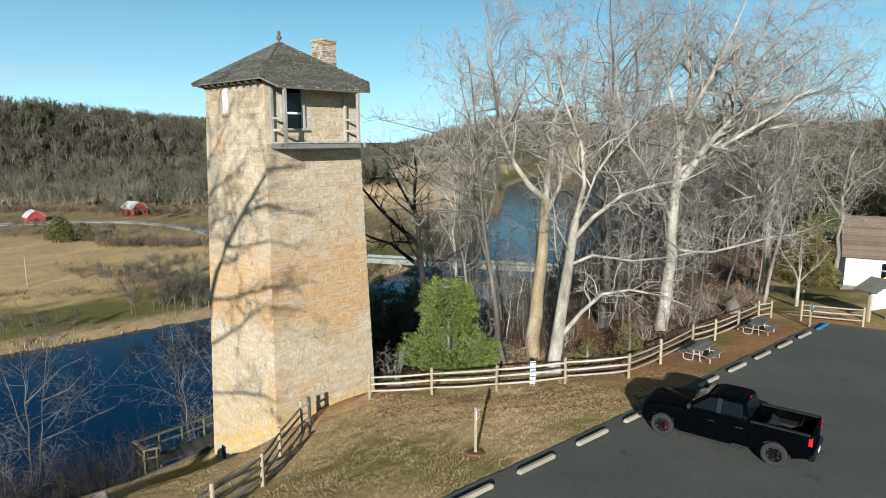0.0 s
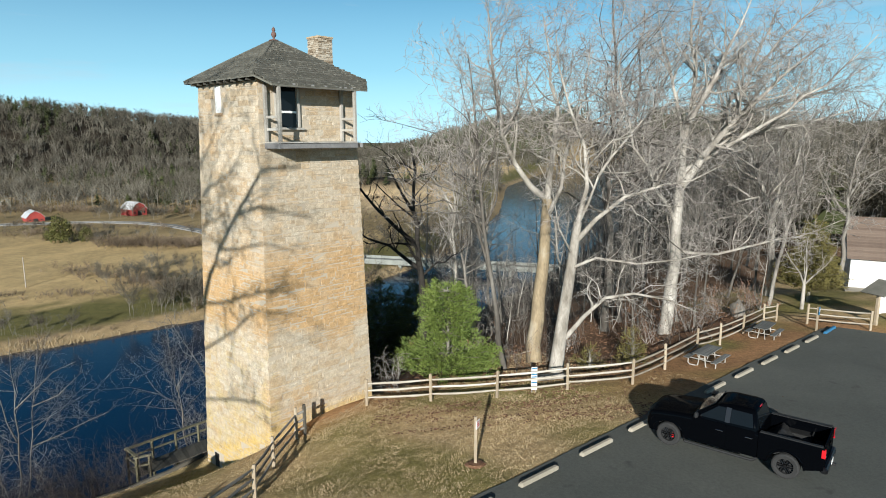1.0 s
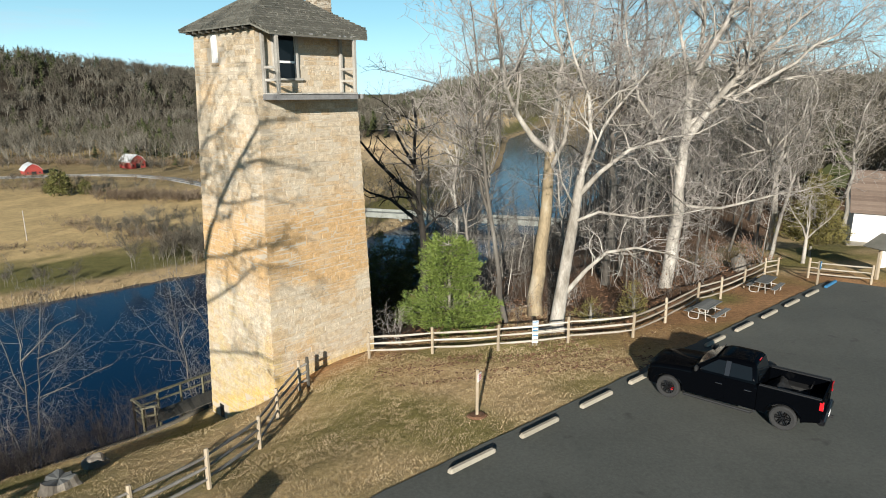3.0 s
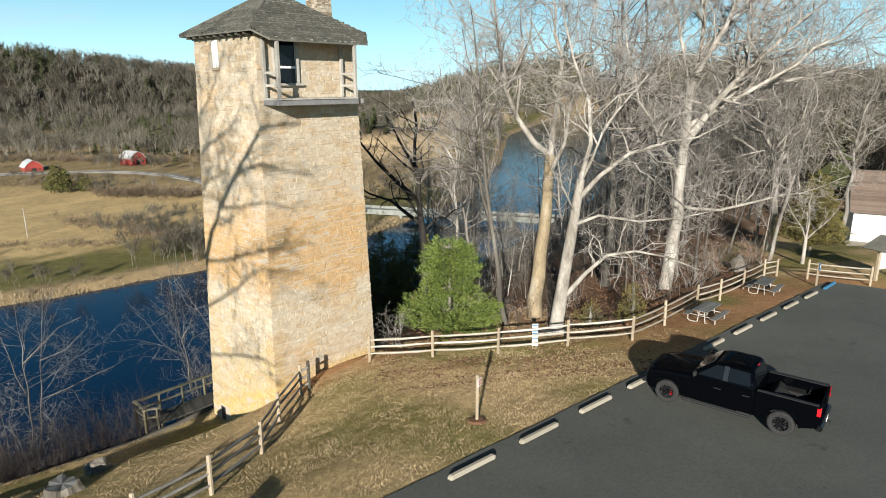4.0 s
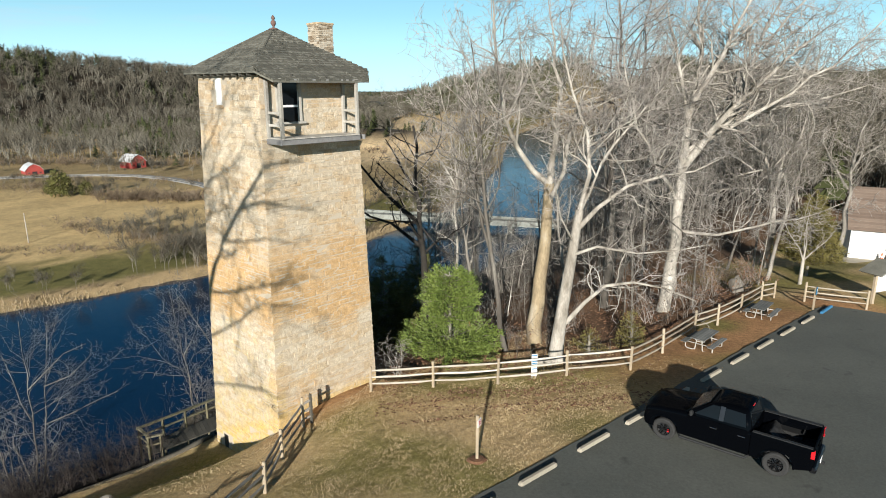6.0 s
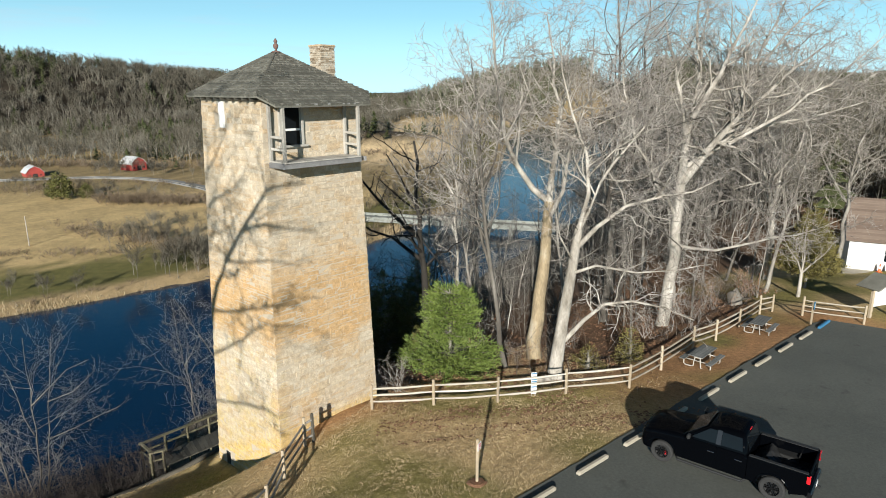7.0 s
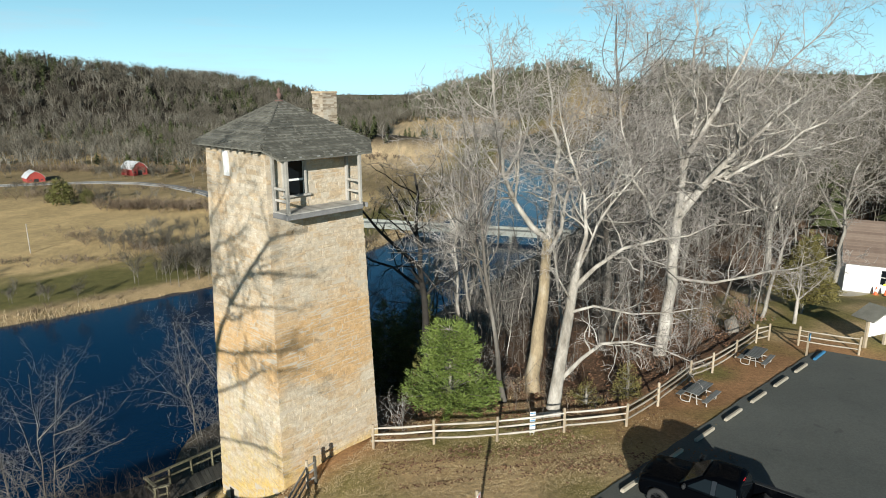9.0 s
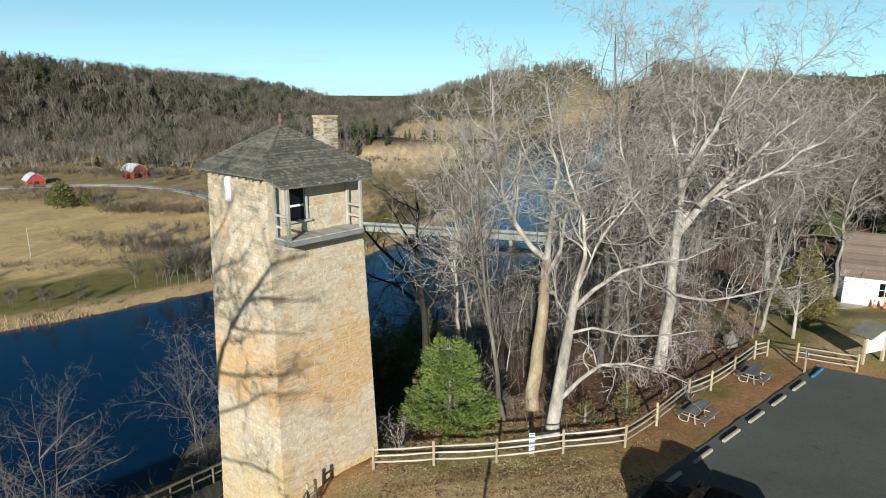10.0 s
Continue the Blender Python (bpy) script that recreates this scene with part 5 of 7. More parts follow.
    for x, y in ((39.2, 55.3), (39.7, 54.9)):
        bm = bmesh.new()
        tube_path(bm, [(0, 0, 0.04), (0, 0, 0.45), (0, 0, 0.75)], [0.17, 0.09, 0.03], 12)
        c = thing("traffic_cone", Matrix.Translation((x, y, lay1(x, y))), "orange plastic traffic cone on the grass", "traffic cone", "cones by the house")
        part("cone", bm, cone_mat, c)
        bm = bmesh.new()
        box(bm, -0.2, -0.2, -0.25, 0.2, 0.2, 0.04, bevel=0.01)
        part("base", bm, BLACKPLASTIC, c)


build_house()


# ---- wooden deck beside the tower ----
def build_deck():
    p = Vector((-15.3, 30.7, -6.1))
    ob = thing("wooden_deck", Matrix.Translation(p), "weathered wooden walkway deck with plank railings", "deck")
    A, B, C, D = Vector((0, 0, 0)), Vector((3.5, 2.5, 0.5)), Vector((2.6, 4.4, 0.2)), Vector((-0.95, 0.9, 0))
    n = 22
    for i in range(n):
        f0, f1 = i / n, (i + 0.93) / n
        bm = bmesh.new()
        q = [A.lerp(B, f0), A.lerp(B, f1), D.lerp(C, f1), D.lerp(C, f0)]
        up = [bm.verts.new(v) for v in q]
        dn = [bm.verts.new(v - Vector((0, 0, 0.05))) for v in q]
        bm.faces.new(up)
        bm.faces.new(dn[::-1])
        for k in range(4):
            bm.faces.new((up[k], dn[k], dn[(k + 1) % 4], up[(k + 1) % 4]))
        # boards take the wood that holds the deck's shade
        part("deck_board", bm, SHADEDWOOD, ob)
    lines = ((D, C, 5), (A + Vector((-0.06, 0.08, 0)), D, 2), (A + Vector((-0.05, -0.02, 0)), A + Vector((0.48, 0.26, 0.0)), 2))
    for P, Q, k in lines:
        for i in range(k):
            v = P.lerp(Q, i / (k - 1))
            bm = bmesh.new()
            box(bm, v.x - 0.055, v.y - 0.055, v.z - 2.6, v.x + 0.055, v.y + 0.055, v.z + 1.0, bevel=0.01)
            part("post", bm, MOSSYRAIL, ob)
        for h, w in ((1.0, 0.09), (0.52, 0.09)):
            d = (Q - P).normalized() * 0.12
            bm = bmesh.new()
            u = Vector((-d.y, d.x, 0)).normalized() * (0.07 if h == 1.0 else 0.025)
            q0, q1 = P - d, Q + d
            vs = []
            for dz in (0, w):
                vs.append([bm.verts.new(v + s * u + Vector((0, 0, h + dz))) for v, s in ((q0, -1), (q1, -1), (q1, 1), (q0, 1))])
            bm.faces.new(vs[0][::-1])
            bm.faces.new(vs[1])
            for k2 in range(4):
                bm.faces.new((vs[0][k2], vs[0][(k2 + 1) % 4], vs[1][(k2 + 1) % 4], vs[1][k2]))
            part("rail", bm, MOSSYRAIL, ob)
    # timber edging that leads on along the bank
    q = [Vector((-11.9, 30.5)), Vector((-13.2, 29.4)), Vector((-14.6, 28.3)), Vector((-16.0, 27.2)), Vector((-17.5, 26.1)), Vector((-19.0, 25.0))]
    for i, (a, b) in enumerate(zip(q, q[1:])):
        za, zb = lay1(a.x, a.y) + 0.05, lay1(b.x, b.y) + 0.05
        bm = bmesh.new()
        tube_path(bm, [(a.x, a.y, za), ((a.x + b.x) / 2, (a.y + b.y) / 2, (za + zb) / 2 + 0.01), (b.x, b.y, zb)], [0.13, 0.14, 0.13], 6)
        tagged(part("edging_timber", bm, SHADEDWOOD, None), "grey landscape timber edging the bank", "timber", "bank edging timbers")


build_deck()


def rock(name, m, size, seed, mat, label, category, group=""):
    bm = bmesh.new()
    bmesh.ops.create_icosphere(bm, subdivisions=3, radius=1.0)
    for v in bm.verts:
        n = noise.noise(v.co * 1.3 + Vector((seed, 0, 0))) * 0.35 + noise.noise(v.co * 4 + Vector((0, seed, 0))) * 0.10
        v.co = v.co * (1 + n)
        v.co = Vector((v.co.x * size[0], v.co.y * size[1], max(v.co.z, -0.5) * size[2]))
    ob = part(name, bm, mat, None)
    ob.matrix_basis = m
    return tagged(ob, label, category, group)


def on_ground(x, y, up=0.0, turn=0.0):
    return Matrix.Translation((x, y, lay1(x, y) + up)) @ Matrix.Rotation(radians(turn), 4, "Z")


BOULDER = mottled("boulder", [(0.3, (0.11, 0.095, 0.078)), (0.7, (0.24, 0.215, 0.18))], 1.0, 9, relief=0.6, dist=0.03)
rock("boulder", on_ground(20.9, 44.9, 0.35), (0.48, 0.45, 0.80), 3.0, BOULDER, "pale rounded boulder among dry leaves", "boulder")
rock("boulder", on_ground(-12.05, 20.75, 0.16, 30), (0.40, 0.30, 0.30), 7.0, BOULDER, "rough grey stone on the bank's edge", "boulder")


def build_cone():
    """A traffic cone on its square foot, with a white sleeve."""
    ob = thing("traffic_cone", on_ground(38.7, 55.9), "orange traffic cone with white sleeve beside the house", "traffic cone")
    bm = bmesh.new()
    box(bm, -0.2, -0.2, 0.0, 0.2, 0.2, 0.04, bevel=0.012)
    part("foot", bm, CONEORANGE, ob)
    for nm, z0, z1, mat in (("lower_cone", 0.04, 0.32, CONEORANGE), ("sleeve", 0.32, 0.52, WHITEPAINT), ("upper_cone", 0.52, 0.75, CONEORANGE)):
        bm = bmesh.new()
        tube_path(bm, [(0, 0, z0), (0, 0, z1)], [0.16 - 0.165 * z0, 0.16 - 0.165 * z1], 16)
        part(nm, bm, mat, ob)
    bm = bmesh.new()
    box(bm, -0.4, -2.0, -0.3, 9.5, -0.05, 0.06, bevel=0.02)
    tagged(part("paving_slab", bm, CONCRETE, None), "grey concrete slab along the house front", "paving").matrix_basis = Matrix.Translation((36.75, 57.6, lay1(37.5, 56.5))) @ Matrix.Rotation(radians(-27), 4, "Z")


build_cone()


def build_stump():
    """A broad low stump: flared foot, ragged rim, flat cut top."""
    ob = thing("tree_stump", on_ground(-12.25, 18.95), "broad grey weathered tree stump in the grass", "tree stump")
    rng = random.Random(19)
    n = 28
    lobe = [1 + 0.10 * math.sin(3 * k * math.tau / n + 1) + 0.06 * math.sin(7 * k * math.tau / n) + rng.uniform(-0.03, 0.03) for k in range(n)]
    bm = bmesh.new()
    rings = []
    for r, z, f in ((0.66, -0.25, 1.5), (0.58, 0.06, 1.4), (0.50, 0.22, 1.1), (0.47, 0.36, 1.0), (0.45, 0.385, 1.0)):
        rings.append([bm.verts.new((r * (1 + (lobe[k] - 1) * f) * math.cos(k * math.tau / n), r * (1 + (lobe[k] - 1) * f) * math.sin(k * math.tau / n), z + 0.04 * (lobe[k] - 1) / 0.1 * (z > 0.3))) for k in range(n)])
    for a, b in zip(rings, rings[1:]):
        for k in range(n):
            bm.faces.new((a[k], a[(k + 1) % n], b[(k + 1) % n], b[k]))
    part("bark", bm, BARK_BANK, ob)
    bm = bmesh.new()
    rim = [bm.verts.new((0.44 * lobe[k] * math.cos(k * math.tau / n), 0.44 * lobe[k] * math.sin(k * math.tau / n), 0.375 + 0.04 * (lobe[k] - 1) / 0.1)) for k in range(n)]
    mid = bm.verts.new((0.03, 0, 0.36))
    for k in range(n):
        bm.faces.new((rim[k], rim[(k + 1) % n], mid))
    part("cut_top", bm, TABLEWOOD, ob, "grey cracked cut face")


build_stump()


def build_notice():
    """Low notice panel on two posts at the lot's edge."""
    ob = thing("notice_sign", on_ground(-5.6, 12.5, 0, -6), "low dark notice panel on two wooden posts", "sign")
    for x in (-0.32, 0.32):
        bm = bmesh.new()
        box(bm, x - 0.045, 0.02, -0.3, x + 0.045, 0.11, 0.92, bevel=0.008)
        part("post", bm, POSTWOOD, ob)
    bm = bmesh.new()
    box(bm, -0.42, -0.03, 0.28, 0.42, 0.02, 1.0, bevel=0.01)
    part("panel", bm, SHADEDWOOD, ob)


build_notice()
bm = bmesh.new()
tube_path(bm, [(-0.8, 0, 0.15), (0, 0.02, 0.16), (0.8, 0, 0.15)], [0.15, 0.16, 0.14], 9)
tagged(part("log", bm, BARK_PALE, None), "short pale log at the tree's foot", "log").matrix_basis = on_ground(5.3, 31.0, 0.0, 12)

# ---- across the river: barns, road, bridge ----
def build_barn(x, y, yaw, w, d, h, ridge, label):
    p = Vector((x, y, lay1(x, y) - 0.2))
    ob = thing("barn", Matrix.Translation(p) @ Matrix.Rotation(radians(yaw), 4, "Z"), label, "barn", "red barns across the river")
    bm = bmesh.new()
    prof = [(-w / 2, 0), (w / 2, 0), (w / 2, h), (w * 0.30, h + ridge * 0.62), (0, h + ridge), (-w * 0.30, h + ridge * 0.62), (-w / 2, h)]
    prism(bm, prof, 0, d)
    part("wall", bm, BARNRED, ob)
    q = [(-w / 2 - 0.5, h - 0.35), (-w * 0.30, h + ridge * 0.62 + 0.12), (0, h + ridge + 0.12), (w * 0.30, h + ridge * 0.62 + 0.12), (w / 2 + 0.5, h - 0.35)]
    for i in range(4):
        bm = bmesh.new()
        (xa, za), (xb, zb) = q[i], q[i + 1]
        prism(bm, [(xa, za), (xb, zb), (xb, zb + 0.15), (xa, za + 0.15)], -0.5, d + 0.5)
        part("roof", bm, TINROOF, ob, "pale tin roof")
    bm = bmesh.new()
    box(bm, -w * 0.14, -0.06, 0, w * 0.14, -0.01, h * 0.75)
    part("door", bm, BLACKPLASTIC, ob, "dark barn doorway")
    for s in (-1, 1):
        bm = bmesh.new()
        box(bm, s * w * 0.32 - 0.5, -0.06, h * 0.35, s * w * 0.32 + 0.5, -0.01, h * 0.62)
        part("window", bm, BLACKPLASTIC, ob)


build_barn(-199, 420, 58, 10.5, 12.5, 4.6, 4.2, "red gambrel barn with pale tin roof by the hill")
build_barn(-246, 386, 44, 9.5, 12, 2.8, 3.8, "smaller red barn with pale tin roof in the field")
build_barn(-209, 438, 20, 7, 8, 3.0, 2.0, "low red shed behind the barn")


def strip(name, pts, width, up, mat, label, category, thick=0.3):
    bm = bmesh.new()
    rows = []
    for i, (x, y) in enumerate(pts):
        a, b = pts[max(i - 1, 0)], pts[min(i + 1, len(pts) - 1)]
        t = Vector((b[0] - a[0], b[1] - a[1])).normalized()
        z = lay1(x, y) + up
        rows.append([bm.verts.new((x + s * t.y * width / 2, y - s * t.x * width / 2, z + dz)) for s, dz in ((-1, 0), (1, 0), (1, -thick), (-1, -thick))])
    for a, b in zip(rows, rows[1:]):
        for k in range(4):
            bm.faces.new((a[k], b[k], b[(k + 1) % 4], a[(k + 1) % 4]))
    return tagged(part(name, bm, mat, None), label, category, kind="structure")


ROAD = ((-330, 340), (-262, 368), (-227, 379), (-208, 384), (-182, 381), (-157, 369), (-131, 347), (-105, 318), (-75, 290), (-50, 272), (-34, 262))
strip("road", ROAD, 6.5, 0.7, ROADGREY, "pale two-lane country road across the fields", "road", 1.0)
BR0, BR1, BRZ = Vector((-38, 264, -38.6)), Vector((48, 240, -38.6)), -38.6


def build_bridge():
    d = (BR1 - BR0)
    L, yaw = d.length, math.degrees(math.atan2(d.y, d.x))
    ob = thing("road_bridge", Matrix.Translation(BR0) @ Matrix.Rotation(radians(yaw), 4, "Z"), "pale concrete road bridge with low parapets over the river", "bridge")
    bm = bmesh.new()
    box(bm, 0, -4.2, -0.9, L, 4.2, 0)
    part("deck", bm, BRIDGEGREY, ob)
    for y in (-4.3, 4.0):
        bm = bmesh.new()
        box(bm, 0, y, -1.0, L, y + 0.3, 1.05, bevel=0.03)
        part("parapet", bm, BRIDGEGREY, ob)
    for i in range(1, 4):
        bm = bmesh.new()
        box(bm, L * i / 4 - 0.7, -3.6, -7, L * i / 4 + 0.7, 3.6, -0.9, bevel=0.15)
        part("pier", bm, BRIDGEGREY, ob)


build_bridge()
# guard rail along the road and a lone field pole
bm = bmesh.new()
tube_path(bm, [(x, y - 4.6, lay1(x, y) + 1.35) for x, y in ROAD[1:9]], [0.13] * 8, 5)
tagged(part("guard_rail", bm, GREYWOOD, None), "long pale guard rail beside the road", "guard rail")
bm = bmesh.new()
tube_path(bm, [(0, 0, -1), (0, 0, 5), (0, 0, 10.5)], [0.20, 0.17, 0.14], 7)
tagged(part("utility_pole", bm, BARK_PALE, None), "bare pale wooden pole standing in the field", "pole").matrix_basis = on_ground(-144, 217)

# ---- trees ----
class Wood:
    """Gathers tapered limbs as plain lists."""
    def __init__(self):
        self.v, self.f = [], []

    def limb(self, pts, rad, sides):
        k0 = len(self.v)
        n = len(pts)
        for i in range(n):
            a, b = pts[i - 1 if i else 0], pts[i + 1 if i < n - 1 else i]
            d = b - a
            if d.length < 1e-6:
                d = Vector((0, 0, 1))
            d.normalize()
            u = d.cross(Vector((0.31, 0.11, 0.94)) if abs(d.z) < 0.85 else Vector((1, 0.2, 0)))
            u.normalize()
            w = u.cross(d)
            r, p = rad[i], pts[i]
            for k in range(sides):
                c, s = CIRCLE[sides][k]
                self.v.append((p.x + r * (c * u.x + s * w.x), p.y + r * (c * u.y + s * w.y), p.z + r * (c * u.z + s * w.z)))
        for i in range(n - 1):
            for k in range(sides):
                a, b = k0 + i * sides + k, k0 + i * sides + (k + 1) % sides
                self.f.append((a, b, b + sides, a + sides))

    def mesh(self, name, mat):
        return mesh_from(name, self.v, self.f, mat, True)


CIRCLE = {n: [(math.cos(k * math.tau / n), math.sin(k * math.tau / n)) for k in range(n)] for n in (3, 4, 5, 6, 7, 8, 10)}


def wander(rng, p, d, length, steps, bend, lift):
    """A crooked line from p along d."""
    pts, d = [p.copy()], d.normalized()
    for _ in range(steps):
        d = d + Vector((rng.gauss(0, bend), rng.gauss(0, bend), rng.gauss(0, bend) + lift))
        d.normalize()
        pts.append(pts[-1] + d * (length / steps))
    return pts


def spread(rng, big, small, pts, r0, r1, level, top, dens, lift, thin, spray):
    """Side branches along a limb, level by level down to the twigs."""
    seg = [(b - a).length for a, b in zip(pts, pts[1:])]
    L = sum(seg)
    if level >= top or L < 0.25:
        return
    n = max(2, int(dens[level] * L + rng.random()))
    for i in range(n):
        f = spray + (1 - spray) * (i + rng.random()) / n
        s, k = f * L, 0
        while k < len(seg) - 1 and s > seg[k]:
            s -= seg[k]
            k += 1
        p = pts[k].lerp(pts[k + 1], min(1, s / seg[k]))
        t = (pts[k + 1] - pts[k]).normalized()
        side = Vector((rng.gauss(0, 1), rng.gauss(0, 1), rng.gauss(0.15, 0.8)))
        side = side - side.dot(t) * t
        if side.length < 1e-3:
            continue
        side.normalize()
        a = radians(rng.uniform(32, 78))
        d = t * math.cos(a) + side * math.sin(a)
        rad = max(thin, (r0 + (r1 - r0) * f) * (rng.uniform(0.36, 0.58) if level < 1 else rng.uniform(0.30, 0.46)))
        ln = min(L * 0.7, (L * rng.uniform(0.16, 0.46) * (1.15 - 0.55 * f)) + 0.18)
        steps = 6 if level < 1 else 4 if level < 2 else 2
        q = wander(rng, p, d, ln, steps, 0.27 if level < 1 else 0.34, lift * (1 if level < 1 else 0.6))
        end = max(thin * 0.6, rad * 0.3)
        rs = [rad + (end - rad) * j / steps for j in range(steps + 1)]
        (big if rad > 0.032 else small).limb(q, rs, 6 if rad > 0.08 else 4 if rad > 0.03 else 3)
        spread(rng, big, small, q, rad, end, level + 1, top, dens, lift, thin, 0.15)


def tree_meshes(seed, limbs, bark, twig, top=3, dens=(1.6, 2.2, 3.5), lift=0.05, thin=0.008):
    """limbs: (points, first radius, last radius, first share of its length that carries branches)."""
    rng = random.Random(seed)
    big, small = Wood(), Wood()
    for pts, r0, r1, spray in limbs:
        pts = [Vector(p) for p in pts]
        fine = [pts[0]]
        for a, b in zip(pts, pts[1:]):
            m = max(1, int((b - a).length / 1.1))
            for j in range(1, m + 1):
                w = 0.075 * (b - a).length / m if j < m else 0.0
                fine.append(a.lerp(b, j / m) + Vector((rng.gauss(0, w), rng.gauss(0, w), rng.gauss(0, w))))
        n = len(fine) - 1
        rs = [r0 + (r1 - r0) * (j / n) ** 0.8 for j in range(n + 1)]
        big.limb(fine, rs, 10 if r0 > 0.2 else 8 if r0 > 0.1 else 6)
        if spray < 0.85:
            spread(rng, big, small, fine, r0, r1, 0, top, dens, lift, thin, spray)
    return big.mesh("trunk", bark), small.mesh("crown", twig)


def plant(name, m, meshes, label, category="tree", group=""):
    ob = thing(name, m, label, category, group)
    part("trunk", meshes[0], None, ob)
    part("crown", meshes[1], None, ob)
    return ob


def slim_limbs(rng, height, r, lean=0.06, forks=3):
    d = Vector((rng.gauss(0, lean), rng.gauss(0, lean), 1))
    stem = wander(rng, Vector((0, 0, -0.3)), d, height, 7, 0.05, 0.02)
    out = [([tuple(p) for p in stem], r, r * 0.16, 0.35)]
    for _ in range(forks):
        k = rng.randint(2, 5)
        q = wander(rng, stem[k], Vector((rng.gauss(0, 0.5), rng.gauss(0, 0.5), 1)), height * rng.uniform(0.3, 0.5), 5, 0.10, 0.05)
        out.append(([tuple(p) for p in q], r * (1 - 0.11 * k) * 0.6, r * 0.1, 0.25))
    return out


# ---- woods below and beyond the fence: slender bare trees, six kinds, many copies ----
def build_woods():
    rng = random.Random(31)
    kinds = []
    for i in range(6):
        h = (13, 15, 11, 16, 12, 9)[i]
        meshes = tree_meshes(100 + i, slim_limbs(rng, h, (0.13, 0.17, 0.10, 0.19, 0.12, 0.08)[i], 0.07, (2, 3, 2, 3, 3, 2)[i]), (BARK_DIM, BARK_PALE, BARK_DIM, BARK_GREY, BARK_DIM, BARK_GREY)[i], WOODTWIG, 3, (1.3, 1.6, 1.5), 0.06, 0.010)
        kinds.append(meshes)
    first = {}
    spots = []
    for _ in range(4000):
        l, d = rng.uniform(-45, 95), rng.uniform(6, 62)
        x, y = LOT0[0] + l * LOT_DIR[0] + d * LOT_N[0], LOT0[1] + l * LOT_DIR[1] + d * LOT_N[1]
        if d < 13.5 and (l < 6 or l > 38) or l < -2 and d < 20:
            continue
        if x < -14 + 0.12 * y and y > 10:          # the open view over the river beside the tower
            if d < 30 or rng.random() > 0.10:
                continue
        if -12 < x < 2.5 and y < 40 or x < 10 and y < 38:
            continue
        if x < 3 and rng.random() > 0.35:
            continue
        if l > 38 and d < 16 and x > 24:
            continue
        if 0.06 < x / y < (0.165 if y < 44 else 0.215) and y > 36 and rng.random() > 0.10:   # gap towards the far water
            continue
        if any((x - a) ** 2 + (y - b) ** 2 < 2.6 for a, b in spots):
            continue
        spots.append((x, y))
        if len(spots) >= 190:
            break
    spots += [(-20.5, 50.0), (-22.0, 57.5), (-25.2, 60.5), (-18.6, 53.5), (-21.5, 63.0), (-17.8, 60.0), (-30.5, 44.0), (-33.0, 40.0), (-26.5, 37.5)]
    low = ((-15.8, 43.5), (-20.2, 52.0))
    low += tuple((rng.uniform(1, 13), rng.uniform(41, 60)) for _ in range(34))
    spots += low
    for x, y in spots:
        k = rng.randrange(6)
        h, z = (13, 15, 11, 16, 12, 9)[k], lay1(x, y)
        s = min(rng.uniform(0.75, 1.2), max(0.45, (rng.uniform(5.5, 10.5) + (2 if x > 16 else 0) - z) / h))
        if (x, y) in low:
            s = max(0.3, ((rng.uniform(-4, 0.5) if x < 0 else rng.uniform(-2.0, 3.0)) - z) / h)
        m = Matrix.Translation((x, y, lay1(x, y))) @ Matrix.Rotation(rng.uniform(0, 6.28), 4, "Z")
        if k not in first:
            first[k] = plant("tree", m, kinds[k], "slender bare grey-barked tree in leaf litter", "tree", "bare woodland trees")
            first[k].scale = (s, s, s)
        else:
            c = copy_thing(first[k], m)
            c.scale = (s, s, s * rng.uniform(0.9, 1.1))


build_woods()

# ---- the large single trees: limbs as (points from the foot, radii, bare share) ----
foot = Vector((3.31, 33.50, -1.52))
limbs = [
    (((0.00, 0.00, -0.06), (-0.41, 0.00, 2.75), (-0.86, 0.00, 5.54), (-1.18, 0.00, 7.67), (-1.38, 0.00, 9.74), (-1.54, 0.00, 11.78), (-1.76, 0.00, 14.05), (-2.03, 0.60, 16.34)), 0.17, 0.024, 0.40),
    (((-0.80, 0.00, 5.30), (-1.33, 0.40, 7.00), (-1.70, 0.60, 9.10), (-1.58, 0.80, 10.88), (-1.88, 1.00, 13.09), (-2.39, 1.40, 15.29)), 0.10, 0.016, 0.35),
    (((-1.38, 0.00, 9.74), (-0.80, -0.60, 11.50), (-0.62, -1.00, 13.45), (-0.89, -1.20, 15.33)), 0.06, 0.016, 0.20),
]
tree = plant("tree", Matrix.Translation(foot), tree_meshes(11, limbs, BARK_DIM, TWIG, 3, (1.6, 2.0, 1.6), 0.05, 0.011), "tall grey tree with a dark ivy-wrapped stem beyond the fence")
foot = Vector((5.13, 35.00, -1.58))
limbs = [
    (((0.00, 0.00, -0.28), (0.10, 0.00, 2.39), (0.29, 0.00, 4.98), (0.39, 0.00, 7.21), (0.47, 0.00, 9.08)), 0.46, 0.264, 0.90),
]
tree = plant("tree", Matrix.Translation(foot), tree_meshes(12, limbs, BARK_TAN, TWIG, 3, (0.6, 1.5, 3), 0.05, 0.011), "massive tan-barked sycamore with pale upper limbs")
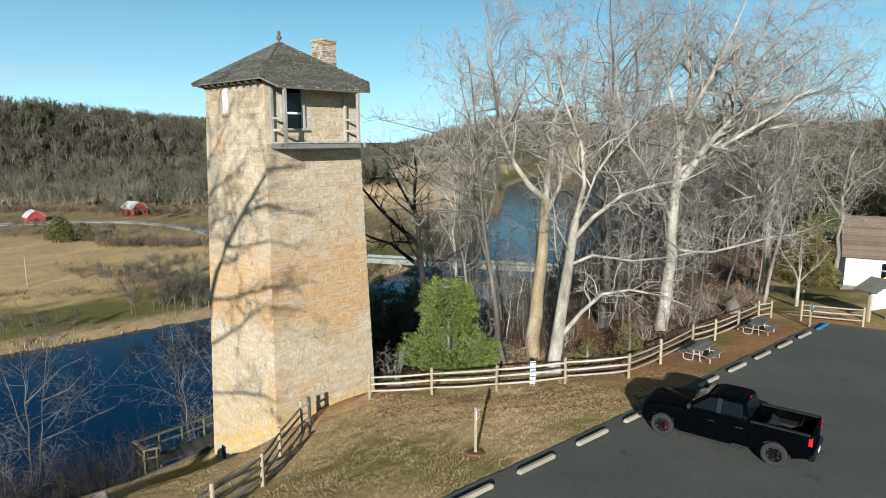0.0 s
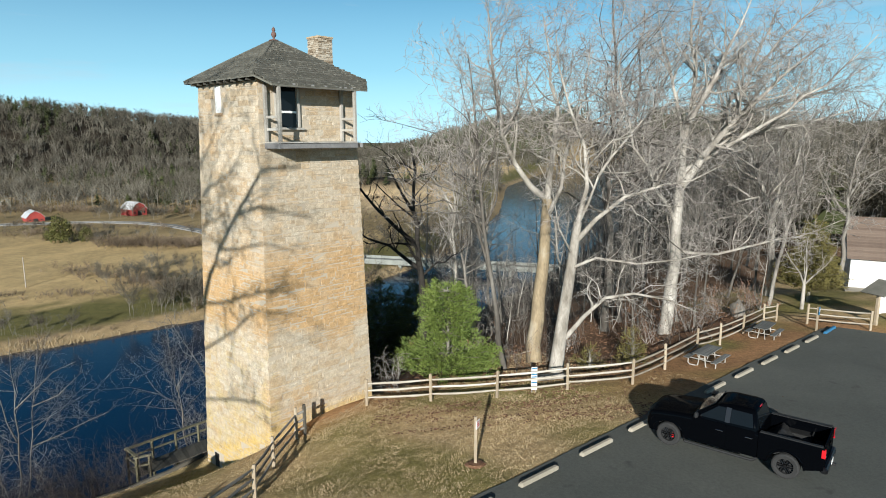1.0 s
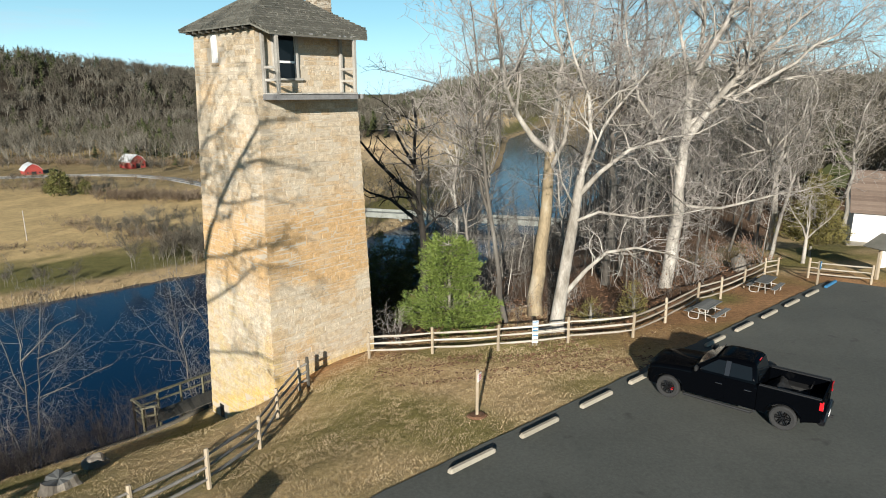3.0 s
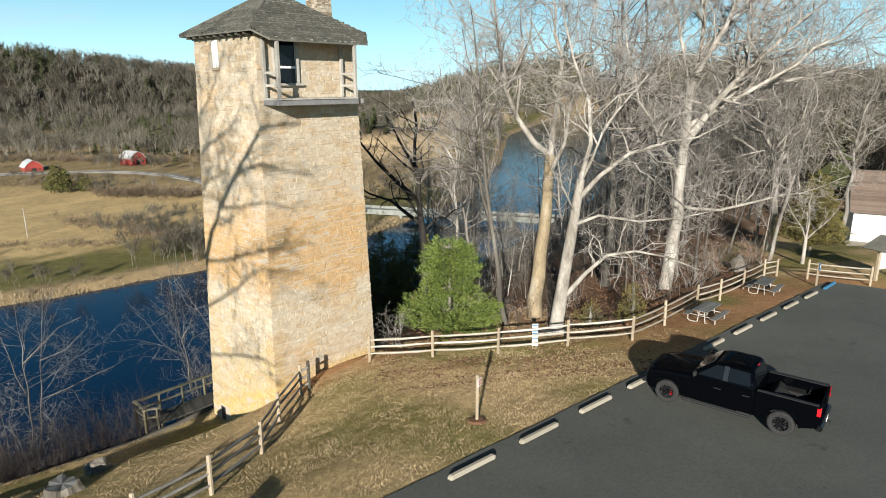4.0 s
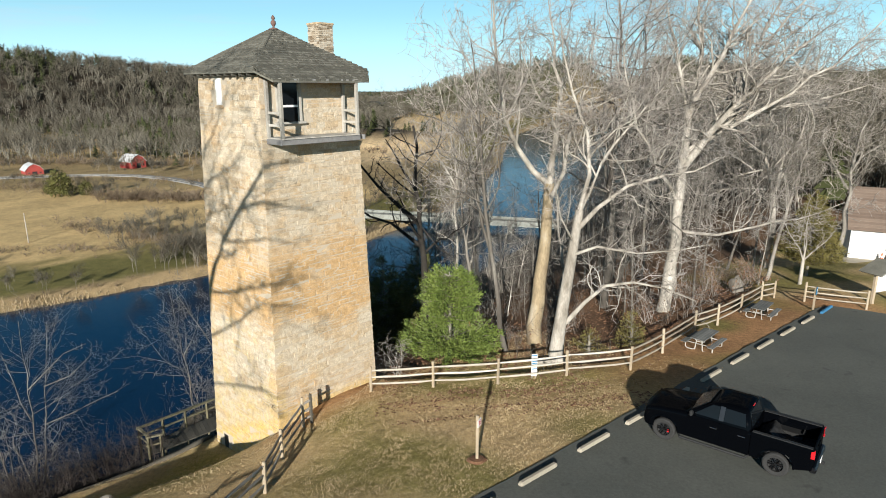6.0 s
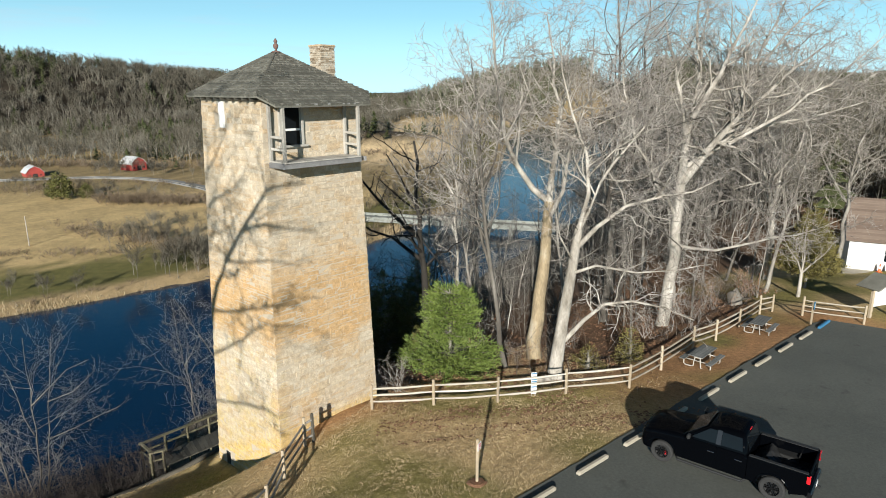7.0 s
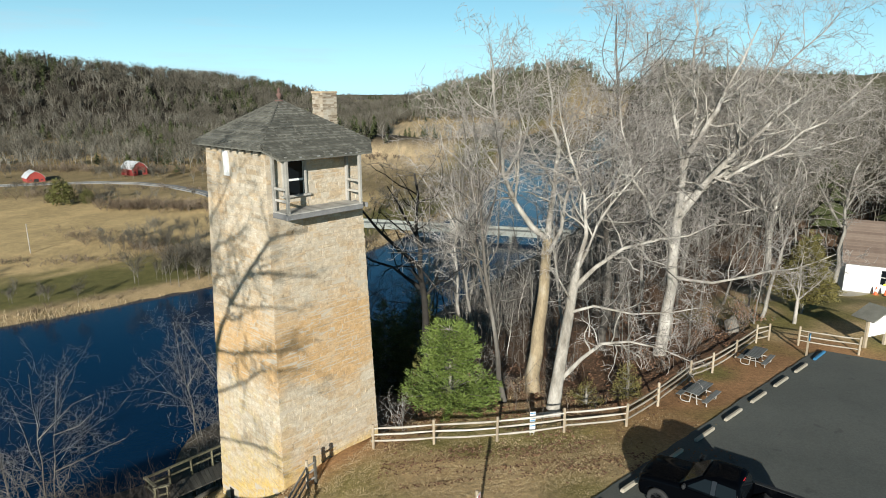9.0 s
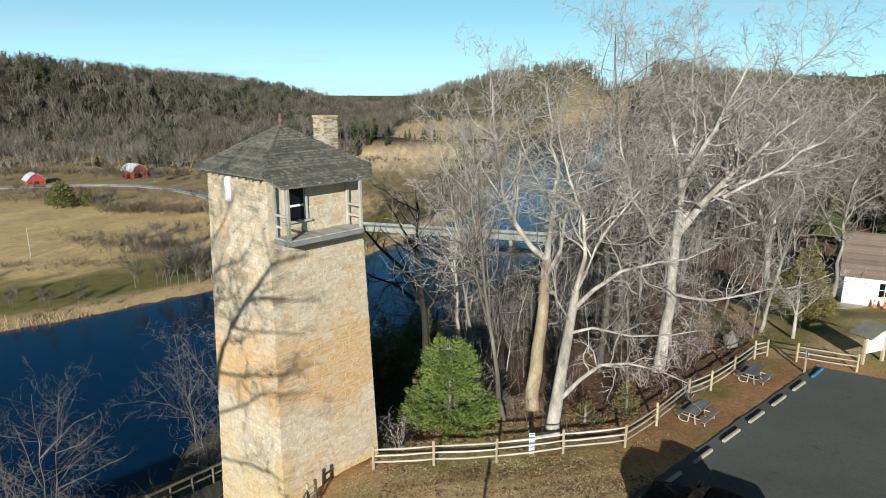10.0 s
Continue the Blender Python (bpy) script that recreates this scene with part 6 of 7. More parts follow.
limbs = [
    (((0.47, 0.00, 9.01), (-0.37, 0.30, 9.67), (-1.24, 0.40, 10.90), (-1.93, 0.60, 12.42), (-2.24, 0.90, 14.54), (-2.55, 1.20, 16.96), (-2.79, 1.60, 19.37)), 0.19, 0.024, 0.20),
    (((0.47, 0.00, 9.01), (0.80, 0.50, 11.50), (1.09, 1.00, 13.94), (0.67, 1.30, 16.37), (0.21, 1.50, 18.76)), 0.20, 0.024, 0.20),
    (((0.44, 0.00, 7.99), (1.05, -0.80, 9.75), (1.22, -1.40, 12.12), (1.83, -2.00, 14.35), (1.95, -2.40, 16.48)), 0.13, 0.016, 0.20),
    (((-2.07, 0.00, 12.42), (-3.11, 0.60, 13.93), (-4.18, 1.00, 15.75), (-4.94, 1.40, 16.99)), 0.06, 0.012, 0.20),
    (((0.77, 0.00, 11.81), (-0.57, -1.00, 13.85), (-1.39, -1.50, 15.78), (-1.76, -2.00, 17.61)), 0.07, 0.012, 0.20),
]
upper, fine = tree_meshes(13, limbs, BARK_PALE, TWIG, 3, (2.6, 3.0, 2.8), 0.05, 0.011)
part("upper_trunk", upper, None, tree, "pale peeling upper limbs")
part("crown", fine, None, tree)
foot = Vector((5.73, 31.80, -1.18))
limbs = [
    (((0.00, 0.00, 0.16), (0.11, 0.00, 1.38), (0.27, 0.00, 2.88), (0.53, 0.00, 4.95), (0.73, -0.00, 6.69), (0.86, 0.00, 7.83)), 0.39, 0.208, 0.90),
    (((0.86, 0.00, 7.83), (1.32, 0.30, 9.50), (1.24, 0.80, 11.44), (0.49, 1.20, 13.40), (-0.02, 1.50, 15.35), (-0.16, 1.80, 17.03)), 0.14, 0.020, 0.20),
    (((0.78, -0.00, 6.84), (1.64, -0.50, 8.04), (2.83, -1.00, 9.16), (4.40, -1.50, 9.73), (5.60, -1.80, 9.96), (6.91, -2.00, 10.70)), 0.14, 0.020, 0.25),
    (((0.44, 0.00, 1.98), (1.23, -0.60, 3.29), (2.03, -1.20, 4.34), (3.22, -1.80, 4.70), (4.59, -2.20, 4.52), (5.94, -2.60, 4.02)), 0.13, 0.024, 0.30),
    (((0.59, -0.00, 5.54), (1.59, -1.00, 6.24), (3.29, -1.80, 6.11), (4.94, -2.40, 6.41), (6.33, -2.80, 6.82)), 0.09, 0.016, 0.25),
    (((0.86, 0.00, 7.78), (1.96, 0.60, 10.04), (3.32, 1.20, 11.71), (4.79, 1.60, 13.41), (5.53, 2.00, 15.40)), 0.12, 0.016, 0.20),
    (((0.69, 0.00, 6.12), (-0.24, -1.00, 7.69), (-0.66, -1.60, 9.38), (-1.41, -2.00, 10.71)), 0.06, 0.012, 0.20),
]
tree = plant("tree", Matrix.Translation(foot), tree_meshes(14, limbs, BARK_PALE, TWIG, 3, (2.6, 3.0, 2.8), 0.05, 0.011), "leaning pale-barked sycamore with wide low limbs beside the fence")
foot = Vector((14.19, 40.50, -1.68))
limbs = [
    (((0.00, 0.00, -0.24), (0.15, 0.00, 1.10), (0.28, 0.00, 3.17), (0.37, 0.00, 6.13), (0.45, 0.00, 9.01), (0.51, 0.00, 10.95)), 0.44, 0.25, 0.90),
    (((0.51, 0.00, 10.95), (1.01, 0.50, 13.73), (1.37, 1.00, 16.69), (1.06, 1.40, 19.47), (0.87, 1.80, 22.56)), 0.21, 0.024, 0.20),
    (((0.50, 0.00, 9.36), (1.57, -0.80, 11.42), (3.16, -1.50, 13.66), (5.08, -2.00, 15.74), (7.08, -2.50, 17.56)), 0.28, 0.028, 0.20),
    (((0.55, 0.00, 10.25), (3.13, 0.50, 11.74), (6.14, 1.00, 12.86), (9.42, 1.20, 13.50), (12.22, 1.50, 14.28)), 0.21, 0.024, 0.20),
    (((0.51, 0.00, 11.47), (0.22, 0.80, 14.61), (-0.54, 1.40, 17.77), (-1.04, 1.80, 20.89)), 0.16, 0.020, 0.20),
    (((0.38, 0.00, 7.03), (-1.50, -1.00, 9.44), (-3.00, -1.60, 11.85), (-3.95, -2.00, 14.79), (-4.05, -2.40, 17.60)), 0.14, 0.020, 0.25),
]
limbs += [
    (((0.78, 0.00, 13.38), (1.78, -1.20, 15.98), (2.66, -1.80, 18.61), (3.28, -2.20, 20.68)), 0.21, 0.024, 0.20),
    (((0.48, 0.00, 5.39), (2.35, -1.60, 5.45), (4.01, -2.40, 6.08), (6.35, -3.00, 6.71), (8.48, -3.60, 7.79)), 0.12, 0.016, 0.30),
    (((1.76, 0.00, 11.19), (4.31, 1.40, 15.69), (6.13, 2.00, 18.87), (7.55, 2.40, 21.34)), 0.18, 0.024, 0.20),
    (((3.83, 0.00, 13.68), (7.42, 1.00, 14.61), (10.19, 1.60, 15.35), (12.80, 2.00, 16.95)), 0.14, 0.024, 0.20),
    (((2.18, 0.30, 11.53), (5.13, 1.00, 16.52), (7.56, 1.40, 19.29), (9.87, 1.80, 21.54)), 0.16, 0.024, 0.20),
    (((2.67, -1.00, 11.83), (5.58, -2.00, 13.80), (8.13, -2.60, 16.15), (9.77, -3.00, 17.95)), 0.14, 0.020, 0.20),
]
tree = plant("tree", Matrix.Translation(foot), tree_meshes(15, limbs, BARK_PALE, TWIG, 3, (2.6, 3.0, 2.8), 0.05, 0.011), "huge pale-limbed tree with a wide spreading bare crown")
foot = Vector((10.78, 42.00, -2.05))
limbs = [
    (((0.00, 0.00, 0.08), (0.14, 0.00, 3.99), (0.13, 0.00, 7.03), (-0.27, 0.00, 10.37), (0.04, 0.00, 15.03), (-0.21, 0.00, 19.19), (-0.39, 0.00, 21.88)), 0.28, 0.032, 0.35),
    (((-0.27, 0.00, 10.37), (-1.26, 1.00, 13.28), (-1.63, 1.50, 16.21), (-1.29, 1.80, 19.11)), 0.10, 0.016, 0.20),
]
tree = plant("tree", Matrix.Translation(foot), tree_meshes(16, limbs, BARK_DIM, TWIG, 3, (2.1, 2.5, 2.2), 0.05, 0.011), "straight grey tree among the woods")
foot = Vector((12.61, 45.00, -2.23))
limbs = [
    (((0.00, 0.00, -0.45), (0.07, 0.00, 3.53), (0.12, 0.00, 7.60), (0.22, 0.00, 12.31), (0.58, 0.00, 17.61), (0.66, 0.00, 21.26)), 0.22, 0.032, 0.35),
    (((0.19, 0.00, 11.15), (1.90, 1.00, 14.65), (2.46, 1.50, 18.15)), 0.10, 0.016, 0.20),
]
tree = plant("tree", Matrix.Translation(foot), tree_meshes(17, limbs, BARK_DIM, TWIG, 3, (2.1, 2.5, 2.2), 0.05, 0.011), "straight grey tree among the woods")
foot = Vector((1.20, 48.00, -5.29))
limbs = [
    (((0.00, 0.00, 0.61), (-0.19, 0.00, 5.99), (-0.28, 0.00, 10.32), (-0.54, 0.00, 12.86), (-0.95, 0.00, 15.36), (-1.57, 0.00, 17.81)), 0.16, 0.024, 0.30),
    (((-0.28, 0.00, 10.54), (-1.38, 0.00, 12.44), (-2.42, 0.00, 13.70), (-3.25, 0.00, 14.95)), 0.08, 0.016, 0.20),
    (((-0.32, 0.00, 11.17), (0.09, 0.00, 13.70), (-0.04, 0.00, 16.18), (-0.33, 0.00, 18.61)), 0.08, 0.016, 0.20),
]
tree = plant("tree", Matrix.Translation(foot), tree_meshes(18, limbs, BARK_PALE, TWIG, 3, (1.6, 2.0, 1.6), 0.05, 0.011), "slender pale tree below the bluff")
foot = Vector((27.19, 53.00, -2.34))
limbs = [
    (((0.00, 0.00, 0.00), (-0.08, 0.00, 4.37), (-0.60, 0.00, 7.22), (-1.93, 0.00, 10.94), (-3.08, 0.00, 15.01), (-3.08, 0.00, 18.55)), 0.30, 0.024, 0.35),
    (((-0.29, 0.00, 5.80), (0.43, 0.50, 9.05), (0.18, 1.00, 12.75), (0.42, 1.00, 16.41)), 0.16, 0.024, 0.20),
    (((-0.33, 0.00, 6.27), (1.74, 1.00, 9.48), (2.51, 1.50, 12.75), (3.85, 2.00, 15.54)), 0.14, 0.024, 0.20),
]
tree = plant("tree", Matrix.Translation(foot), tree_meshes(19, limbs, BARK_PALE, TWIG, 3, (2.1, 2.5, 2.2), 0.05, 0.011), "forked pale tree behind the cedar")
foot = Vector((32.40, 52.00, -1.92))
limbs = [
    (((0.00, 0.00, 1.73), (-0.10, 0.00, 4.57), (-0.07, 0.00, 7.81), (0.28, 0.00, 10.99), (1.29, 0.00, 14.09), (2.21, 0.00, 15.84)), 0.19, 0.024, 0.30),
    (((-0.11, 0.00, 6.43), (-1.45, 1.00, 9.12), (-2.32, 1.50, 11.41), (-3.58, 2.00, 12.79)), 0.11, 0.016, 0.20),
    (((-0.07, 0.00, 7.81), (2.21, 1.00, 9.57), (4.25, 1.50, 10.93), (6.78, 2.00, 12.31)), 0.11, 0.016, 0.20),
]
tree = plant("tree", Matrix.Translation(foot), tree_meshes(20, limbs, BARK_GREY, TWIG, 3, (2.1, 2.5, 2.2), 0.05, 0.011), "grey spreading tree beside the white house")
foot = Vector((-1.29, 43.00, -4.62))
limbs = [
    (((0.00, 0.00, -0.10), (-0.06, 0.00, 3.17), (-0.12, 0.00, 5.97), (-0.40, 0.00, 8.32), (-0.65, 0.00, 10.63), (-0.48, 0.00, 13.28), (-0.73, 0.00, 14.69)), 0.33, 0.072, 0.40),
    (((-0.37, 0.00, 8.25), (-1.73, 0.00, 9.41), (-3.12, 0.00, 10.79), (-4.15, 0.00, 12.08), (-5.06, 0.00, 13.28)), 0.17, 0.040, 0.20),
    (((-0.65, 0.00, 10.56), (-1.80, 0.00, 12.60), (-2.53, 0.00, 13.84)), 0.12, 0.032, 0.30),
    (((-0.15, 0.00, 6.56), (-2.25, 0.00, 8.25), (-3.66, 0.00, 8.72), (-4.78, 0.00, 9.49)), 0.16, 0.040, 0.20),
    (((-0.18, 0.00, 7.94), (0.94, -1.00, 6.77), (1.88, -1.00, 6.11)), 0.06, 0.016, 0.20),
    (((-0.56, 0.00, 12.53), (-1.41, 0.00, 14.02), (-1.85, 0.00, 14.69)), 0.05, 0.016, 0.20),
]
tree = plant("tree", Matrix.Translation(foot), tree_meshes(21, limbs, BARK_SHADED, BARK_SHADED, 3, (1.0, 1.6, 2.2), 0.05, 0.007), "dark tree with crooked limbs, coloured as in the tower's shade")
foot = Vector((-22.55, 32.40, -9.48))
limbs = [
    (((-0.05, 0.00, -5.4), (0.12, 0.00, 3.47), (0.17, 0.00, 6.06), (0.24, 0.00, 8.28), (0.33, 0.00, 10.14)), 0.085, 0.012, 0.52),
    (((0.19, 0.00, 6.22), (1.07, 0.50, 7.14), (1.89, 0.80, 7.98), (3.06, 1.00, 8.49)), 0.04, 0.010, 0.20),
    (((0.11, 0.00, 4.45), (-0.48, 0.00, 6.70), (-0.89, 0.00, 8.28)), 0.04, 0.010, 0.20),
]
tree = plant("tree", Matrix.Translation(foot), tree_meshes(22, limbs, BARK_BANK, BANKTWIG, 3, (1.1, 1.7, 2.0), 0.05, 0.006), "small pale tree standing on the wooded bank")
foot = Vector((-22.88, 33.40, -9.99))
limbs = [
    (((-0.35, 0.00, -5.4), (0.36, 0.00, 3.47), (0.74, 0.00, 6.14), (1.18, 0.00, 8.42), (1.47, 0.00, 10.03)), 0.075, 0.012, 0.52),
    (((0.47, 0.00, 4.14), (1.73, 0.50, 4.57), (3.23, 0.80, 5.28), (4.28, 1.00, 5.70)), 0.04, 0.010, 0.20),
    (((0.78, 0.00, 6.47), (2.58, -0.50, 7.33), (4.10, -0.80, 8.71)), 0.04, 0.010, 0.20),
]
tree = plant("tree", Matrix.Translation(foot), tree_meshes(23, limbs, BARK_BANK, BANKTWIG, 3, (1.1, 1.7, 2.0), 0.05, 0.006), "small pale tree standing on the wooded bank")
foot = Vector((-23.31, 55.00, -16.68))
limbs = [
    (((0.10, 0.00, -9.5), (-0.14, 0.00, 4.49), (-0.51, -0.00, 7.17), (-0.83, -0.00, 9.80), (-1.02, -0.00, 11.89)), 0.13, 0.016, 0.55),
    (((-0.37, -0.00, 5.56), (1.08, -0.00, 8.22), (1.47, -0.00, 10.32)), 0.05, 0.012, 0.20),
]
tree = plant("tree", Matrix.Translation(foot), tree_meshes(24, limbs, BARK_BANK, BANKTWIG, 3, (1.1, 1.8, 2.0), 0.05, 0.007), "slim pale tree at the water's edge")


# ---- the bare tree whose shadow falls on the tower ----
limbs = [
    (((0, 0, -0.4), (0.0, 0.3, 4.0), (0.2, 0.7, 8.0), (0.9, 1.0, 10.8)), 0.36, 0.22, 0.9),
    (((0.9, 1.0, 10.8), (1.55, 1.0, 12.15), (2.3, 1.1, 13.15), (3.6, 1.0, 14.5), (4.75, 0.9, 15.55), (5.55, 1.0, 16.2), (6.4, 1.0, 16.6)), 0.19, 0.06, 0.15),
    (((0.9, 1.0, 10.8), (2.1, 0.8, 10.8), (3.8, 1.2, 10.85), (5.4, 1.0, 11.1), (6.1, 1.1, 11.5)), 0.10, 0.04, 0.30),
    (((2.3, 1.1, 13.15), (3.9, 1.3, 12.95), (5.5, 1.1, 13.05), (6.2, 1.0, 12.85)), 0.08, 0.03, 0.25),
    (((3.6, 1.0, 14.6), (5.2, 0.8, 14.7), (5.7, 0.7, 14.6), (6.6, 0.9, 14.5)), 0.09, 0.04, 0.25),
]
limbs += [
    (((0.2, 0.7, 8.0), (-0.6, 0.6, 12.0), (0.2, 0.5, 15.6), (1.35, 0.6, 17.6), (2.0, 0.6, 18.1), (2.7, 0.5, 18.9), (3.3, 0.6, 19.8)), 0.15, 0.03, 0.30),
    (((0.2, 0.5, 15.0), (1.4, 0.9, 16.0), (2.5, 1.0, 16.2), (3.55, 0.9, 16.5), (4.3, 1.0, 17.3)), 0.08, 0.03, 0.25),
    (((-0.4, 0.6, 11.0), (0.4, 0.9, 13.9), (1.45, 1.1, 14.45), (2.6, 1.0, 14.65), (3.7, 1.0, 15.4)), 0.07, 0.025, 0.30),
    (((0.2, 0.7, 8.0), (0.75, 1.4, 8.4), (1.75, 1.5, 8.7), (3.1, 1.4, 9.25), (4.7, 1.2, 10.2), (6.3, 1.1, 10.1)), 0.10, 0.035, 0.30),
    (((0.05, 0.4, 5.2), (0.7, 1.2, 6.0), (2.7, 1.3, 6.1), (4.5, 1.2, 6.2), (5.4, 1.1, 5.9)), 0.08, 0.04, 0.40),
]
plant("tree", on_ground(-15.7, 2.0), tree_meshes(41, limbs, BARK_GREY, TWIG, 3, (1.9, 2.6, 3.0), 0.05, 0.014), "bare grey tree standing by the lot's edge")
limbs = [
    (((0, 0, -0.3), (0.02, 0, 0.9), (0.05, 0.05, 1.8)), 0.15, 0.12, 0.9),
    (((0.05, 0.05, 1.8), (-0.3, 0.1, 2.7), (-1.0, 0.2, 3.6), (-1.6, 0.2, 4.6)), 0.08, 0.012, 0.25),
    (((0.05, 0.05, 1.8), (0.1, 0, 3.0), (0.0, 0.1, 4.4), (0.1, 0.1, 5.6)), 0.09, 0.012, 0.25),
    (((0.05, 0.05, 1.8), (0.6, -0.2, 2.6), (1.3, -0.3, 3.3), (1.9, -0.3, 4.2)), 0.08, 0.012, 0.25),
    (((0.05, 0.05, 1.8), (0.3, 0.6, 2.8), (0.5, 1.1, 3.9)), 0.06, 0.012, 0.25),
]
plant("tree", on_ground(26.1, 46.1), tree_meshes(42, limbs, BARK_PALE, TWIG, 3, (2.4, 2.8, 3.0), 0.05, 0.008), "young pale tree beside the short fence")


# ---- foliage: clumps of small leaves or needles ----
def leaf_cloud(rng, clumps, per, leaf, needle=False):
    """Many small leaf faces gathered in clumps: (centre, radius, direction)."""
    v, f = [], []
    for c, r, out in clumps:
        for _ in range(per):
            p = Vector((rng.gauss(0, 0.5), rng.gauss(0, 0.5), rng.gauss(0, 0.42))) * r + c
            d = (out + Vector((rng.gauss(0, 0.6), rng.gauss(0, 0.6), rng.gauss(0.25, 0.5)))).normalized()
            u = d.cross(Vector((rng.gauss(0, 1), rng.gauss(0, 1), rng.gauss(0, 1))))
            if u.length < 1e-3:
                continue
            u.normalize()
            ln = leaf * rng.uniform(0.6, 1.3)
            w = ln * (0.16 if needle else 0.42)
            k = len(v)
            v += [tuple(p - u * w), tuple(p + u * w), tuple(p + d * ln)]
            f.append((k, k + 1, k + 2))
    return v, f


def conifer(name, m, height, spread_at, whorls, seed, mat, label, per=26, leaf=0.16, cone=0.9):
    """An evergreen: trunk, sweeping whorls of branches, needle clumps along them; spread_at(f) is the crown's radius."""
    rng = random.Random(seed)
    ob = thing(name, m, label, "evergreen tree")
    wood = Wood()
    wood.limb([Vector((0, 0, -0.4)), Vector((0.04, 0.02, height * 0.5)), Vector((0, 0, height * 0.98))], [0.13, 0.08, 0.02], 7)
    clumps = []
    for i in range(whorls):
        f = (i + 0.5) / whorls
        z = height * (0.06 + 0.92 * f)
        R = spread_at(f)
        n = max(5, int(9 * R + 4)) if R > 0.7 else 4
        for k in range(n):
            a = (k + rng.random()) * math.tau / n
            r = R * rng.choice((rng.uniform(0.5, 0.8), rng.uniform(0.85, 1.15), rng.uniform(0.85, 1.15)))
            tip = Vector((math.cos(a) * r, math.sin(a) * r, z + rng.uniform(-0.15, 0.25) + 0.10 * r))
            root = Vector((0, 0, z - 0.25 * r * 0.4))
            wood.limb([root, root.lerp(tip, 0.5) + Vector((0, 0, -0.05)), tip], [0.03, 0.02, 0.008], 3)
            out = (tip - root).normalized()
            for q in range(max(2, int(r / 0.24))):
                g = 1 - q * 0.24 / max(r, 0.3)
                if g < 0.42:
                    break
                clumps.append((root.lerp(tip, g) + Vector((rng.gauss(0, 0.10), rng.gauss(0, 0.10), rng.gauss(0, 0.07))), 0.24, out))
    clumps.append((Vector((0, 0, height)), 0.2, Vector((0, 0, 1))))
    part("trunk", wood.mesh("trunk", BARK_GREY), None, ob)
    v, f = leaf_cloud(rng, clumps, per, leaf, True)
    part("crown", mesh_from("crown", v, f, mat), None, ob)
    return ob


conifer("pine_tree", on_ground(0.25, 33.4), 4.9, lambda f: (2.5 - 1.5 * abs(f - 0.12) if f < 0.27 else 0.40 if f < 0.44 else 1.30 * max(0, 1 - abs((f - 0.64) / 0.39) ** 3) ** 0.5 + 0.05), 16, 5, NEEDLE, "bushy bright green young pine behind the fence", 30, 0.17)
conifer("cedar_tree", on_ground(28.2, 49.0), 6.6, lambda f: 0.35 if f < 0.12 else 2.45 * (1 - f) ** 0.75 + 0.15, 15, 6, GOLDCEDAR, "dense olive-gold cedar beside the white house", 24, 0.19)
conifer("cedar_tree", on_ground(10.0, 33.2), 1.9, lambda f: 0.85 * (1 - f) ** 0.7 + 0.08, 6, 7, GOLDCEDAR, "small olive-gold cedar bush by the fence", 26, 0.13)
conifer("cedar_tree", on_ground(7.6, 32.6), 1.1, lambda f: 0.75 * (1 - f) ** 0.7 + 0.08, 4, 8, GOLDCEDAR, "low olive-gold cedar bush by the fence", 26, 0.12)
for i, (x, y, h) in enumerate(((-4.0, 41.0, 6.5), (-2.0, 47.0, 7.5), (-7.0, 50.0, 7.0))):
    conifer("hemlock_tree", on_ground(x, y), h, lambda f: 2.6 * (1 - f) ** 0.8 + 0.2, 12, 40 + i, CEDAR, "dark evergreen below the bluff in shade", 20, 0.22)


def shrub(x, y, h, seed, mat, label, leaves=0, r=0.9):
    """A many-stemmed bush, with some dry leaves left on it."""
    rng = random.Random(seed)
    big, small = Wood(), Wood()
    tips = []
    for _ in range(9):
        d = Vector((rng.gauss(0, 0.5) * r, rng.gauss(0, 0.5) * r, 1))
        pts = wander(rng, Vector((rng.gauss(0, 0.15), rng.gauss(0, 0.15), -0.1)), d, h * rng.uniform(0.7, 1.1), 5, 0.16, 0.03)
        small.limb(pts, [0.02, 0.016, 0.012, 0.009, 0.006, 0.004], 3)
        spread(rng, big, small, pts, 0.02, 0.005, 1, 3, (0, 3.0, 3.5), 0.05, 0.005, 0.2)
        tips += pts[2:]
    ob = thing("shrub", on_ground(x, y), label, "shrub", "undergrowth shrubs")
    part("stem", small.mesh("stem", mat), None, ob)
    if leaves:
        v, f = leaf_cloud(rng, [(t, 0.35, Vector((0, 0, 1))) for t in tips], leaves, 0.10)
        part("foliage", mesh_from("foliage", v, f, RUST), None, ob, "clinging rust-brown leaves")
    return ob


shrub(-2.3, 30.6, 2.2, 1, TWIG, "bare grey tangled shrub behind the fence")
shrub(2.2, 35.4, 3.4, 2, TWIG, "bare shrub with rust-brown leaves", 6)
shrub(12.4, 37.8, 2.4, 3, TWIG, "bare shrub with rust-brown leaves", 6)
shrub(15.8, 40.5, 2.8, 4, TWIG, "bare shrub with rust-brown leaves", 7)
shrub(22.2, 46.2, 2.2, 5, TWIG, "bare shrub with rust-brown leaves", 9)
shrub(23.6, 47.2, 2.6, 6, TWIG, "bare shrub with rust-brown leaves", 9)
shrub(6.8, 36.3, 2.4, 7, TWIG, "bare grey tangled shrub behind the fence", 4)
shrub(18.8, 43.8, 2.6, 8, TWIG, "bare shrub with rust-brown leaves", 6)


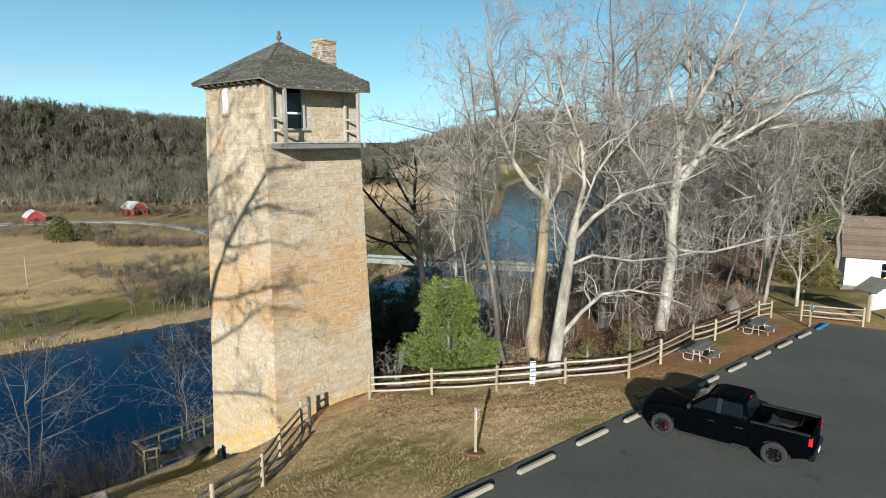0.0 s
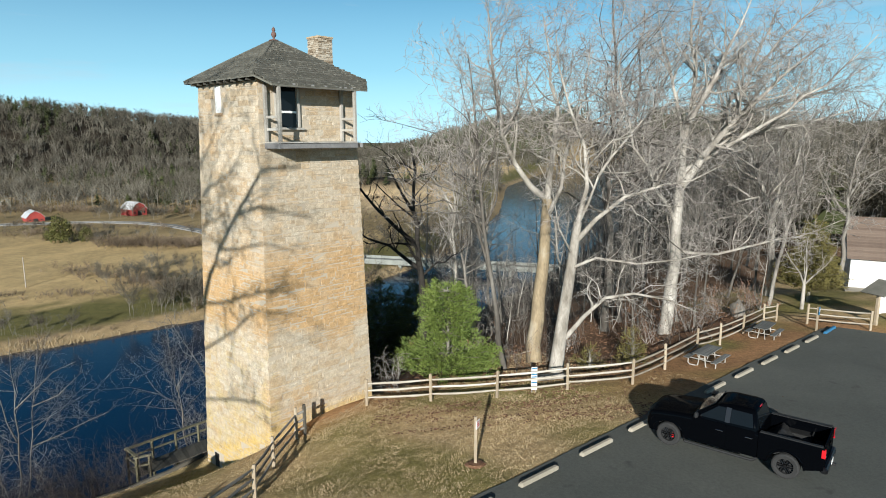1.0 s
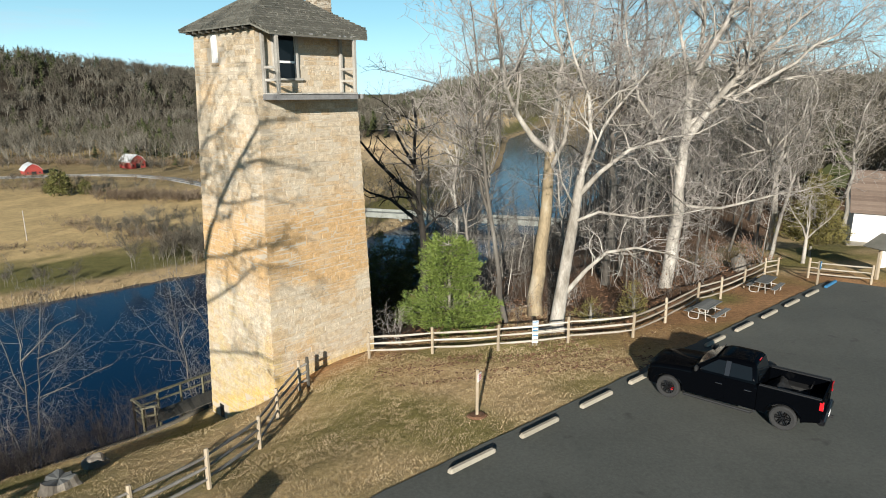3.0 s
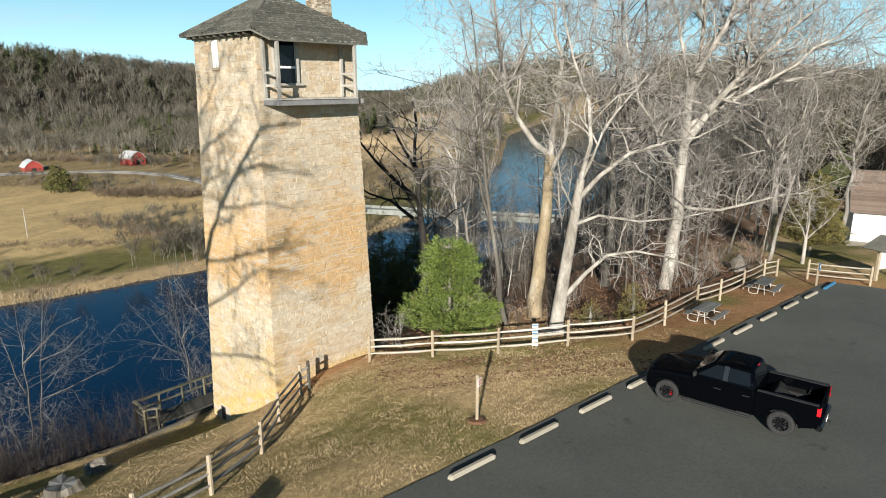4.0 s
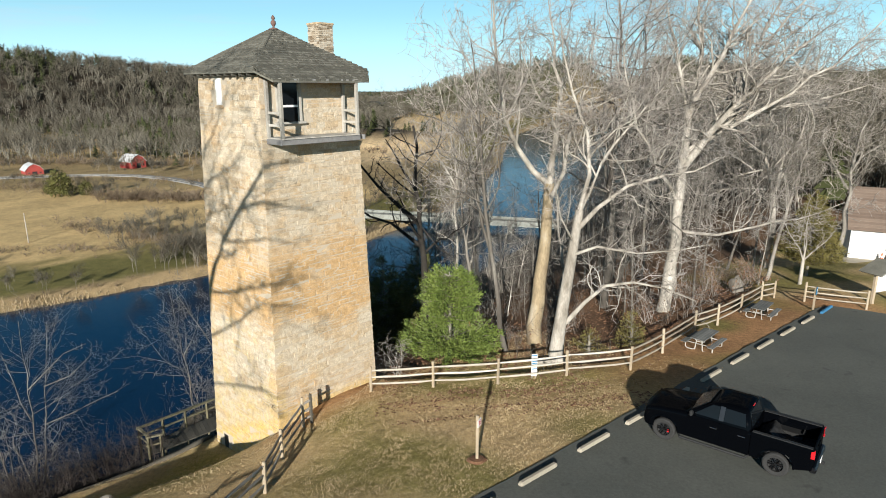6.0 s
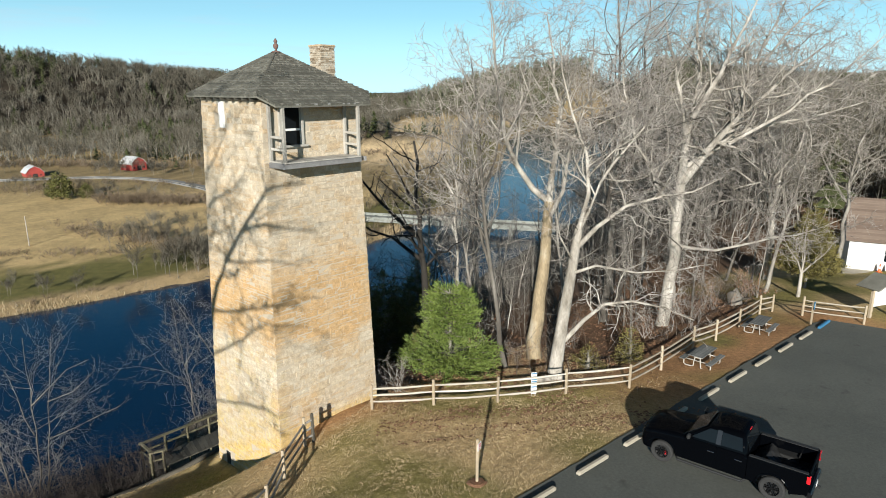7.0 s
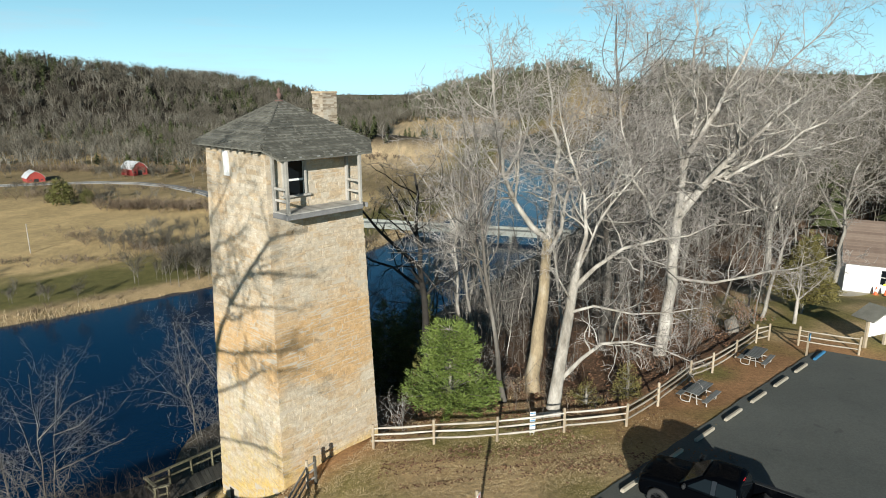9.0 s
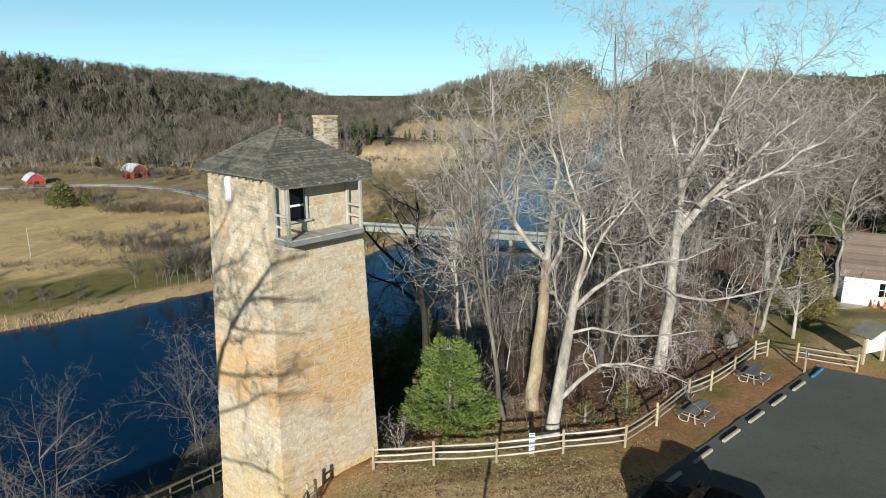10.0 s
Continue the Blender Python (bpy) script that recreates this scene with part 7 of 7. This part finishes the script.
def build_brush():
    """Thin undergrowth all over the wooded bluff, and along the river's far bank."""
    rng = random.Random(77)
    big, small = Wood(), Wood()
    shaded = Wood()
    made = 0
    while made < 2700:
        l, d = (rng.uniform(-34, 70), rng.uniform(5.5, 46)) if made < 1500 else (rng.uniform(-24, -3), rng.uniform(19.2, 25)) if made < 2200 else (rng.uniform(-12, 9), rng.uniform(19, 52))
        x, y = LOT0[0] + l * LOT_DIR[0] + d * LOT_N[0], LOT0[1] + l * LOT_DIR[1] + d * LOT_N[1]
        if d < 14 and (l < 7 or l > 36) or (-13 < x < -2.6 and y < 36) or (x > 23 and d < 13):
            continue
        if l < -2 and d < 18.8 or made >= 2200 and x > -12 or (x + 14.0) ** 2 + (y - 33.0) ** 2 < 9:
            continue
        h = rng.uniform(0.8, 3.2) * (1.25 if x < -12 and d < 25 else 1)
        p = Vector((x, y, lay1(x, y) - 0.1))
        for _ in range(rng.randint(1, 3)):
            pts = wander(rng, p, Vector((rng.gauss(0, 0.3), rng.gauss(0, 0.3), 1)), h, 4, 0.14, 0.02)
            # stems on the river bank go to the copy coloured as shaded
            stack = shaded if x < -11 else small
            stack.limb(pts, [0.016, 0.013, 0.010, 0.008, 0.004], 3)
            spread(rng, big, stack, pts, 0.016, 0.004, 1, 2, (0, 3.2), 0.05, 0.006, 0.3)
        made += 1
    tagged(new("shaded_brush", shaded.mesh("shaded_brush", SHADEDBRUSH)), "tangled undergrowth on the steep river bank, coloured as in shade", "undergrowth", kind="stuff")
    tagged(new("brush", small.mesh("brush", BRUSHWOOD)), "thin grey-brown undergrowth on the wooded bluff", "undergrowth", kind="stuff")


build_brush()


# ---- far woods on the hills and along the fields ----
def mesh_of_faces(name, groups, mats):
    """One mesh from stacks of loose triangles (n, 3, 3), a material for each stack."""
    T = np.concatenate(groups)
    n = len(T)
    me = bpy.data.meshes.new(name)
    me.vertices.add(3 * n)
    me.loops.add(3 * n)
    me.polygons.add(n)
    me.vertices.foreach_set("co", T.astype(np.float32).ravel())
    me.loops.foreach_set("vertex_index", np.arange(3 * n, dtype=np.int32))
    me.polygons.foreach_set("loop_start", np.arange(0, 3 * n, 3, dtype=np.int32))
    for m in mats:
        me.materials.append(m)
    me.polygons.foreach_set("material_index", np.concatenate([np.full(len(g), i, np.int32) for i, g in enumerate(groups)]))
    me.update()
    return me


def slivers(rng, root, tip, width):
    """Thin triangles from root to tip, turned about their own length at random."""
    d = tip - root
    side = np.cross(d, rng.normal(0, 1, d.shape))
    side /= np.linalg.norm(side, axis=1, keepdims=True) + 1e-9
    w = width[:, None] * side
    return np.stack([root - w, root + w, tip], 1)


def bare_kind(rng, twigs, wide, bushy=False):
    """A leafless tree of height 1: trunk, rising limbs, and a vase of fine twigs. Returns wood and twig triangles."""
    n = 5 if bushy else int(rng.integers(6, 10))
    a = rng.uniform(0, 6.28, n)
    z0 = rng.uniform(0.0, 0.15, n) if bushy else rng.uniform(0.18, 0.5, n)
    z1, r = rng.uniform(0.6, 0.97, n), rng.uniform(0.1, 0.34, n) * (1.5 if bushy else 1)
    root = np.stack([0 * a, 0 * a, z0], -1)
    tip = np.stack([r * np.cos(a), r * np.sin(a), z1], -1)
    wood = [slivers(rng, root, tip, np.full(n, 0.010 * wide))]
    if not bushy:
        base = np.array([[0.0, 0.0, -0.08]] * 3)
        wood.append(slivers(rng, base, np.array([[0.01, 0, 0.85]] * 3), np.full(3, 0.016 * wide)))
    k = rng.integers(0, n, twigs)
    f = rng.uniform(0.25, 1.0, twigs)[:, None]
    p = root[k] * (1 - f) + tip[k] * f + rng.normal(0, 0.035, (twigs, 3))
    out = (tip - root)[k]
    out /= np.linalg.norm(out, axis=1, keepdims=True)
    d = out * 0.7 + rng.normal(0, 0.55, (twigs, 3)) + np.array([0, 0, 0.35])
    d /= np.linalg.norm(d, axis=1, keepdims=True)
    q = p + d * rng.uniform(0.10, 0.24, twigs)[:, None]
    q[:, 2] = np.minimum(q[:, 2], 1.02)
    return np.concatenate(wood), slivers(rng, p, q, rng.uniform(0.006, 0.013, twigs) * wide)


def evergreen_kind(rng, n, slim):
    """An evergreen of height 1: drooping sprays on a ragged cone."""
    f = rng.uniform(0, 1, n) ** 0.8
    r = (0.27 * slim * (1 - f) ** 0.7 + 0.03) * rng.uniform(0.55, 1.15, n)
    a, z = rng.uniform(0, 6.28, n), 0.05 + 0.93 * f
    da = rng.uniform(0.35, 0.7, n)
    tip = np.stack([0.2 * r * np.cos(a), 0.2 * r * np.sin(a), z + 0.10], -1)
    p = np.stack([r * np.cos(a - da), r * np.sin(a - da), z + rng.normal(0, 0.02, n)], -1)
    q = np.stack([r * np.cos(a + da), r * np.sin(a + da), z + rng.normal(0, 0.02, n)], -1)
    return np.stack([tip, p, q], 1)


def stand(rng, kind, P, h, spread=1.0):
    """Copies of one kind's triangles at the places P (n, 3) with the heights h."""
    a = rng.uniform(0, 6.28, len(P))
    c, s = np.cos(a)[:, None, None], np.sin(a)[:, None, None]
    x, y, z = kind[None, ..., 0], kind[None, ..., 1], kind[None, ..., 2]
    w = (h * spread * rng.uniform(0.85, 1.2, len(P)))[:, None, None]
    T = np.stack([(c * x - s * y) * w, (s * x + c * y) * w, z * h[:, None, None]], -1)
    return (T + P[:, None, None, :]).reshape(-1, 3, 3)


def build_far_woods():
    rng = np.random.default_rng(12)
    near_kinds = [bare_kind(rng, 90, 0.8) for _ in range(7)]
    far_kinds = [bare_kind(rng, 46, 1.5) for _ in range(6)]
    fine_kinds = [bare_kind(rng, 260, 0.32) for _ in range(6)]
    pines = [evergreen_kind(rng, 60, s) for s in (0.8, 1.0, 1.3, 1.15)]
    X, Y = [], []
    for x0, x1, y0, y1, n in ((-900, -60, 430, 1150, 11500), (-320, 1000, 600, 1700, 9500), (-900, 1500, 1500, 3100, 2600), (40, 600, 90, 700, 6000), (38, 140, 68, 125, 420)):
        X.append(rng.uniform(x0, x1, n))
        Y.append(rng.uniform(y0, y1, n))
    X, Y = np.concatenate(X), np.concatenate(Y)
    Z = lay(X, Y)
    gap, side = river_gap(X, Y)
    r = np.hypot(X, Y)
    keep = (gap > 6) & (r < 3300) & (np.abs(X) < 0.95 * Y + 60)
    keep &= (side < 0) | ((X < -70) & (Y > 446 + 0.10 * (X + 200))) | (Z > -34.5) | (rng.random(len(X)) < 0.02)
    keep &= (side > 0) | ~(((X < 30 + 0.1 * Y) & (Y < 250) & (Y > 125)) | ((X < 56) & (Y < 72)) | ((X / Y < 0.27) & (Y < 560)))
    keep &= ~((np.abs(X - 1060) < 170) & (np.abs(Y - 1800) < 130))      # the open orange field on the far slope
    X, Y, Z, r = X[keep], Y[keep], Z[keep], r[keep]
    n = len(X)
    patch = np.array([noise.noise(Vector((x * 0.009, y * 0.009, 5))) + 0.5 * noise.noise(Vector((x * 0.03, y * 0.03, 9))) for x, y in zip(X, Y)])
    pine = rng.random(n) < np.where(X < 0, np.clip(0.12 + 1.3 * patch, 0.02, 0.8), np.where(r > 1100, 0.55, 0.10))
    h = rng.uniform(10, 21, n) * np.where(r < 1200, 1, 1.15)
    P = np.stack([X, Y, Z - 0.3], -1)
    wood, twig, green, hill = [], [], [], []
    which = rng.integers(0, 100, n)
    # trees here get the pale materials that carry the haze
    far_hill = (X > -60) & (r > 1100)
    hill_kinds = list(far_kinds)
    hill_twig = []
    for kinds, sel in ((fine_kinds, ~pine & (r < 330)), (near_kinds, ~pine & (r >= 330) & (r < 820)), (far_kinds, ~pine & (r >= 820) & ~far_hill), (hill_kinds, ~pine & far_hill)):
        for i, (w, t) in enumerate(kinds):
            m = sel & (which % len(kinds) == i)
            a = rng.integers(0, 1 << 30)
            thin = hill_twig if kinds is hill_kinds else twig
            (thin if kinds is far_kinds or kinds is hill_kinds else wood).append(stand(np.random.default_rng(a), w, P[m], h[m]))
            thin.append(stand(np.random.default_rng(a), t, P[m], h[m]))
    for i, t in enumerate(pines):
        for stack, sel in ((green, pine & ~far_hill), (hill, pine & far_hill)):
            m = sel & (which % 4 == i)
            stack.append(stand(rng, t, P[m], h[m] * rng.uniform(0.55, 0.95, m.sum())))
    tagged(new("far_woods", mesh_of_faces("far_woods", [np.concatenate(twig), np.concatenate(wood), np.concatenate(hill_twig)], [FARTWIG, FARLIMB, HAZYTWIG])), "grey-brown bare winter woods on the far hills", "woods", kind="stuff")
    for x, y, q in ((-176, 424, 6), (-150, 980, 16), (-60, 560, 8), (-70, 565, 7), (-48, 545, 8), (-80, 575, 9)):
        green.append(stand(rng, pines[2], np.array([[x, y, lay1(x, y)]]), np.array([float(q)]), 1.5))
    tagged(new("far_evergreens", mesh_of_faces("far_evergreens", [np.concatenate(green), np.concatenate(hill)], [FARPINE, HAZYOLIVE])), "scattered dark evergreens among the far woods", "woods", kind="stuff")


build_far_woods()


# ---- hedges, copses and thickets over the river ----
def build_hedges():
    rng = np.random.default_rng(71)
    trees = [bare_kind(rng, 260, 0.45) for _ in range(5)]
    bushes = [bare_kind(rng, 120, 0.8, True) for _ in range(4)]

    def along(a, b, n, wide, h0, h1):
        f = rng.random(n)
        x, y = a[0] + (b[0] - a[0]) * f + rng.normal(0, wide / 2, n), a[1] + (b[1] - a[1]) * f + rng.normal(0, wide / 2, n)
        ok = river_gap(x, y)[0] > 2.5
        x, y = x[ok], y[ok]
        return np.stack([x, y, lay(x, y) - 0.2], -1), rng.uniform(h0, h1, len(x))
    wood, twig, thicket = [], [], []
    # single and grouped small trees
    for a, b, n, wide, h0, h1 in (((-112, 150), (-96, 163), 7, 6, 6, 10), ((-146, 190), (-104, 160), 9, 14, 4, 8), ((-84, 180), (-68, 192), 26, 9, 7, 13), ((-76, 196), (-40, 232), 44, 12, 7, 13),
                                  ((-112, 212), (-84, 226), 16, 10, 6, 11), ((-128, 236), (-100, 250), 12, 10, 5, 9), ((-196, 322), (-90, 318), 26, 12, 5, 10), ((-215, 404), (-120, 392), 30, 14, 6, 12),
                                  ((-320, 330), (-215, 348), 22, 14, 4, 8), ((-330, 395), (-262, 402), 16, 16, 6, 12), ((-30, 282), (20, 400), 40, 20, 5, 10), ((-120, 660), (60, 640), 60, 30, 6, 11)):
        P, h = along(a, b, n, wide, h0, h1)
        k = rng.integers(0, len(trees), len(P))
        for i, (w, t) in enumerate(trees):
            m, seed = k == i, int(rng.integers(0, 1 << 30))
            wood.append(stand(np.random.default_rng(seed), w, P[m], h[m]))
            twig.append(stand(np.random.default_rng(seed), t, P[m], h[m]))
    # thickets of brush
    for a, b, n, wide, h0, h1 in (((-160, 303), (-100, 300), 230, 9, 3, 6.5), ((-205, 318), (-170, 320), 40, 9, 3, 6), ((-320, 322), (-205, 332), 130, 10, 2, 5), ((-150, 246), (-104, 226), 90, 10, 2, 4.5),
                                  ((-150, 205), (-108, 207), 70, 6, 1.2, 3), ((-104, 222), (-70, 206), 130, 10, 2, 5), ((-116, 147), (-66, 184), 110, 5, 1.2, 3), ((-72, 188), (-30, 240), 150, 9, 2, 5),
                                  ((-250, 372), (-130, 356), 110, 7, 1.5, 4), ((-330, 440), (-140, 436), 330, 12, 3, 7), ((-30, 290), (30, 420), 190, 26, 2, 5.5), ((-110, 500), (40, 520), 90, 10, 2, 5), ((-60, 330), (-20, 470), 70, 24, 2, 4),
                                  ((-120, 690), (90, 640), 130, 22, 4, 8)):
        P, h = along(a, b, n, wide, h0, h1)
        k = rng.integers(0, len(bushes), len(P))
        for i, (w, t) in enumerate(bushes):
            thicket.append(stand(rng, np.concatenate([w, t]), P[k == i], h[k == i], 1.25))
    tagged(new("hedgerow_trees", mesh_of_faces("hedgerow_trees", [np.concatenate(twig), np.concatenate(wood)], [FARTWIG, FARLIMB])), "small bare trees along the far fields", "trees", kind="stuff")
    tagged(new("thickets", mesh_of_faces("thickets", [np.concatenate(thicket)], [HEDGE])), "brown leafless thickets beside the road and river", "thicket", kind="stuff")
    # round cedars beside the field
    for x, y, h, w in ((-186, 310, 12.5, 1.5), (-176, 314, 7, 1.5), (-196, 316, 5, 1.4)):
        ob = thing("cedar_tree", on_ground(x, y), "broad dark olive cedar at the field's edge", "evergreen tree", "cedars across the river")
        n = 1500
        u = rng.normal(0, 1, (n, 3))
        u /= np.linalg.norm(u, axis=1, keepdims=True)
        c = u * rng.uniform(0.6, 1.05, (n, 1)) * np.array([0.40, 0.40, 0.50]) * (1 + 0.25 * np.sin(5 * u[:, :1] + 3 * u[:, 2:])) + np.array([0, 0, 0.50])
        T = np.stack([c, c + rng.normal(0, 0.045, (n, 3)), c + rng.normal(0, 0.045, (n, 3))], 1) * h * np.array([w * 0.75, w * 0.75, 1.0])
        part("crown", mesh_of_faces("crown", [T], [CEDAR]), None, ob)
        bm = bmesh.new()
        tube_path(bm, [(0, 0, -0.5), (0, 0, h * 0.5), (0, 0, h * 0.9)], [0.25, 0.15, 0.04], 6)
        part("trunk", bm, BARK_GREY, ob)


build_hedges()


# ---- bleached reeds on the far bank ----
def build_reeds():
    rng = random.Random(9)
    v, f = [], []
    for (ax, ay), (bx, by) in (((-160, 122), (-98, 160)), ((-98, 160), (-60, 184)), ((-60, 184), (-36, 212)), ((-36, 212), (-6, 280))):
        n = int(math.hypot(bx - ax, by - ay) * 36)
        for _ in range(n):
            t = rng.random()
            x, y = ax + (bx - ax) * t + rng.gauss(0, 1.6), ay + (by - ay) * t + rng.gauss(0, 1.6)
            z, h = lay1(x, y), rng.uniform(0.3, 0.9)
            a, w = rng.uniform(0, 6.28), rng.uniform(0.05, 0.16)
            k = len(v)
            v += [(x - w * math.cos(a), y - w * math.sin(a), z - 0.3), (x + w * math.cos(a), y + w * math.sin(a), z - 0.3), (x + rng.gauss(0, 0.3), y + rng.gauss(0, 0.3), z + h)]
            f.append((k, k + 1, k + 2))
    tagged(new("reeds", mesh_from("reeds", v, f, REED)), "bleached dry reeds along the river's far bank", "reeds", kind="stuff")


build_reeds()



# ---- dry lawn: tufts of grass, and fallen leaves along the fence ----
def build_lawn():
    rng = random.Random(61)
    g = np.random.default_rng(61)
    n = 300000
    l, d = g.uniform(-17, 13, n), g.uniform(0.5, 18.0, n)
    x, y = LOT0[0] + l * LOT_DIR[0] + d * LOT_N[0], LOT0[1] + l * LOT_DIR[1] + d * LOT_N[1]
    worn = g.normal(0, 0.5, n)
    keep = (y > 12) & ((d < 12.2) | (l < -4)) & ((x + 7.4) ** 2 + (y - 30.2) ** 2 > 14) & (worn > -0.5) & ~((l > 8) & (d < 5) & (g.random(n) > 0.25))
    x, y = x[keep], y[keep]
    n = len(x)
    z = lay(x, y)
    a, w, h = g.uniform(0, 6.28, n), g.uniform(0.004, 0.011, n), g.uniform(0.02, 0.07, n)
    P = np.stack([np.stack([x - w * np.cos(a), y - w * np.sin(a), z - 0.02], -1), np.stack([x + w * np.cos(a), y + w * np.sin(a), z - 0.02], -1), np.stack([x + g.normal(0, 0.035, n), y + g.normal(0, 0.035, n), z + h], -1)], 1)
    v = P.reshape(-1, 3).tolist()
    f = [(3 * k, 3 * k + 1, 3 * k + 2) for k in range(n)]
    tagged(new("grass", mesh_from("grass", v, f, DRYGRASS)), "straw-coloured dormant lawn grass", "grass", kind="stuff")
    v, f = [], []
    for _ in range(9000):
        l, d = rng.uniform(-3, 36), rng.uniform(2.5, 15)
        x, y = LOT0[0] + l * LOT_DIR[0] + d * LOT_N[0], LOT0[1] + l * LOT_DIR[1] + d * LOT_N[1]
        if l < 6 and d < 9.5 or (x > 22 and d < 6) or (d < 4.5 and rng.random() > 0.2) or x < -3:
            continue
        z, a, s = lay1(x, y) + 0.02, rng.uniform(0, 6.28), rng.uniform(0.05, 0.12)
        k = len(v)
        v += [(x + s * math.cos(a), y + s * math.sin(a), z + rng.uniform(0, 0.05)), (x + s * 0.6 * math.cos(a + 1.6), y + s * 0.6 * math.sin(a + 1.6), z + rng.uniform(0, 0.06)), (x - s * math.cos(a), y - s * math.sin(a), z + rng.uniform(0, 0.04)), (x - s * 0.6 * math.cos(a + 1.6), y - s * 0.6 * math.sin(a + 1.6), z)]
        f.append((k, k + 1, k + 2, k + 3))
    streaks = [(rng.uniform(-2.5, 9.5), rng.uniform(24.6, 28.2), rng.uniform(0.5, 1.8), rng.uniform(0.08, 0.28)) for _ in range(22)]
    for _ in range(1500):
        cx, cy, wx, wy = rng.choice(streaks)
        x = cx + rng.gauss(0, wx)
        y = cy + 0.12 * (x - cx) + rng.gauss(0, wy)
        if x < -3 or y > 28.3 + 0.15 * max(0, x - 3):
            continue
        z, a, q = lay1(x, y) + 0.02, rng.uniform(0, 6.28), rng.uniform(0.04, 0.09)
        k = len(v)
        v += [(x + q * math.cos(a), y + q * math.sin(a), z + rng.uniform(0, 0.04)), (x + q * 0.6 * math.cos(a + 1.6), y + q * 0.6 * math.sin(a + 1.6), z + rng.uniform(0, 0.05)), (x - q * math.cos(a), y - q * math.sin(a), z + rng.uniform(0, 0.03)), (x - q * 0.6 * math.cos(a + 1.6), y - q * 0.6 * math.sin(a + 1.6), z)]
        f.append((k, k + 1, k + 2, k + 3))
    tagged(new("fallen_leaves", mesh_from("fallen_leaves", v, f, RUST)), "fallen brown leaves under the trees", "leaves", kind="stuff")


build_lawn()


# ---- the tower's stones ----
def build_stones():
    left = 300
    for face, seed in (("front", 21), ("left", 22), ("back", 23), ("right", 24)):
        rng = random.Random(seed + 50)
        rest = bmesh.new()
        for x0, x1, z0, z1, out in courses(face, seed):
            if left and face in ("front", "left") and z0 > (8.6 if face == "front" else 8.9):
                bm = bmesh.new()
                quad_block(bm, x0, x1, z0, z1, face, out, rng)
                part("stone", bm, STONE, tower_wall)
                left -= 1
            else:
                quad_block(rest, x0, x1, z0, z1, face, out, rng)
        tagged(part("stonework", rest, STONE, tower_wall), kind="stuff")


build_stones()
